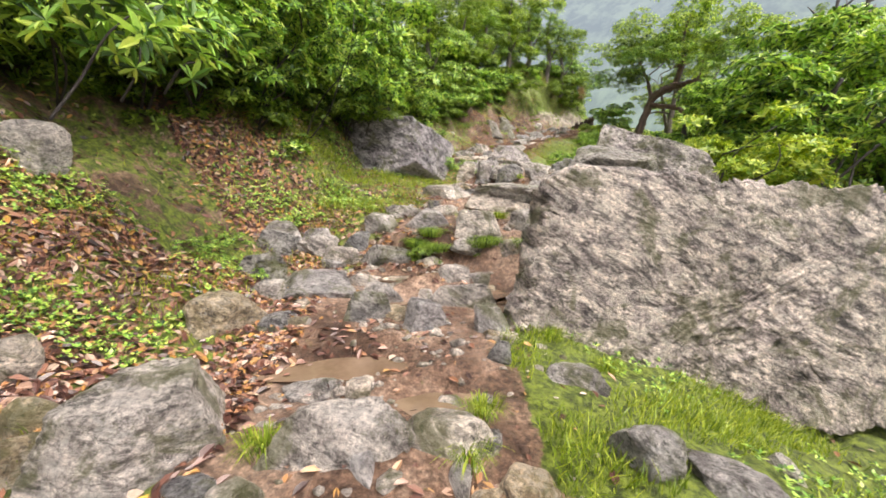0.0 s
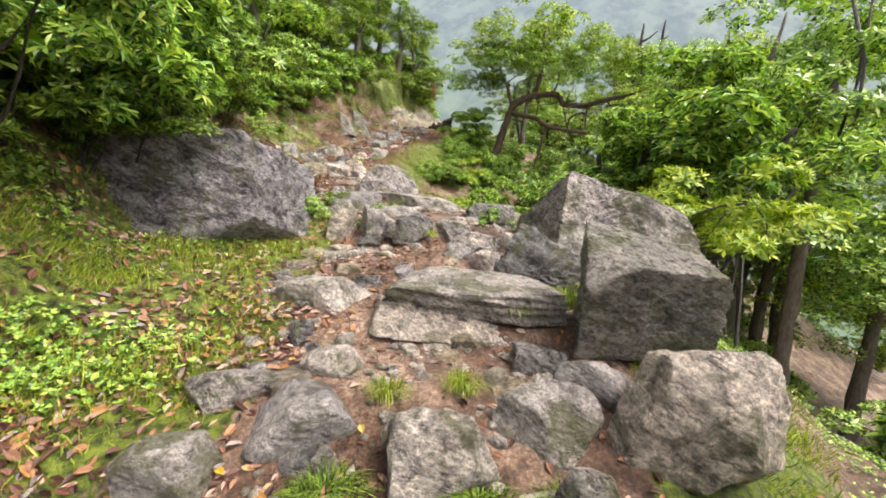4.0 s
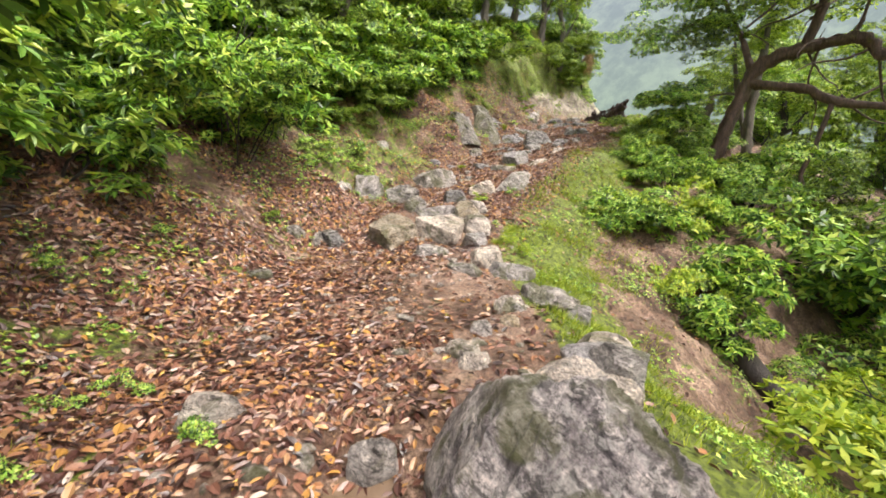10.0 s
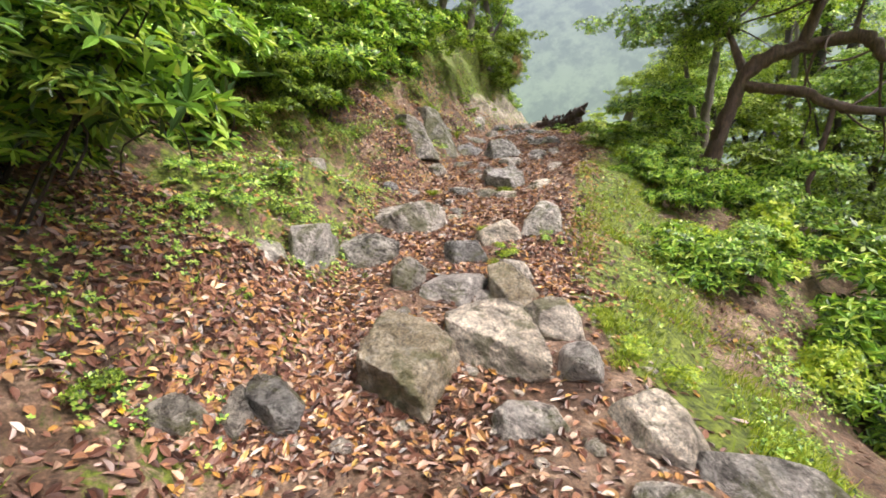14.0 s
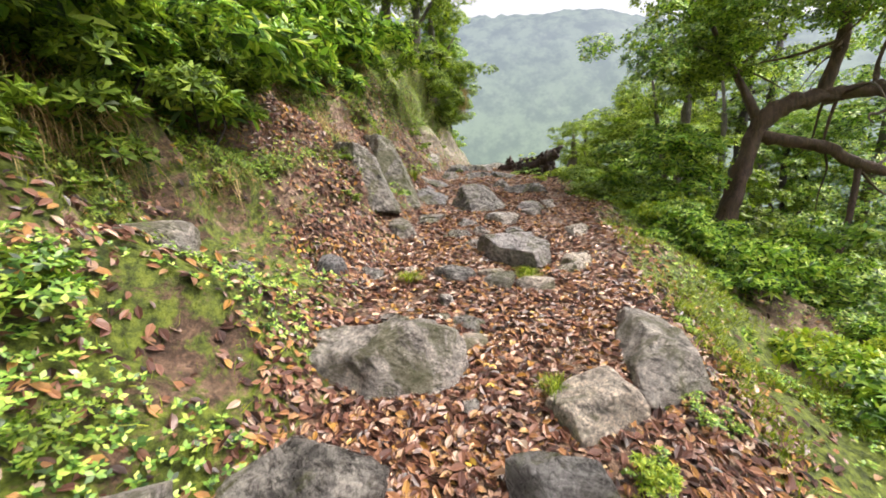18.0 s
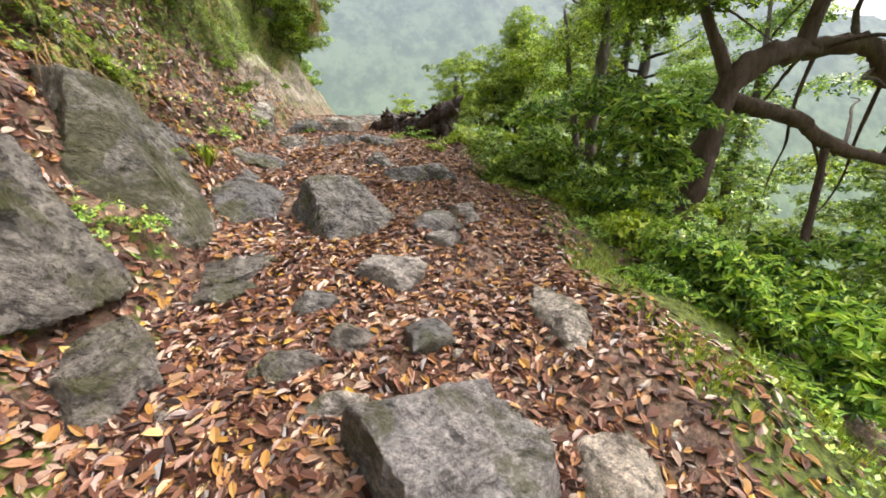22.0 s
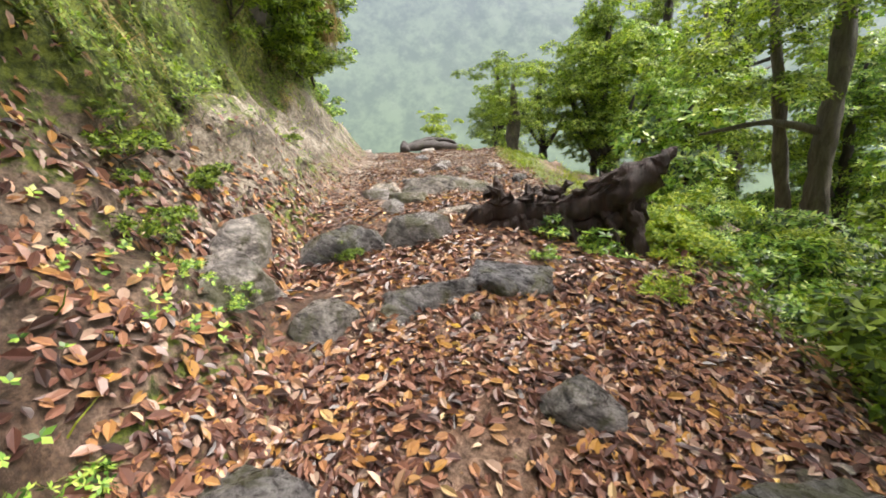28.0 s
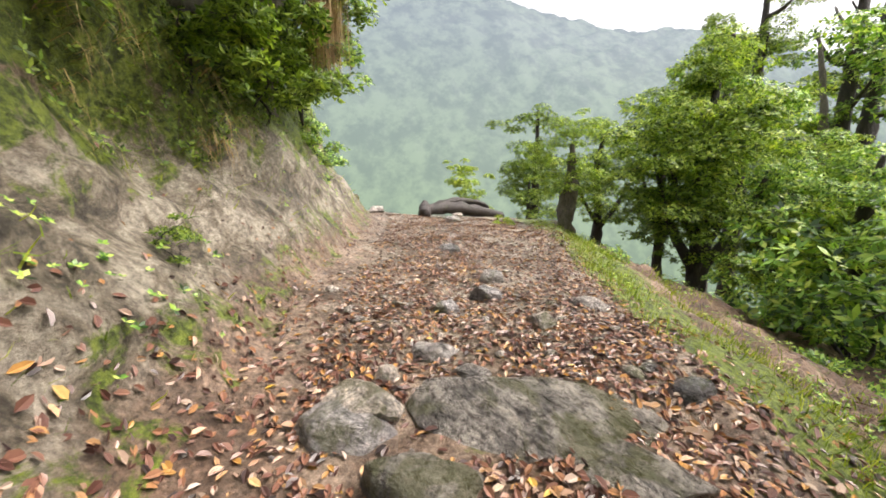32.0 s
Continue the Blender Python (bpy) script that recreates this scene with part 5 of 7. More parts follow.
# thicket along the lower edge, and on the bank
rng = np.random.default_rng(8)


def beside(s, d):
    """The place d metres to the right of station s."""
    x, y = float(station(TRAIL, 0, s)), float(station(TRAIL, 1, s))
    tx, ty = float(station(TRAIL, 0, s + 0.05)) - x, float(station(TRAIL, 1, s + 0.05)) - y
    l = math.hypot(tx, ty)
    return x + d * ty / l, y - d * tx / l


for k in range(30):
    s = 4.4 + k * 0.32
    if 4.8 < s < 6.3:
        continue
    d = float(station(TRAIL, 4, s)) + rng.uniform(1.2, 2.8) + (1.6 if s < 6.2 else 3.0 if s < 9.7 else 1.0 if s < 10.5 else 0.3)
    x, y = beside(s, d)
    r = rng.uniform(0.5, 0.85)
    bush(x, y, floor_at(x, y) + r * 0.45, r, ("bright", "fine", "yellow", "bright", "fine")[k % 5])
for k in range(22):
    s = 5.4 + k * 0.35
    up = float(station(TRAIL, 2, s))
    for d, lift, r, kind in ((1.8 if s < 9.6 else 2.2, 1.75 if s < 9.6 else 2.3, 0.8, "bright" if s < 9.5 else "lush"), (2.5, 2.7, 1.15, "lush"), (3.7, 4.3, 1.5, "dark" if k % 4 else "fine")):
        if k % 2 and d > 3:
            continue
        r = r * rng.uniform(0.8, 1.15)
        x, y = beside(s, -float(station(TRAIL, 3, s)) - d - rng.uniform(-0.2, 0.35))
        bush(x, y, max(floor_at(x, y) + 0.4 * r, up + lift + rng.uniform(-0.2, 0.2)), r, kind)
for row in ((-0.75, 15.85, 4.58, 0.5, "bright"), (-1.2, 15.2, 4.6, 0.6, "bright"), (-0.95, 13.6, 4.3, 0.6, "bright"), (-1.4, 12.2, 4.2, 0.8, "bright"), (-1.5, 7.5, 3.1, 0.65, "bright"), (-1.75, 3.75, 2.75, 0.4, "bright"), (-2.0, 3.3, 2.75, 0.45, "bright"), (-1.35, 6.2, 3.3, 0.55, "bright"), (-2.4, 5.9, 2.9, 0.7, "bright"), (-0.7, 10.6, 4.2, 0.8, "lush")):
    bush(*row)
# boughs with large leaves that reach out over the trail
for x, y, z in ((-0.85, 15.95, 4.4), (-1.05, 16.4, 4.55), (-1.15, 15.4, 4.5), (-1.75, 3.3, 2.5), (-1.95, 2.75, 2.45), (-1.7, 2.2, 2.2)):
    bush(x, y, z, 1.0, "bough", 1.0, "rhododendron bough with large glossy whorled leaves")
for x, y, z in ((-0.42, 16.12, 4.26), (-0.68, 16.02, 4.2), (-0.25, 16.45, 4.42)):
    bush(x, y, z, 0.6, "big_bough", 0.9, "rhododendron bough with very large glossy leaves close to the trail")
for k in range(11):
    s = 12.1 + k * 0.22
    x, y = beside(s, float(station(TRAIL, 4, s)) + rng.uniform(0.8, 1.3))
    r = rng.uniform(0.36, 0.55)
    bush(x, y, floor_at(x, y) + r * 0.5, r, ("bright", "fine", "yellow", "fine")[k % 4])
for k in range(9):
    s = 12.9 + k * 0.2
    x, y = beside(s, float(station(TRAIL, 4, s)) + rng.uniform(0.4, 0.75))
    r = rng.uniform(0.24, 0.36)
    bush(x, y, floor_at(x, y) + r * 0.5, r, ("yellow", "fine", "bright")[k % 3], 0.8)
# The dark ones near x 8 to 9 fill in the bank's shadowed hollow.
for row in ((0.0, 19.8, 4.95, 0.6, "dark"), (0.7, 20.9, 5.3, 0.6, "dark"), (-0.6, 18.9, 4.7, 0.5, "dark"), (0.3, 20.2, 5.4, 0.5, "bright"), (8.9, 29.9, 7.7, 0.6, "dark"), (8.2, 29.2, 7.9, 0.6, "dark"), (9.4, 30.6, 8.1, 0.6, "dark"),
            (-1.5, 7.6, 2.75, 0.5, "dark"), (-1.25, 7.35, 2.95, 0.45, "bright")):
    bush(*row)
for k in range(14):
    s = 1.6 + k * 0.75
    x, y = beside(s, -float(station(TRAIL, 3, s)) - rng.uniform(2.6, 3.4))
    r = rng.uniform(0.55, 0.8)
    if s < 11:
        bush(x, y, floor_at(x, y) + r * 0.6, r, ("dark", "bright")[k % 2])


# ---- trees ----
def tree(x, y, z, trunk, radii, crowns, label, bark=None, limbs=()):
    """trunk: bent line from the foot; limbs: further bent lines with their radii; crowns: places, sizes and kind of leaf."""
    SEEN[0] += 1
    n = SEEN[0]
    ob = new("tree")
    ob.matrix_world = pose(x, y, z)
    part("trunk", tube_mesh("trunk", trunk, radii, bark or BARK, n, 14, 0.16, 8, 0.6), ob)
    for k, (line, rad) in enumerate(limbs):
        part("limb", tube_mesh("limb", line, rad, bark or BARK, n + 31 * k, 10, 0.17, 6, 0.6), ob)
    for k, (cx, cy, cz, r, kind) in enumerate(crowns):
        c = part("crown", CROWNS[kind][(n + k) % len(CROWNS[kind])], ob)
        c.matrix_local = Matrix.Translation((cx, cy, cz)) @ Matrix.Rotation(n + k * 1.9, 4, "Z") @ Matrix.Diagonal((r, r, r * 0.9, 1))
    return tagged(ob, label, "tree", "trees")


def twigs(seed, starts, count):
    """Thin crooked dead twigs that spring from given places on the limbs."""
    rng = np.random.default_rng(seed)
    out = []
    for k in range(count):
        p = np.array(starts[k % len(starts)]) + rng.normal(0, 0.1, 3)
        line, way = [tuple(p)], rng.normal(0, 0.3, 3) + np.array((0, 0, rng.uniform(-0.2, 0.25)))
        for _ in range(4):
            way = way * 0.85 + rng.normal(0, 0.14, 3)
            p = p + way
            line.append(tuple(p))
        out.append((line, [0.03, 0.024, 0.018, 0.012, 0.006]))
    return out


# the gnarled one with long bare limbs
tree(9.33, 20.2, 2.94, [(-0.23, 0.45, -0.18), (0.09, 0.09, 1.08), (0.32, -0.05, 2.07), (0.56, -0.20, 2.97), (0.90, -0.54, 3.35), (1.35, -0.99, 3.47)], [0.262, 0.205, 0.172, 0.164, 0.164, 0.139],
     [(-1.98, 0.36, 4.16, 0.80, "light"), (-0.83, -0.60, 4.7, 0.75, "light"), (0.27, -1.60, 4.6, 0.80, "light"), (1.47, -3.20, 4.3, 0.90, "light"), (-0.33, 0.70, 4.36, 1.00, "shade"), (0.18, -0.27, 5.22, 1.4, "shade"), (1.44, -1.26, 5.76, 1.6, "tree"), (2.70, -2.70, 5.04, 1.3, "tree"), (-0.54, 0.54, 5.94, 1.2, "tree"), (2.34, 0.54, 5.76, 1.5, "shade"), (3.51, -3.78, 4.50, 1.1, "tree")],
     "gnarled old tree with twisted bare reddish limbs", BARK,
     [([(1.26, -0.90, 3.47), (1.80, -1.44, 3.56), (2.02, -1.71, 3.38), (2.16, -1.84, 3.11), (2.70, -2.52, 3.02), (3.15, -3.15, 3.19), (3.87, -4.05, 3.42)], [0.131, 0.123, 0.123, 0.123, 0.107, 0.090, 0.049]),
      ([(1.22, -0.85, 3.42), (1.40, -1.03, 4.50), (1.30, -0.99, 5.40), (1.44, -1.08, 6.48)], [0.115, 0.090, 0.066, 0.033]),
      ([(0.50, -0.18, 2.79), (0.85, -0.54, 2.66), (1.35, -0.99, 2.52), (1.80, -1.44, 2.16), (2.88, -2.61, 1.89)], [0.107, 0.107, 0.098, 0.098, 0.066]),
      ([(1.71, -1.35, 2.21), (1.44, -1.35, 1.08), (1.26, -1.35, 0.36), (1.53, -1.71, -0.36), (2.34, -2.52, -1.35)], [0.057, 0.049, 0.049, 0.041, 0.033]),
      ([(0.56, -0.20, 2.97), (0.45, 0.27, 4.05), (0.14, 0.63, 5.04), (0.18, 0.72, 5.94)], [0.090, 0.066, 0.049, 0.025]),
      ([(1.80, -1.44, 3.56), (2.07, -1.35, 4.05), (1.98, -1.53, 4.68)], [0.049, 0.041, 0.016]), ([(2.34, -1.98, 2.02), (2.25, -2.25, 2.52), (2.61, -2.61, 2.70), (2.79, -2.88, 2.43)], [0.041, 0.041, 0.033, 0.016])] + twigs(17, ((1.4, -1.0, 3.5), (2.1, -1.8, 3.2), (2.8, -2.6, 3.0), (3.3, -3.3, 3.2), (1.3, -1.0, 4.4), (1.9, -1.5, 2.2), (0.4, 0.3, 4.2)), 26))
# the tall twin stem
tree(12.5, 22.9, 3.9, [(0, 0, 0), (-0.05, 0.05, 1.5), (0.05, 0, 3.2), (0.2, 0.1, 5.5)], [0.15, 0.13, 0.11, 0.04],
     [(0.3, 0.2, 3.9, 0.9, "tree"), (-0.6, 0.9, 3.2, 0.9, "tree"), (0.9, -0.6, 4.7, 1.0, "tree"), (-0.3, -0.8, 5.2, 0.9, "tree")],
     "slender mossy tree with twin stems", BARK_GREY,
     [([(0.25, 0.2, 0.1), (0.0, 0.45, 1.4), (-0.3, 0.6, 2.8), (-0.4, 0.8, 4.2)], [0.11, 0.09, 0.07, 0.03]), ([(0, 0, 2.0), (-0.5, 0.6, 2.2), (-1.1, 1.3, 2.1)], [0.06, 0.04, 0.015])])
# many-stemmed rhododendron below the great boulders, dark underneath
tree(6.1, 8.5, 0.35, [(0, 0, -0.2), (0.15, 0.1, 0.9), (-0.1, 0.3, 1.9), (0.2, 0.5, 3.2)], [0.17, 0.14, 0.11, 0.05],
     [(0.3, -0.1, 2.5, 1.1, "bright"), (-0.6, 0.8, 2.1, 0.75, "bright"), (1.2, 1.2, 2.9, 1.2, "bright"), (-0.1, -0.9, 2.8, 1.0, "bright"), (1.5, 0.0, 3.4, 1.2, "bright"), (0.5, 1.9, 1.8, 0.8, "bright"), (1.6, 2.4, 2.5, 1.0, "lush"), (0.4, -1.9, 2.4, 0.9, "bright"), (-0.4, 0.4, 3.1, 0.7, "bright"), (2.4, 1.0, 4.3, 1.2, "bright")],
     "many-stemmed rhododendron tree with dark trunks and tiers of glossy leaves", BARK_DARK,
     [([(0.1, -0.2, -0.2), (0.5, -0.4, 0.8), (0.8, -0.3, 1.8), (1.0, 0, 3.6)], [0.14, 0.12, 0.09, 0.04]), ([(-0.2, 0.1, -0.1), (-0.5, 0.5, 0.8), (-0.5, 0.8, 1.7), (-0.6, 0.9, 2.7)], [0.11, 0.09, 0.07, 0.03]),
      ([(0.3, 0.3, -0.2), (0.7, 0.9, 1.0), (1.2, 1.2, 2.2), (1.3, 1.3, 3.6)], [0.13, 0.1, 0.08, 0.03]), ([(0, -0.3, -0.1), (0.1, -0.8, 1.0), (0.2, -1.3, 2.0), (0.3, -1.8, 3.0)], [0.12, 0.1, 0.07, 0.03]), ([(0.15, 0.1, 0.9), (-0.4, -0.2, 1.2), (-0.9, -0.1, 1.35), (-1.2, 0.2, 1.8)], [0.06, 0.05, 0.04, 0.02])])
for row in ((5.3, 9.6, 1.3, 0.5, "bright"), (4.6, 10.2, 1.4, 0.55, "bright"), (5.6, 10.6, 1.9, 0.6, "bright"), (5.0, 11.2, 1.6, 0.55, "bright")):
    bush(*row)
# round crown by the trail's shoulder
# its lowest crowns take the darker leaf, so underside shade is in the colour
tree(16.9, 27.6, 4.6, [(0, 0, -0.4), (0.1, 0, 1.2), (-0.15, 0.1, 2.4), (0, 0, 4.6)], [0.22, 0.18, 0.13, 0.05],
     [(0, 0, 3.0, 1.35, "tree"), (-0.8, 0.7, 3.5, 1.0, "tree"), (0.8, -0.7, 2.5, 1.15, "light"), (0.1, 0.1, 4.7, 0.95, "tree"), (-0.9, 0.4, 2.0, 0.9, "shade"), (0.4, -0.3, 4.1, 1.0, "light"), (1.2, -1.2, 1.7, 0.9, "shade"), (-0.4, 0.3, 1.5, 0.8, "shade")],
     "round-crowned leafy tree beside the trail", BARK_DARK, [([(0, 0, 0.6), (0.6, -0.5, 1.6), (1.0, -0.9, 2.8)], [0.12, 0.09, 0.04]), ([(0, 0, 0.5), (-0.5, 0.5, 1.7), (-0.8, 0.8, 3.0)], [0.11, 0.08, 0.03])])
# small one with a mossy trunk
tree(16.4, 30.4, 5.75, [(0, 0, 0), (-0.1, 0, 0.5), (0.1, 0, 1.1), (0.0, 0, 2.2)], [0.24, 0.18, 0.17, 0.05],
     [(-0.2, 0.2, 1.5, 0.6, "tree"), (0.3, -0.3, 1.2, 0.6, "tree"), (0, 0, 2.4, 0.6, "tree"), (-0.4, 0.5, 2.0, 0.4, "tree")], "small tree with a pale mossy trunk", BARK_GREY)
tree(25, 37, 3, [(0, 0, 0), (0.2, 0, 3), (0, 0, 8)], [0.25, 0.2, 0.05], [(0, 0, 4, 1.8, "shade"), (0.6, 0.5, 5.6, 1.6, "shade"), (-0.4, 0, 7.2, 1.2, "shade")], "dark leafy tree beyond the trail's end", BARK_DARK)
tree(21.0, 38.0, 4.2, [(0, 0, 0), (0.1, 0, 1.4), (0.1, 0.1, 2.6)], [0.1, 0.08, 0.03], [(0, 0, 2.9, 0.9, "yellow"), (0.3, -0.2, 2.1, 0.7, "tree"), (-0.2, 0.1, 3.6, 0.6, "yellow")], "small tree at the edge of the valley", BARK_DARK)
tree(24.0, 36.6, 3.6, [(0, 0, 0), (0.1, 0, 2), (0, 0, 4)], [0.14, 0.1, 0.03], [(0, 0, 3, 1.1, "shade"), (0.2, 0.2, 4.2, 0.9, "shade")], "thin dark tree at the edge of the valley", BARK_DARK)

# leafy trees that stand close together on the shoulder
for k, (x, y, tall, wide, kind) in enumerate(((15.8, 25.2, 3.2, 1.0, "light"), (16.8, 27.6, 4.4, 1.1, "tree"), (18.5, 22.5, 5.0, 1.3, "light"), (19.5, 26.5, 4.4, 1.3, "tree"),
                                              (20.5, 29.5, 5.5, 1.4, "shade"), (22, 23, 7.5, 1.8, "tree"), (18.6, 30.6, 3.4, 1.0, "tree"))):
    z = floor_at(x, y)
    cs = [(0.5 * math.sin(k * 3 + j * 2.1), 0.5 * math.cos(k * 5 + j * 2.1), tall * f, wide * w, kind if j != 1 else "tree") for j, (f, w) in enumerate(((0.42, 0.9), (0.62, 1.0), (0.82, 0.8), (0.98, 0.55)))]
    tree(x, y, z - 0.1, [(0, 0, 0), (0.1, 0.05, tall * 0.35), (-0.1, 0.1, tall * 0.7), (0, 0, tall)], [0.16, 0.12, 0.09, 0.03], cs, "leafy green tree on the shoulder of the hill", BARK_DARK,
         [([(0, 0, tall * 0.2), (0.4, -0.3, tall * 0.4), (0.7, -0.5, tall * 0.6)], [0.08, 0.06, 0.03]), ([(0, 0, tall * 0.25), (-0.4, 0.3, tall * 0.45), (-0.5, 0.6, tall * 0.7)], [0.07, 0.05, 0.03])])


def pine(x, y, tall, lean, label, seed, leafy=True):
    """A tall bare-stemmed tree with a few long crooked limbs and thin dark sprays."""
    rng = np.random.default_rng(seed)
    z = floor_at(x, y)
    limbs, cs = [], []
    for k in range(9):
        h = tall * (0.5 + 0.05 * k)
        a = k * 2.4 + seed
        far = rng.uniform(1.0, 2.2) * (1.2 - 0.07 * k)
        limbs.append(([(lean * h / tall, 0, h), (lean * h / tall + 0.5 * far * math.cos(a), 0.5 * far * math.sin(a), h + 0.15), (lean * h / tall + far * math.cos(a), far * math.sin(a), h + rng.uniform(0.2, 0.9))], [0.09, 0.06, 0.02]))
        if leafy:
            cs.append((lean * h / tall + far * 0.9 * math.cos(a), far * 0.9 * math.sin(a), h + 0.5, rng.uniform(0.5, 0.9), "shade"))
    return tree(x, y, z - 0.1, [(0, 0, 0), (lean * 0.3, 0.1, tall * 0.35), (lean * 0.7, 0, tall * 0.7), (lean, 0, tall)], [0.3, 0.24, 0.17, 0.05], cs, label, BARK_DARK, limbs)


pine(23.9, 28.2, 11.5, 0.4, "tall dark tree with thin sprays against the sky", 4)
pine(22.4, 25.9, 11.5, 0.9, "tall nearly bare tree with crooked dark limbs", 5, False)
pine(23.3, 25.4, 12.5, 1.4, "tall leaning tree with crooked dark limbs", 6, False)
pine(27.6, 29.8, 13, 0.4, "tall dark tree with thin sprays against the sky", 8)

# undergrowth on the wooded slope
rng = np.random.default_rng(15)
for k in range(34):
    x, y = rng.uniform(8.5, 24), rng.uniform(6, 28)
    at, d = along(np.array([x]), np.array([y]))
    if 5 < d[0] < 16:
        r = rng.uniform(1.1, 1.7)
        bush(x, y, floor_at(x, y) + 0.5 * r, r, ("fine", "fine", "far")[k % 3])
# wooded slope below the trail
rng = np.random.default_rng(5)
for k in range(27):
    x, y = (rng.uniform(13, 20), rng.uniform(4, 17)) if k < 14 else (rng.uniform(14, 45), rng.uniform(-4, 30))
    if y > 24 + (x - 13) * 0.35:
        y -= 12
    z = float(height(np.array([x]), np.array([y]))[0])
    tall = rng.uniform(8, 12) if k < 14 else rng.uniform(6, 10)
    cs = [(*rng.normal(0, 0.9, 2), tall * f, rng.uniform(1.4, 2.2), ("light", "tree", "light", "light")[int(rng.integers(0, 4))]) for f in (0.4, 0.65, 0.92)]
    tree(x, y, z - 0.1, [(0, 0, 0), (*rng.normal(0, 0.2, 2), tall * 0.35), (*rng.normal(0, 0.3, 2), tall * 0.7), (0, 0, tall)], [0.22, 0.17, 0.11, 0.03], cs, "leafy tree on the wooded slope", BARK_GREY)
# trees that stand on the crest of the bank, where it ends
for k, (x, y, tall, wide) in enumerate(((9.1, 30.5, 4.6, 0.95), (8.1, 29.7, 4.2, 0.9), (6.9, 28.9, 4.6, 1.05), (5.4, 27.9, 4.4, 1.1), (3.9, 26.6, 4.6, 1.1), (2.4, 25.2, 4.4, 1.1), (1.0, 23.4, 4.2, 1.1), (-0.8, 21.2, 4.4, 1.1))):
    z = floor_at(x, y)
    cs = [(0.45 * math.sin(k * 2 + j * 2.3), 0.45 * math.cos(k * 3 + j * 2.3), tall * f, wide * w, ("tree", "shade", "light")[(j + k) % 3]) for j, (f, w) in enumerate(((0.25, 0.75), (0.45, 0.9), (0.66, 1.0), (0.88, 0.9), (1.05, 0.65)))]
    tree(x, y, z - 0.15, [(0, 0, 0), (0.12, -0.05, tall * 0.35), (-0.05, 0.1, tall * 0.7), (0.1, 0, tall)], [0.15, 0.12, 0.09, 0.03], cs, "leafy tree leaning out on the crest of the bank", BARK_GREY,
         [([(0, 0, tall * 0.25), (0.35, -0.3, tall * 0.42), (0.6, -0.55, tall * 0.55)], [0.07, 0.05, 0.02])])
# trees above the bank
for x, y, tall in ((-5.5, 9, 7), (-6, 14, 8), (-4.5, 18, 7), (-3.2, 22.5, 7), (-1.0, 25.5, 7), (2.0, 28, 6), (-6.5, 4, 7), (4.6, 30.5, 5), (-7, 0, 6)):
    z = floor_at(x, y)
    cs = [(*rng.normal(0, 0.7, 2), tall * f, rng.uniform(1.4, 1.9), ("tree", "shade")[k]) for k, f in enumerate((0.4, 0.6, 0.85), -1)]
    tree(x, y, z - 0.1, [(0, 0, 0), (0.2, 0.1, tall * 0.4), (0.5, 0.2, tall * 0.7), (0.6, 0.2, tall)], [0.16, 0.13, 0.09, 0.03], cs, "dark leafy tree above the bank", BARK_GREY)


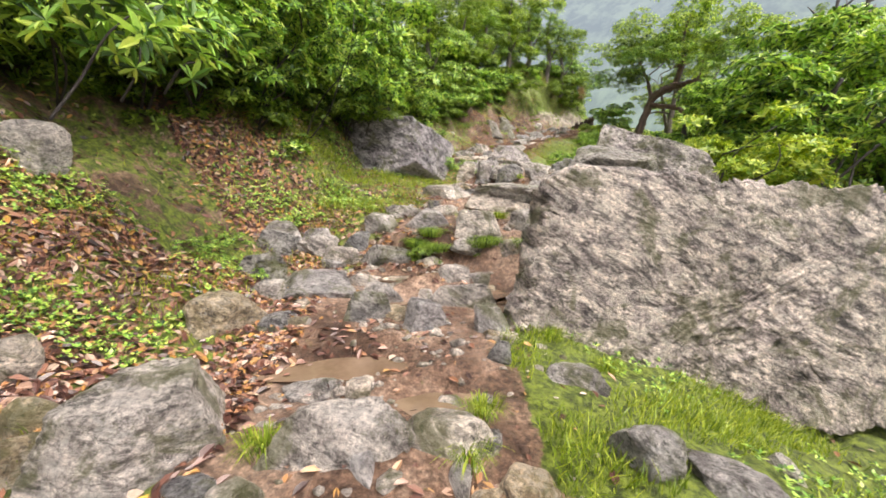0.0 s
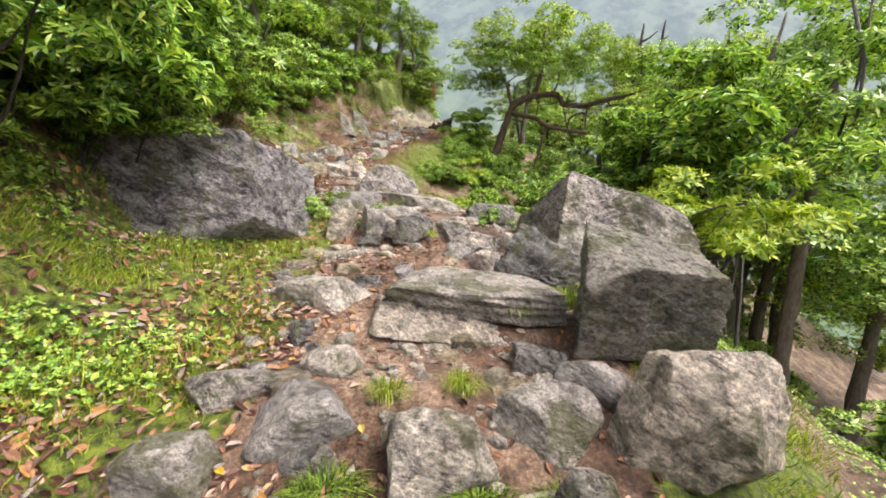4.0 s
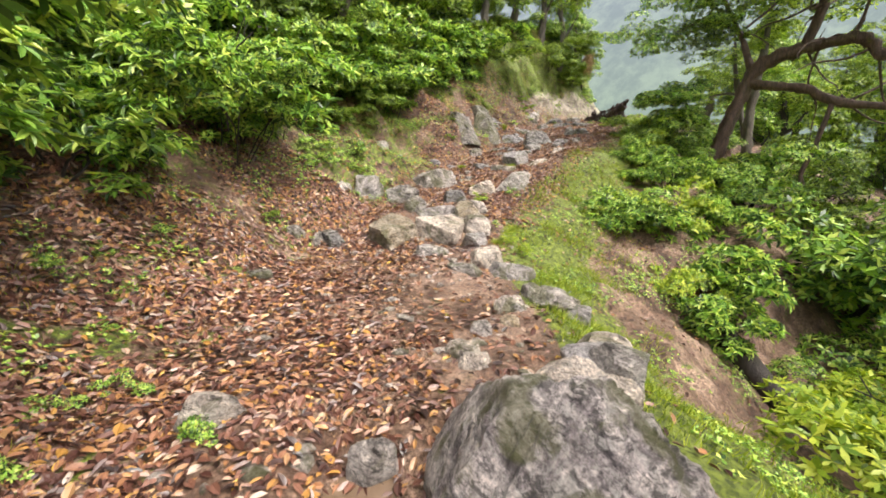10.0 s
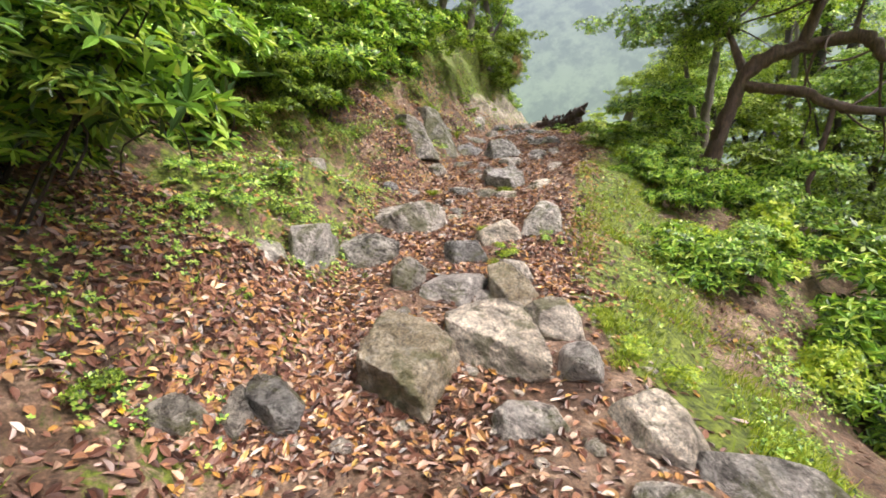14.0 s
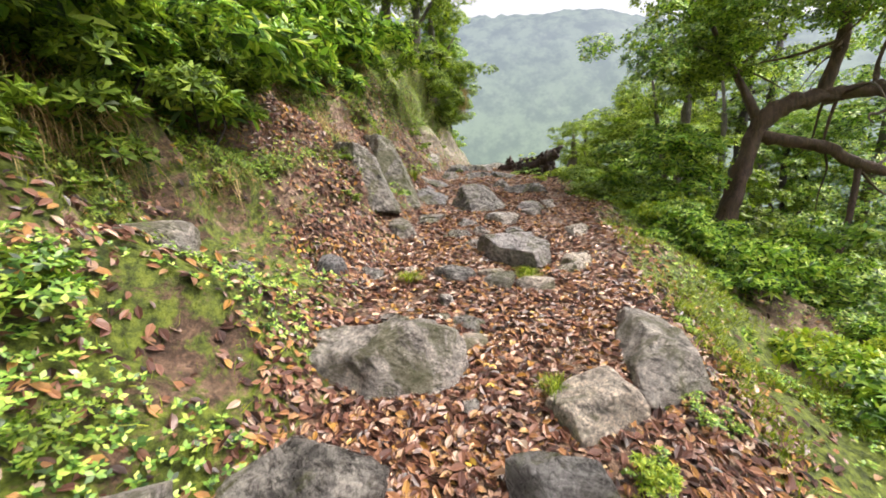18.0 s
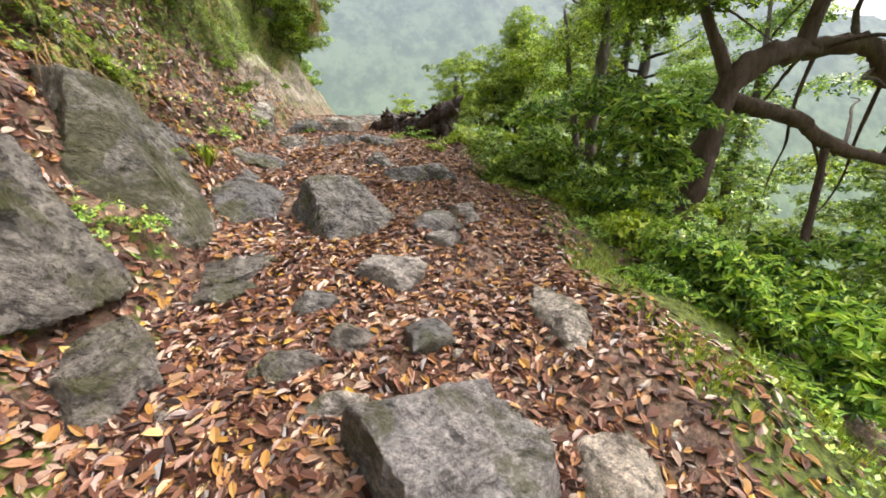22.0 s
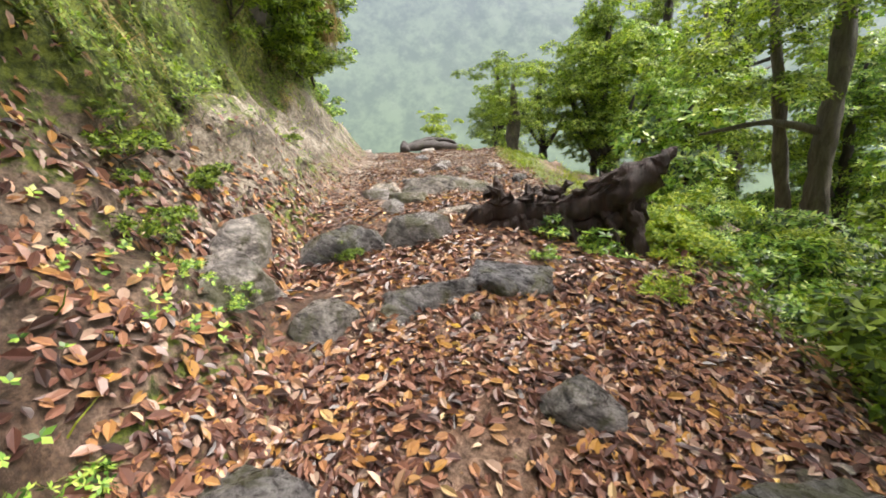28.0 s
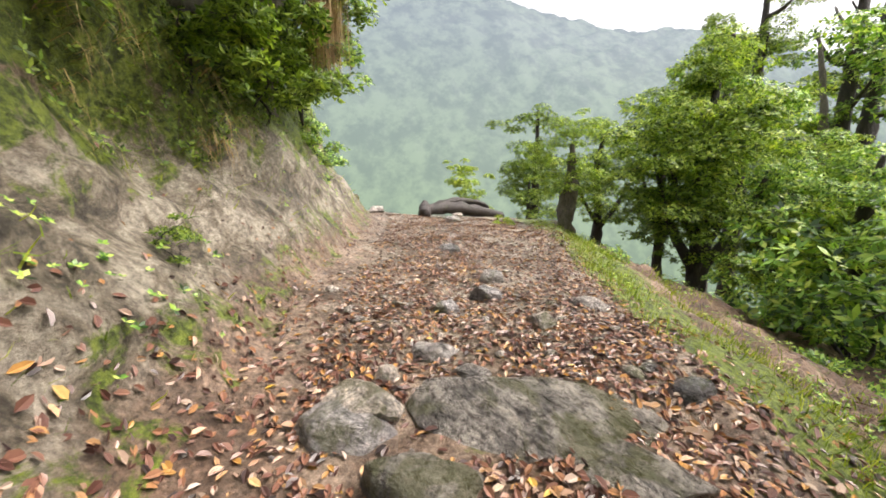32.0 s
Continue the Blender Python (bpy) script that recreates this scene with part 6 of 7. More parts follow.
# ---- the torn stump beside the trail ----
def stump():
    ob = new("tree_stump")
    base = floor_at(8.25, 24.6)
    ob.matrix_world = pose(8.25, 24.6, base)

    def w(*p):
        return [(x - 8.25, y - 24.6, z - base) for x, y, z in p]

    part("trunk", tube_mesh("trunk", w((7.86, 25.32, 5.3), (8.04, 25.1, 5.4), (8.22, 24.75, 5.36), (8.36, 24.4, 5.42), (8.45, 24.15, 5.56), (8.55, 23.9, 5.72)), [0.06, 0.12, 0.1, 0.12, 0.17, 0.13], BARK_TORN, 3, 36, 0.1, 14, 0.8), ob)
    part("root", tube_mesh("root", w((7.95, 25.2, 5.24), (8.1, 24.95, 5.28), (8.28, 24.6, 5.26), (8.42, 24.25, 5.28), (8.52, 23.95, 5.4)), [0.07, 0.12, 0.1, 0.12, 0.09], BARK_TORN, 5, 30, 0.16, 12, 0.8), ob)
    for k, (line, rad) in enumerate((
            (((8.05, 25.1, 5.45), (8.05, 25.12, 5.6), (8.07, 25.15, 5.72)), (0.08, 0.05, 0.012)), (((8.28, 24.6, 5.4), (8.22, 24.45, 5.2), (8.2, 24.3, 4.9)), (0.07, 0.05, 0.03)),
            (((8.47, 24.1, 5.5), (8.42, 24.0, 5.25), (8.36, 23.88, 4.8)), (0.13, 0.085, 0.06)), (((8.1, 24.95, 5.4), (8.06, 24.82, 5.25), (8.02, 24.7, 5.02)), (0.07, 0.045, 0.03)),
            (((8.52, 23.98, 5.7), (8.6, 23.84, 5.82), (8.63, 23.78, 5.9)), (0.1, 0.06, 0.012)), (((8.3, 24.6, 5.46), (8.55, 24.9, 5.45), (8.8, 25.2, 5.36)), (0.07, 0.05, 0.025)),
            (((7.98, 25.2, 5.4), (7.85, 25.25, 5.42), (7.76, 25.32, 5.3)), (0.06, 0.04, 0.012)), (((8.5, 24.05, 5.5), (8.66, 24.1, 5.28), (8.72, 24.1, 4.95)), (0.11, 0.08, 0.05)),
            (((8.44, 24.2, 5.55), (8.4, 24.12, 5.7), (8.42, 24.1, 5.8)), (0.08, 0.05, 0.01)), (((8.4, 24.3, 5.45), (8.28, 24.15, 5.3), (8.24, 24.05, 5.05)), (0.06, 0.04, 0.02)), (((8.15, 24.85, 5.42), (8.2, 24.88, 5.56), (8.18, 24.9, 5.64)), (0.06, 0.04, 0.01)))):
        part("root", tube_mesh("root", w(*line), rad, BARK_TORN, 11 + k, 18, 0.15, 12, 0.6), ob)
    for ob_part in ob.children:
        ob_part.data.set_sharp_from_angle(angle=radians(28))
    rng = np.random.default_rng(9)
    for k in range(34):
        f = k % 17 / 16
        p = np.array((7.98, 25.18, 5.43)) * (1 - f) + np.array((8.5, 24.0, 5.64)) * f + rng.normal(0, 0.055, 3)
        tip = p + (np.array((0.1, -0.2, 0.04)) * rng.choice((-1, 1)) + rng.normal(0, 0.04, 3) if k > 16 else np.array((rng.normal(0, 0.07), rng.normal(-0.02, 0.09), rng.uniform(-0.12, 0.13))))
        shard = tube_mesh("splinter", w(p, (p + tip) / 2 + rng.normal(0, 0.012, 3), tip), [0.04, 0.028, 0.003], BARK_TORN, 40 + k, 5, 0.35, 2)
        shard.shade_flat()
        part("splinter", shard, ob)
    return tagged(ob, "torn dark wet tree stump with ragged roots", "stump")


stump()
bush(8.35, 24.25, 5.12, 0.33, "bright", 0.8, "leafy seedlings under the stump")
bush(8.12, 24.8, 5.18, 0.26, "bright", 0.8, "leafy seedlings under the stump")
bush(8.62, 23.8, 5.15, 0.4, "yellow", 0.8, "yellow-green plants beside the stump")


# ---- fallen leaves, grass, low plants ----
def scatter(rng, n, chance):
    """Places on the ground round the trail, thinned by chance(station, metres right, x, y)."""
    got = []
    while n > 0:
        s = rng.uniform(0.8, len(TRAIL) - 2.3, 40000)
        d = rng.uniform(-5, 5, 40000)
        x, y = station(TRAIL, 0, s), station(TRAIL, 1, s)
        e = 0.05
        tx, ty = station(TRAIL, 0, s + e) - x, station(TRAIL, 1, s + e) - y
        l = np.hypot(tx, ty)
        x, y = x + d * ty / l, y - d * tx / l
        at, side = along(x, y)
        keep = (rng.random(40000) < chance(at, side, x, y)) & (np.abs(side - d) < 0.35)
        got.append(np.stack([x[keep], y[keep]], 1)[:n])
        n -= len(got[-1])
    return np.concatenate(got)


def on_ground(p, lift):
    x, y = p[:, 0], p[:, 1]
    z, e = height(x, y), 0.05
    n = unit(np.stack([(z - height(x + e, y)) / e, (z - height(x, y + e)) / e, np.ones(len(x))], 1))
    p = np.stack([x, y, z], 1)
    return p + crags(x, y, p) + n * np.asarray(lift)[:, None], n


def litter_chance(at, d, x, y):
    patch = 0.5 + 0.5 * soft_noise(x, y, 0.7, 21)
    path = np.interp(at, [0, 3, 5, 7, 8, 10, 11, 14, 15, 16, 17], [0.05, 0.08, 0.12, 0.3, 0.6, 0.7, 0.9, 0.95, 0.9, 0.9, 0.8])
    left = np.interp(at, [0, 3, 3.8, 6, 6.6, 8, 9, 11, 12, 13.9, 14.6, 16], [0.7, 0.8, 0.25, 0.1, 0.7, 1.0, 0.9, 0.9, 1.0, 0.9, 0.3, 0.12])
    fade = np.interp(at, [3, 6, 8, 9.5, 12, 13.3, 14, 14.6, 16], [0.12, 0.2, 0.12, 0.25, 0.25, 0.4, 1.2, 2.4, 3.5])
    path = path * np.where(at < 10, np.clip(0.6 - d * 0.7, 0.15, 1), 1)
    side = -d - station(TRAIL, 3, at)
    c = np.where(side > -0.4, left * np.clip(1.25 - np.clip(side, 0, 9) * fade, 0.05, 1), path)
    c = np.where((side > 0.3) & (at > 9.9) & (at < 11.1), c * 0.3, c)
    off = d - station(TRAIL, 4, at)
    return np.where(off > -0.1, c * np.clip(0.5 - off, 0.06, 1), c) * np.clip(patch * 1.5, 0.15, 1)


def make_litter(n, seed):
    rng = np.random.default_rng(seed)
    p, up = on_ground(scatter(rng, n, litter_chance), rng.uniform(0.002, 0.016, n))
    tilt = unit(up + rng.normal(0, 0.22, (n, 3)))
    ahead = np.cross(tilt, unit(rng.normal(size=(n, 3))))
    size = rng.uniform(0.6, 1.25, n) * np.interp(along(p[:, 0], p[:, 1])[0], [0, 14, 15.2, 18], [1, 1, 0.6, 0.5])
    v, f = leaf_sheets(p, ahead, tilt, 0.076 * size, 0.038 * size * rng.uniform(0.75, 1.2, n), 0.2, 0.1)
    tagged(new("leaf_litter", quads_mesh("leaf_litter", v, f, LITTER)), "wet fallen brown and orange leaves", "fallen leaves", kind="stuff")


make_litter(215000, 71)


def grass_chance(at, d, x, y):
    off = d - station(TRAIL, 4, at)
    patch = np.clip(0.4 + 1.3 * soft_noise(x, y, 0.5, 33), 0, 1)
    right = np.clip(off * 3 + 0.7, 0, 1) * np.clip(2.2 - off, 0, 1) * np.interp(at, [0, 2, 3, 6, 11, 14, 16], [1, 1, 0.5, 0.7, 0.7, 0.4, 0.5])
    right = np.where((at < 3) & (d > 0.75) & (d < 3), 0.9, right)
    left = np.clip((-d - station(TRAIL, 3, at)) * 2 + np.where((at > 3.8) & (at < 6), 0.7, 0), 0, 1) * np.interp(at, [0, 3, 4, 5.9, 6.6, 16], [0.35, 0.4, 0.9, 1.0, 0.08, 0.08])
    return np.maximum(right, left) * patch


def make_grass(n, seed):
    rng = np.random.default_rng(seed)
    p, up = on_ground(scatter(rng, n, grass_chance), np.full(n, -0.005))
    lean = unit(up + rng.normal(0, 0.45, (n, 3)) + np.array([0, 0, 0.4]))
    side = unit(np.cross(lean, rng.normal(size=(n, 3))))
    long = rng.uniform(0.04, 0.12, n)[:, None] * rng.uniform(0.7, 1.3, n)[:, None]
    bend = np.cross(lean, side) * long * 0.35
    w = rng.uniform(0.0022, 0.0045, n)[:, None]
    v = np.stack([p - side * w, p + side * w, p + lean * long * 0.55 + side * w * 0.8, p + lean * long * 0.55 - side * w * 0.8, p + lean * long + bend + side * w * 0.15, p + lean * long + bend - side * w * 0.15], 1)
    i = np.arange(n)[:, None] * 6
    f = np.concatenate([i + np.array([[0, 1, 2, 3]]), i + np.array([[3, 2, 4, 5]])])
    tagged(new("grass", quads_mesh("grass", v.reshape(-1, 3), f, GRASS)), "short wet green grass along the trail's edges", "grass", kind="stuff")


make_grass(95000, 72)


def weed_chance(at, d, x, y):
    side = -d - station(TRAIL, 3, at)
    patch = np.clip(0.05 + 1.8 * soft_noise(x, y, 0.6, 41), 0, 1)
    left = np.clip(side * 1.5, 0, 1) * np.interp(at, [0, 5, 7, 8, 9.6, 10.1, 11, 11.5, 15, 17], [1, 0.9, 0.4, 0.4, 0.7, 2.2, 2.2, 0.35, 0.3, 0.3])
    off = d - station(TRAIL, 4, at)
    return np.maximum(left, np.clip(off * 2, 0, 1) * 0.35) * patch


def make_weeds(n, seed):
    rng = np.random.default_rng(seed)
    p, up = on_ground(scatter(rng, n, weed_chance), rng.uniform(0.01, 0.08, n))
    v, f = whorls(rng, p, unit(up + np.array([0, 0, 0.6]) + rng.normal(0, 0.2, (n, 3))), 5, 0.034, 0.02, 1)
    tagged(new("low_plants", quads_mesh("low_plants", v, f, LEAF_BRIGHT)), "small green weeds and seedlings on the banks", "plants", kind="stuff")


make_weeds(20000, 73)


def bank_chance(at, d, x, y):
    side = -d - station(TRAIL, 3, at)
    above = profile(at, d) - station(TRAIL, 2, at)
    return np.where((at > 10.5) & (above > 1.0 - 0.1 * (at < 13)), np.clip(0.25 + 1.2 * soft_noise(x, y, 0.6, 51), 0, 1), 0) * (side < 3.2)


def make_bank_grass(name, n, seed, mat, label, long_lo, long_hi, patch):
    """Long blades that hang down over the bank."""
    rng = np.random.default_rng(seed)
    where = scatter(rng, n, lambda at, d, x, y: bank_chance(at, d, x, y) * (soft_noise(x, y, 0.45, 61 + seed % 7) > patch))
    p, up = on_ground(where, np.full(n, -0.01))
    out = unit(up * (1, 1, 0) + rng.normal(0, 0.25, (n, 3)))
    long = rng.uniform(long_lo, long_hi, n)[:, None]
    side = unit(np.cross(out, np.array([0, 0, 1.0])))
    w = rng.uniform(0.002, 0.004, n)[:, None]
    m1 = p + (out * 0.5 + np.array([0, 0, 0.25])) * long
    m2 = p + (out * 0.85 - np.array([0, 0, 0.15])) * long
    tip = p + (out * 0.95 - np.array([0, 0, 0.65])) * long
    v = np.stack([p - side * w, p + side * w, m1 + side * w, m1 - side * w, m2 + side * w * 0.8, m2 - side * w * 0.8, tip + side * w * 0.2, tip - side * w * 0.2], 1)
    i = np.arange(n)[:, None] * 8
    f = np.concatenate([i + np.array([[0, 1, 2, 3]]), i + np.array([[3, 2, 4, 5]]), i + np.array([[5, 4, 6, 7]])])
    tagged(new(name, quads_mesh(name, v.reshape(-1, 3), f, mat)), label, "grass", kind="stuff")


make_bank_grass("bank_grass", 34000, 74, BANK_GRASS, "long green grass hanging over the cut bank", 0.05, 0.17, -0.5)
make_bank_grass("dry_grass", 2400, 75, DRY_GRASS, "dry straw-coloured grass hanging over the cut bank", 0.12, 0.35, 0.35)


def make_ferns(n, seed):
    rng = np.random.default_rng(seed)
    p, up = on_ground(scatter(rng, n, bank_chance), rng.uniform(0.01, 0.09, n))
    v, f = whorls(rng, p, unit(up + np.array([0, 0, 0.5]) + rng.normal(0, 0.3, (n, 3))), 5, 0.05, 0.022, 1)
    tagged(new("bank_plants", quads_mesh("bank_plants", v, f, LEAF_DARK)), "leafy green plants covering the upper bank", "plants", kind="stuff")


make_ferns(18000, 76)


# ---- chips of stone ----
def chip_chance(at, d, x, y):
    on = (d < station(TRAIL, 4, at)) & (-d < station(TRAIL, 3, at))
    return on * np.interp(at, [0, 3, 6, 7, 9, 11, 14, 15, 17], [0.7, 1, 1, 0.6, 0.5, 0.35, 0.25, 0.7, 0.4]) * np.clip(0.5 + soft_noise(x, y, 0.8, 91), 0, 1)


def make_chips(n, seed):
    rng = np.random.default_rng(seed)
    u, faces = ball(1)
    p, up = on_ground(scatter(rng, n, chip_chance), np.full(n, 0.0))
    size = rng.uniform(0.012, 0.035, n) * rng.choice([1, 1, 1, 1.6, 2.4], n)
    v = u[None] * (1 + 0.28 * rng.normal(size=(n, len(u), 1))).clip(0.6, 1.4) * (size[:, None] * rng.uniform([0.8, 0.6, 0.3], [1.3, 1.0, 0.6], (n, 3)))[:, None]
    a = rng.uniform(0, 6.3, n)
    c, s = np.cos(a)[:, None], np.sin(a)[:, None]
    v = np.stack([v[..., 0] * c - v[..., 1] * s, v[..., 0] * s + v[..., 1] * c, v[..., 2]], 2) + p[:, None]
    f = (faces[None] + np.arange(n)[:, None, None] * len(u)).reshape(-1, 3)
    tagged(new("stone_chips", quads_mesh("stone_chips", v, f, ROCK, True)), "small broken stone chips strewn on the trail", "gravel", kind="stuff")


make_chips(1800, 77)


# ---- single tufts ----
def tuft(name, x, y, n, long, spread, mat, label, seed, lift=0.0):
    """Blades that rise from one root and bend outwards."""
    rng = np.random.default_rng(seed)
    turn, lean = rng.uniform(0, 6.3, n), rng.uniform(0.15, 1.0, n)[:, None]
    out = np.stack([np.cos(turn), np.sin(turn), np.zeros(n)], 1)
    p = out * rng.uniform(0, spread, n)[:, None]
    size = long * rng.uniform(0.6, 1.15, n)[:, None]
    side = np.cross(out, (0, 0, 1.0))
    w = long * 0.018
    m1 = p + (out * lean * 0.4 + np.array([0, 0, 0.6])) * size
    tip = p + (out * lean * 1.0 + (1 - lean) * np.array([0, 0, 0.5]) + np.array([0, 0, 0.3])) * size
    v = np.stack([p - side * w, p + side * w, m1 + side * w, m1 - side * w, tip + side * w * 0.2, tip - side * w * 0.2], 1)
    i = np.arange(n)[:, None] * 6
    f = np.concatenate([i + np.array([[0, 1, 2, 3]]), i + np.array([[3, 2, 4, 5]])])
    ob = new(name, quads_mesh(name, v.reshape(-1, 3), f, mat))
    ob.matrix_world = pose(x, y, floor_at(x, y) - 0.01 + lift)
    return tagged(ob, label, "plant", "tufts")


tuft("fern", 4.22, 23.42, 90, 0.3, 0.05, GRASS, "green fern-like tuft growing from wet rock", 81)
for k, (x, y) in enumerate(((-0.12, 4.85), (-0.02, 4.95), (-0.2, 4.9), (0.05, 4.8), (0.55, 4.7), (0.65, 4.72), (1.05, 4.6))):
    tuft("grass_tuft", x, y - 0.08, 700, 0.15, 0.15, LEAF_DARK, "dense dark green tuft between the step stones", 82 + k, -0.03)
for k, (x, y) in enumerate(((1.75, 6.2), (2.0, 6.1), (2.2, 6.0), (1.6, 6.0), (2.3, 6.5), (1.5, 6.35), (2.55, 6.15), (2.7, 6.4))):
    tuft("grass_tuft", x, y, 110, 0.26, 0.1, GRASS, "long thin grass beside a dark stone", 92 + k)
for k, (x, y) in enumerate(((2.42, 19.9), (3.52, 19.38), (3.6, 19.5), (2.75, 15.9), (2.85, 16.1), (2.3, 17.2), (2.45, 15.4), (0.85, 5.3), (0.4, 5.4), (0.35, 2.1), (0.25, 1.75), (-0.75, 1.75), (1.0, 3.1), (1.4, 2.9), (2.5, 18.0))):
    tuft("grass_tuft", x, y, 200, 0.13, 0.12, GRASS, "low bright green tuft between the stones", 102 + k)


def hanging_tuft(x, y, z, n, long, label, seed):
    """A thick beard of dry grass that hangs from the bank."""
    rng = np.random.default_rng(seed)
    turn = rng.uniform(-2.4, 0.6, n)
    out = np.stack([np.cos(turn), np.sin(turn), np.zeros(n)], 1)
    p = rng.normal(0, 0.1, (n, 3)) * (1, 1, 1.7)
    size = long * rng.uniform(0.6, 1.1, n)[:, None]
    side = np.cross(out, (0, 0, 1.0)) * 0.004
    m1, tip = p + (out * 0.3 + np.array([0, 0, 0.1])) * size, p + (out * 0.42 - np.array([0, 0, 0.9])) * size
    v = np.stack([p - side, p + side, m1 + side, m1 - side, tip + side * 0.3, tip - side * 0.3], 1)
    i = np.arange(n)[:, None] * 6
    f = np.concatenate([i + np.array([[0, 1, 2, 3]]), i + np.array([[3, 2, 4, 5]])])
    ob = new("hanging_grass", quads_mesh("hanging_grass", v.reshape(-1, 3), f, DRY_GRASS))
    ob.matrix_world = pose(x, y, z)
    return tagged(ob, label, "grass", "tufts")


hanging_tuft(9.8, 30.45, 8.75, 650, 0.58, "thick beard of dry tan grass hanging from the bank", 5)


# ---- puddles ----
def puddle_material():
    m, nt, b = material("muddy_water")
    nt.links.new(ramp(nt, noise_tex(nt, 3, 5, 0.6, spot(nt)), [(0.4, (0.13, 0.086, 0.056)), (0.6, (0.21, 0.145, 0.1))]), b.inputs["Base Color"])
    b.inputs["Roughness"].default_value = 0.06
    return m


WATER = puddle_material()


def puddle(x, y, rx, ry, yaw, lift, seed):
    n = 48
    a = np.linspace(0, 2 * math.pi, n, endpoint=False)
    r = 1 + 0.18 * np.sin(2 * a + seed) + 0.12 * np.sin(3 * a + 2 * seed) + 0.06 * np.sin(7 * a + seed)
    me = bpy.data.meshes.new("puddle")
    top = [(rx * r[k] * math.cos(a[k]), ry * r[k] * math.sin(a[k]), 0) for k in range(n)]
    low = [(px * 0.9, py * 0.9, -0.03) for px, py, _ in top]
    me.from_pydata(top + low, [], [tuple(range(n)), tuple(range(n, 2 * n))[::-1]] + [(k, n + k, n + (k + 1) % n, (k + 1) % n) for k in range(n)])
    me.materials.append(WATER)
    me.update()
    ob = new("puddle", me)
    ob.matrix_world = pose(x, y, floor_at(x, y) + lift, 0, 0, yaw)
    return tagged(ob, "shallow muddy brown puddle on the trail", "puddle", "puddles")


for k, (px, py, rx, ry, turn) in enumerate(POOLS):
    puddle(px, py, rx * 1.3, ry * 1.3, turn, 0.026, k + 1)


# ---- dark fallen logs where the trail tops out, and pale stones ----
def log(points, radii, label, mat, seed, name="log"):
    base = points[0]
    ob = new(name, tube_mesh(name, [tuple(np.subtract(p, base)) for p in points], radii, mat, seed, 12, 0.12, 6))
    ob.matrix_world = pose(*base)
    return tagged(ob, label, "log", "logs")


log([(14.2, 33.2, 6.2), (15.0, 33.2, 6.28), (16.0, 33.15, 6.22), (17.3, 33.1, 6.05)], [0.13, 0.17, 0.18, 0.14], "thick dark wet log lying across the trail's end", BARK_DARK, 5)
log([(14.5, 33.3, 6.28), (15.4, 33.35, 6.46), (16.4, 33.3, 6.44), (17.0, 33.4, 6.3)], [0.08, 0.1, 0.09, 0.06], "dark log leaning on another log", BARK_DARK, 6)
log([(14.0, 33.0, 6.1), (14.3, 33.3, 6.3), (14.4, 33.4, 6.42)], [0.16, 0.14, 0.06], "short dark log end", BARK_DARK, 7)
rock(14.9, 32.75, 6.08, 0.34, 0.25, 0.2, -40, ROCK, "pale flat stone before the logs", level=4)
for k, (x, y) in enumerate(((12.2, 33.6), (12.8, 34.2), (13.3, 34.6), (13.9, 34.9), (12.5, 34.0))):
    rock(x, y, floor_at(x, y) + 0.04, 0.5, 0.35, 0.22, k * 40, ROCK, "pale stone at the end of the trail", level=4)
log([(-3.6, 4.2, 1.45), (-3.3, 4.15, 1.2), (-3.0, 4.12, 0.98), (-2.85, 4.1, 0.9)], [0.04, 0.055, 0.06, 0.05], "short dark dead branch on the leafy bank", BARK_GREY, 8, "branch")
log([(5.6, 15.3, floor_at(5.6, 15.3) + 0.1), (5.9, 15.0, floor_at(5.9, 15.0) + 0.14), (6.3, 14.5, floor_at(6.3, 14.5) + 0.12), (6.7, 13.9, floor_at(6.7, 13.9) + 0.08)], [0.1, 0.17, 0.17, 0.13], "dark rotting log in the gully", BARK_DARK, 9)


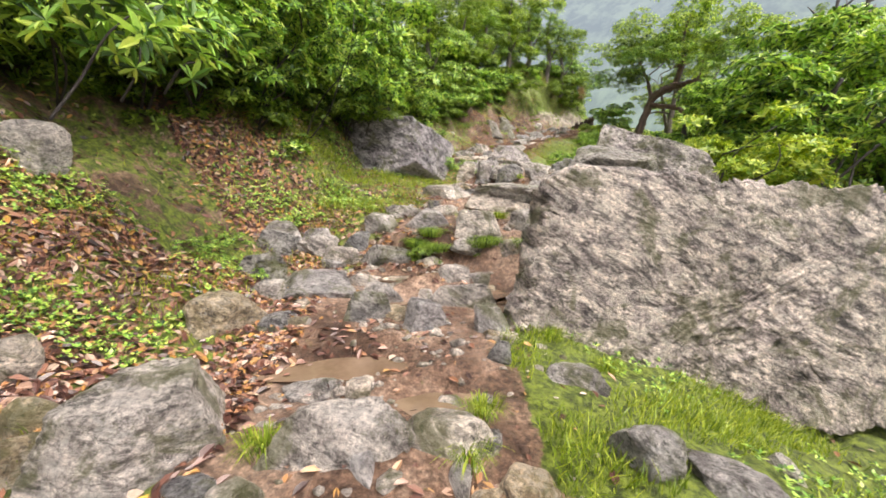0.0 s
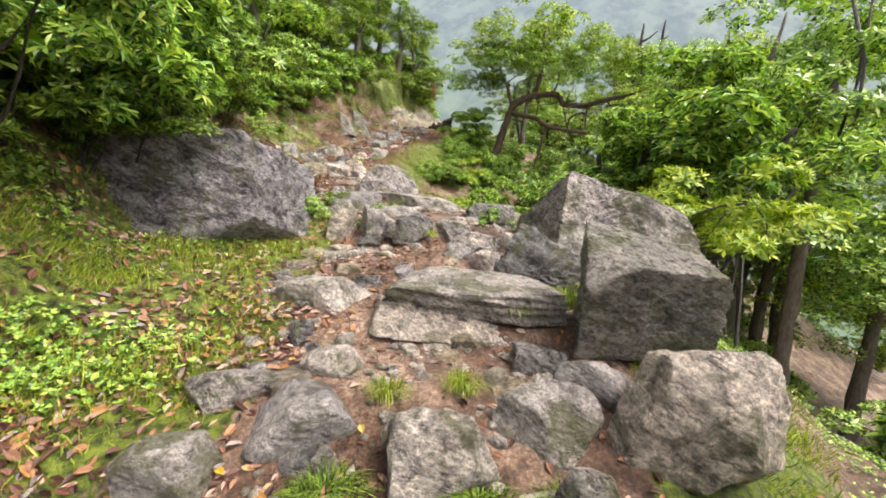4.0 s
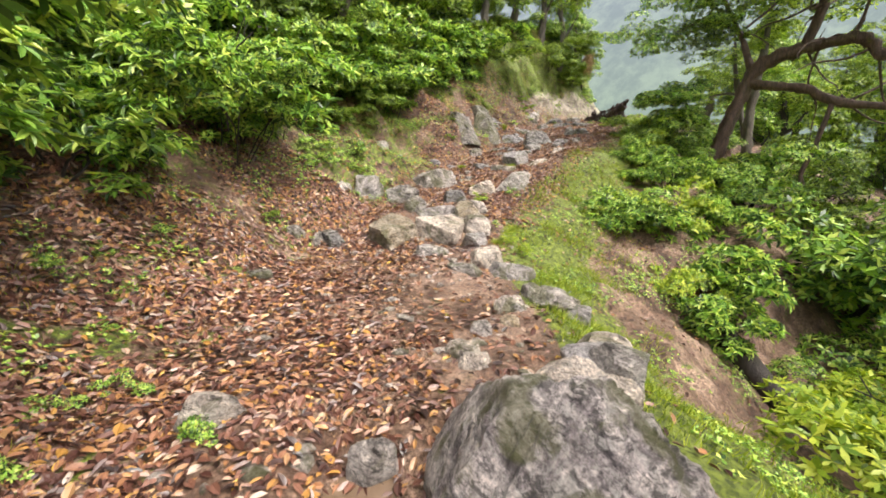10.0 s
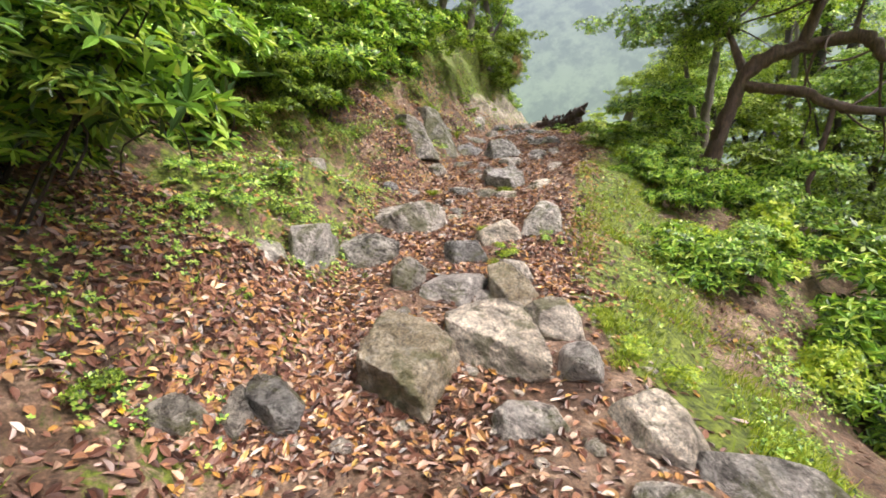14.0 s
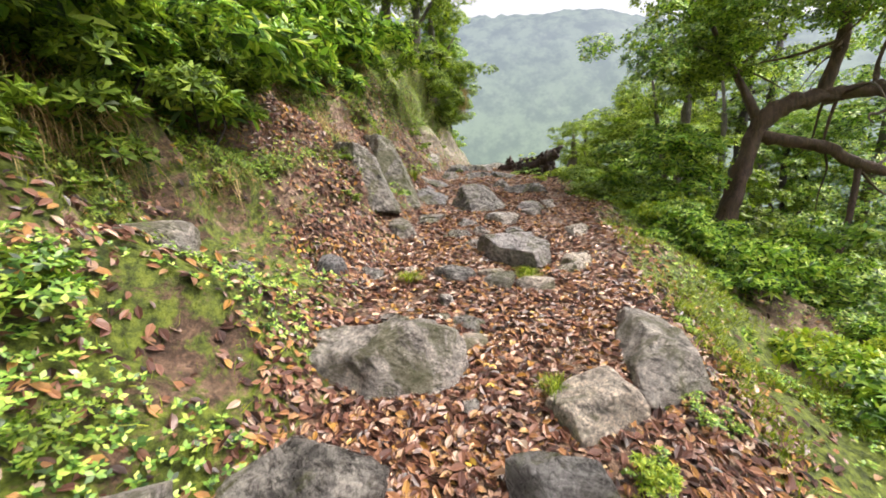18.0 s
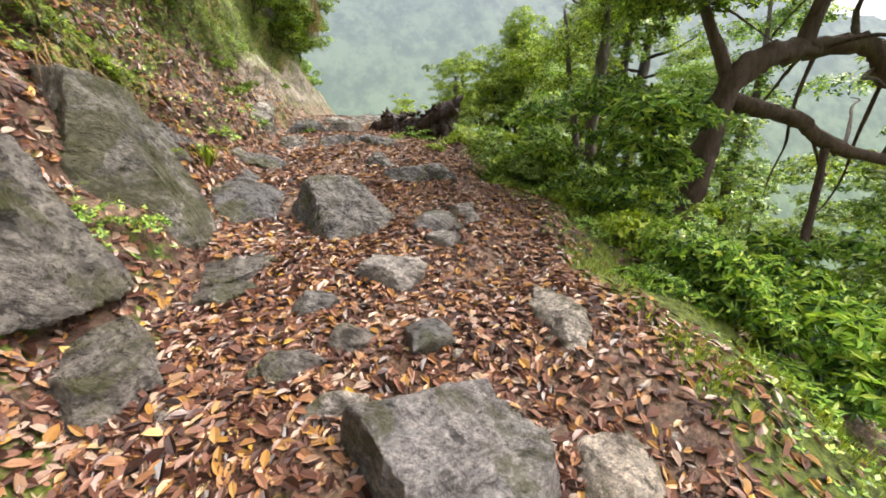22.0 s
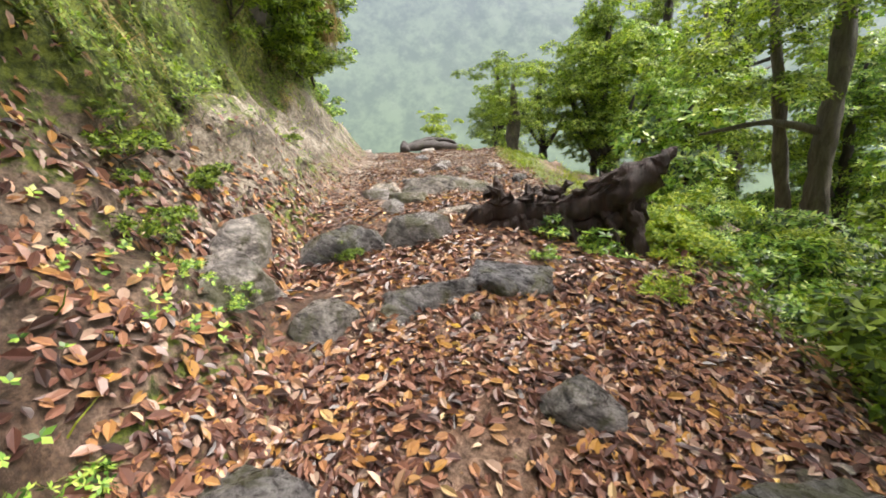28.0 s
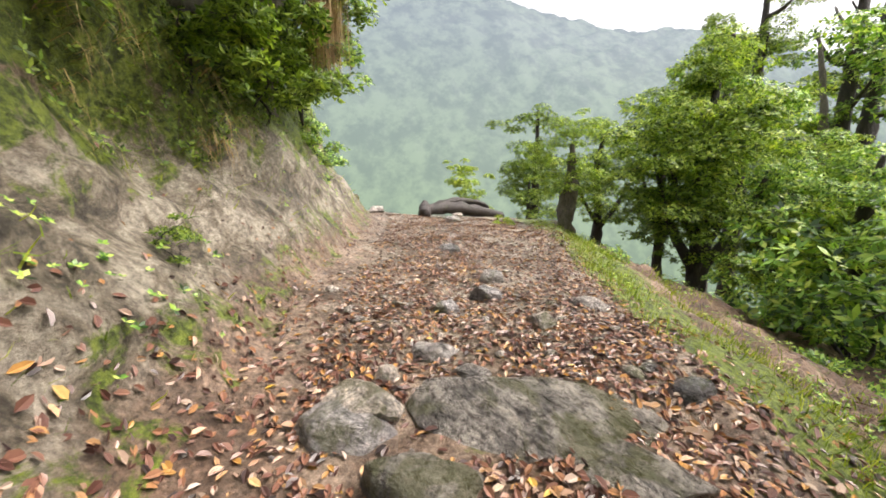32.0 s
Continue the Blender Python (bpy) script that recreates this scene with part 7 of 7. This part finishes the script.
# ---- small plants at the feet of stones and on the bank ----
for row in (
        (-0.10, 4.61, 0.64, 0.2, "far"), (0.51, 4.57, 0.76, 0.12, "far"), (0.95, 4.55, 0.83, 0.08, "fine"), (-1.35, 3.85, 0.37, 0.1, "bright"), (-1.70, 3.74, 0.47, 0.1, "bright"),
        (-1.61, 5.39, 0.99, 0.12, "fine"), (-1.85, 5.14, 0.89, 0.12, "fine"), (-2.22, 3.87, 0.70, 0.15, "fine"), (-2.27, 4.41, 0.78, 0.15, "fine"), (-2.25, 5.98, 1.93, 0.35, "lush"),
        (-0.94, 4.47, 0.41, 0.06, "fine"), (-2.46, 3.95, 0.77, 0.12, "fine"), (-2.10, 3.91, 0.63, 0.1, "fine"), (-2.28, 5.09, 1.07, 0.1, "fine"), (-1.43, 5.84, 1.17, 0.1, "fine"),
        (0.26, 8.99, 1.91, 0.2, "fine"), (0.23, 8.65, 1.86, 0.2, "fine"), (0.67, 9.59, 1.99, 0.15, "far"), (1.57, 9.43, 1.94, 0.12, "bright"), (2.50, 8.19, 1.85, 0.18, "bright"),
        (2.85, 8.06, 1.81, 0.15, "fine"), (1.57, 7.83, 1.67, 0.08, "yellow"), (0.76, 8.27, 1.73, 0.1, "fine"), (1.29, 9.35, 1.90, 0.12, "bright"), (0.31, 8.66, 1.83, 0.16, "fine"),
        (0.51, 9.36, 1.96, 0.14, "fine"), (2.50, 8.31, 1.85, 0.15, "fine"), (2.48, 17.36, 2.92, 0.12, "fine"), (4.09, 18.02, 3.19, 0.15, "fine"), (2.62, 15.48, 2.44, 0.15, "yellow"),
        (2.81, 15.21, 2.33, 0.15, "yellow"), (0.09, 11.46, 2.09, 0.12, "fine"), (-0.68, 11.91, 2.18, 0.12, "fine"), (-1.13, 12.48, 2.30, 0.1, "fine"), (-0.54, 11.13, 2.18, 0.12, "fine"),
        (-0.81, 11.54, 2.23, 0.1, "fine"), (-1.49, 14.00, 2.82, 0.1, "fine"), (-1.74, 12.94, 2.67, 0.12, "fine"), (-0.90, 15.58, 2.76, 0.15, "far"), (-1.99, 14.34, 3.32, 0.2, "far"),
        (2.49, 17.34, 2.93, 0.14, "yellow"), (-0.69, 17.89, 3.92, 0.3, "fine"), (-0.46, 17.72, 3.68, 0.3, "fine"), (-0.09, 18.43, 3.78, 0.25, "fine"), (-0.78, 17.14, 3.62, 0.2, "fine"),
        (-0.52, 16.88, 3.31, 0.12, "fine"), (0.81, 17.51, 2.70, 0.06, "fine"), (3.08, 17.57, 3.07, 0.12, "fine"), (3.15, 17.36, 2.99, 0.1, "fine"), (-0.63, 17.16, 3.52, 0.2, "fine"),
        (0.03, 18.06, 3.45, 0.2, "far"), (-0.31, 16.48, 2.94, 0.1, "far"), (2.57, 16.06, 2.58, 0.08, "fine"), (3.05, 22.08, 4.50, 0.2, "fine"), (2.23, 21.22, 4.36, 0.15, "far"),
        (8.24, 23.01, 4.71, 0.2, "fine"), (4.68, 24.19, 5.09, 0.18, "fine"), (3.79, 23.05, 4.86, 0.15, "far"), (2.36, 21.81, 4.82, 0.2, "far"), (8.40, 24.47, 5.23, 0.15, "bright"),
        (7.63, 24.39, 5.17, 0.1, "fine"), (6.66, 25.63, 5.22, 0.12, "far"), (7.77, 23.60, 5.02, 0.2, "yellow"), (8.77, 23.93, 5.07, 0.2, "yellow"), (5.35, 25.30, 5.70, 0.2, "far"),
        (5.39, 25.16, 5.49, 0.12, "fine"), (5.88, 26.13, 5.91, 0.2, "far"), (5.41, 25.86, 6.12, 0.2, "far"), (5.59, 25.14, 5.31, 0.1, "fine"), (8.06, 24.22, 5.19, 0.12, "bright"),
        (7.67, 28.13, 6.28, 0.15, "far")):
    bush(*row, 0.9, "small leafy green plant rooted beside stones")


# ---- slabs bedded between the larger stones ----
rng = np.random.default_rng(44)
for k in range(160):
    s = rng.uniform(1.05, 6.6) if k < 95 else rng.uniform(9.3, 11.5) if k < 110 else rng.uniform(4, 6.4)
    d = rng.uniform(-0.95 * float(station(TRAIL, 3, s)), 0.85 * min(float(station(TRAIL, 4, s)), 1.3 if k < 110 else 2.2))
    x, y = beside(s, d)
    w = rng.uniform(0.2, 0.5)
    h = 0.2
    rock(x, y, floor_at(x, y) + 0.025 + rng.uniform(0, 0.02) - h / 2 + 0.012, w, w * rng.uniform(0.6, 0.95), h, rng.uniform(0, 180), (ROCK, ROCK_WET, ROCK_TAN, ROCK)[k % 4], "flat worn slab bedded in the trail", rng.uniform(-5, 5), rng.uniform(-5, 5), 0.9, 4 if w > 0.35 else 3)
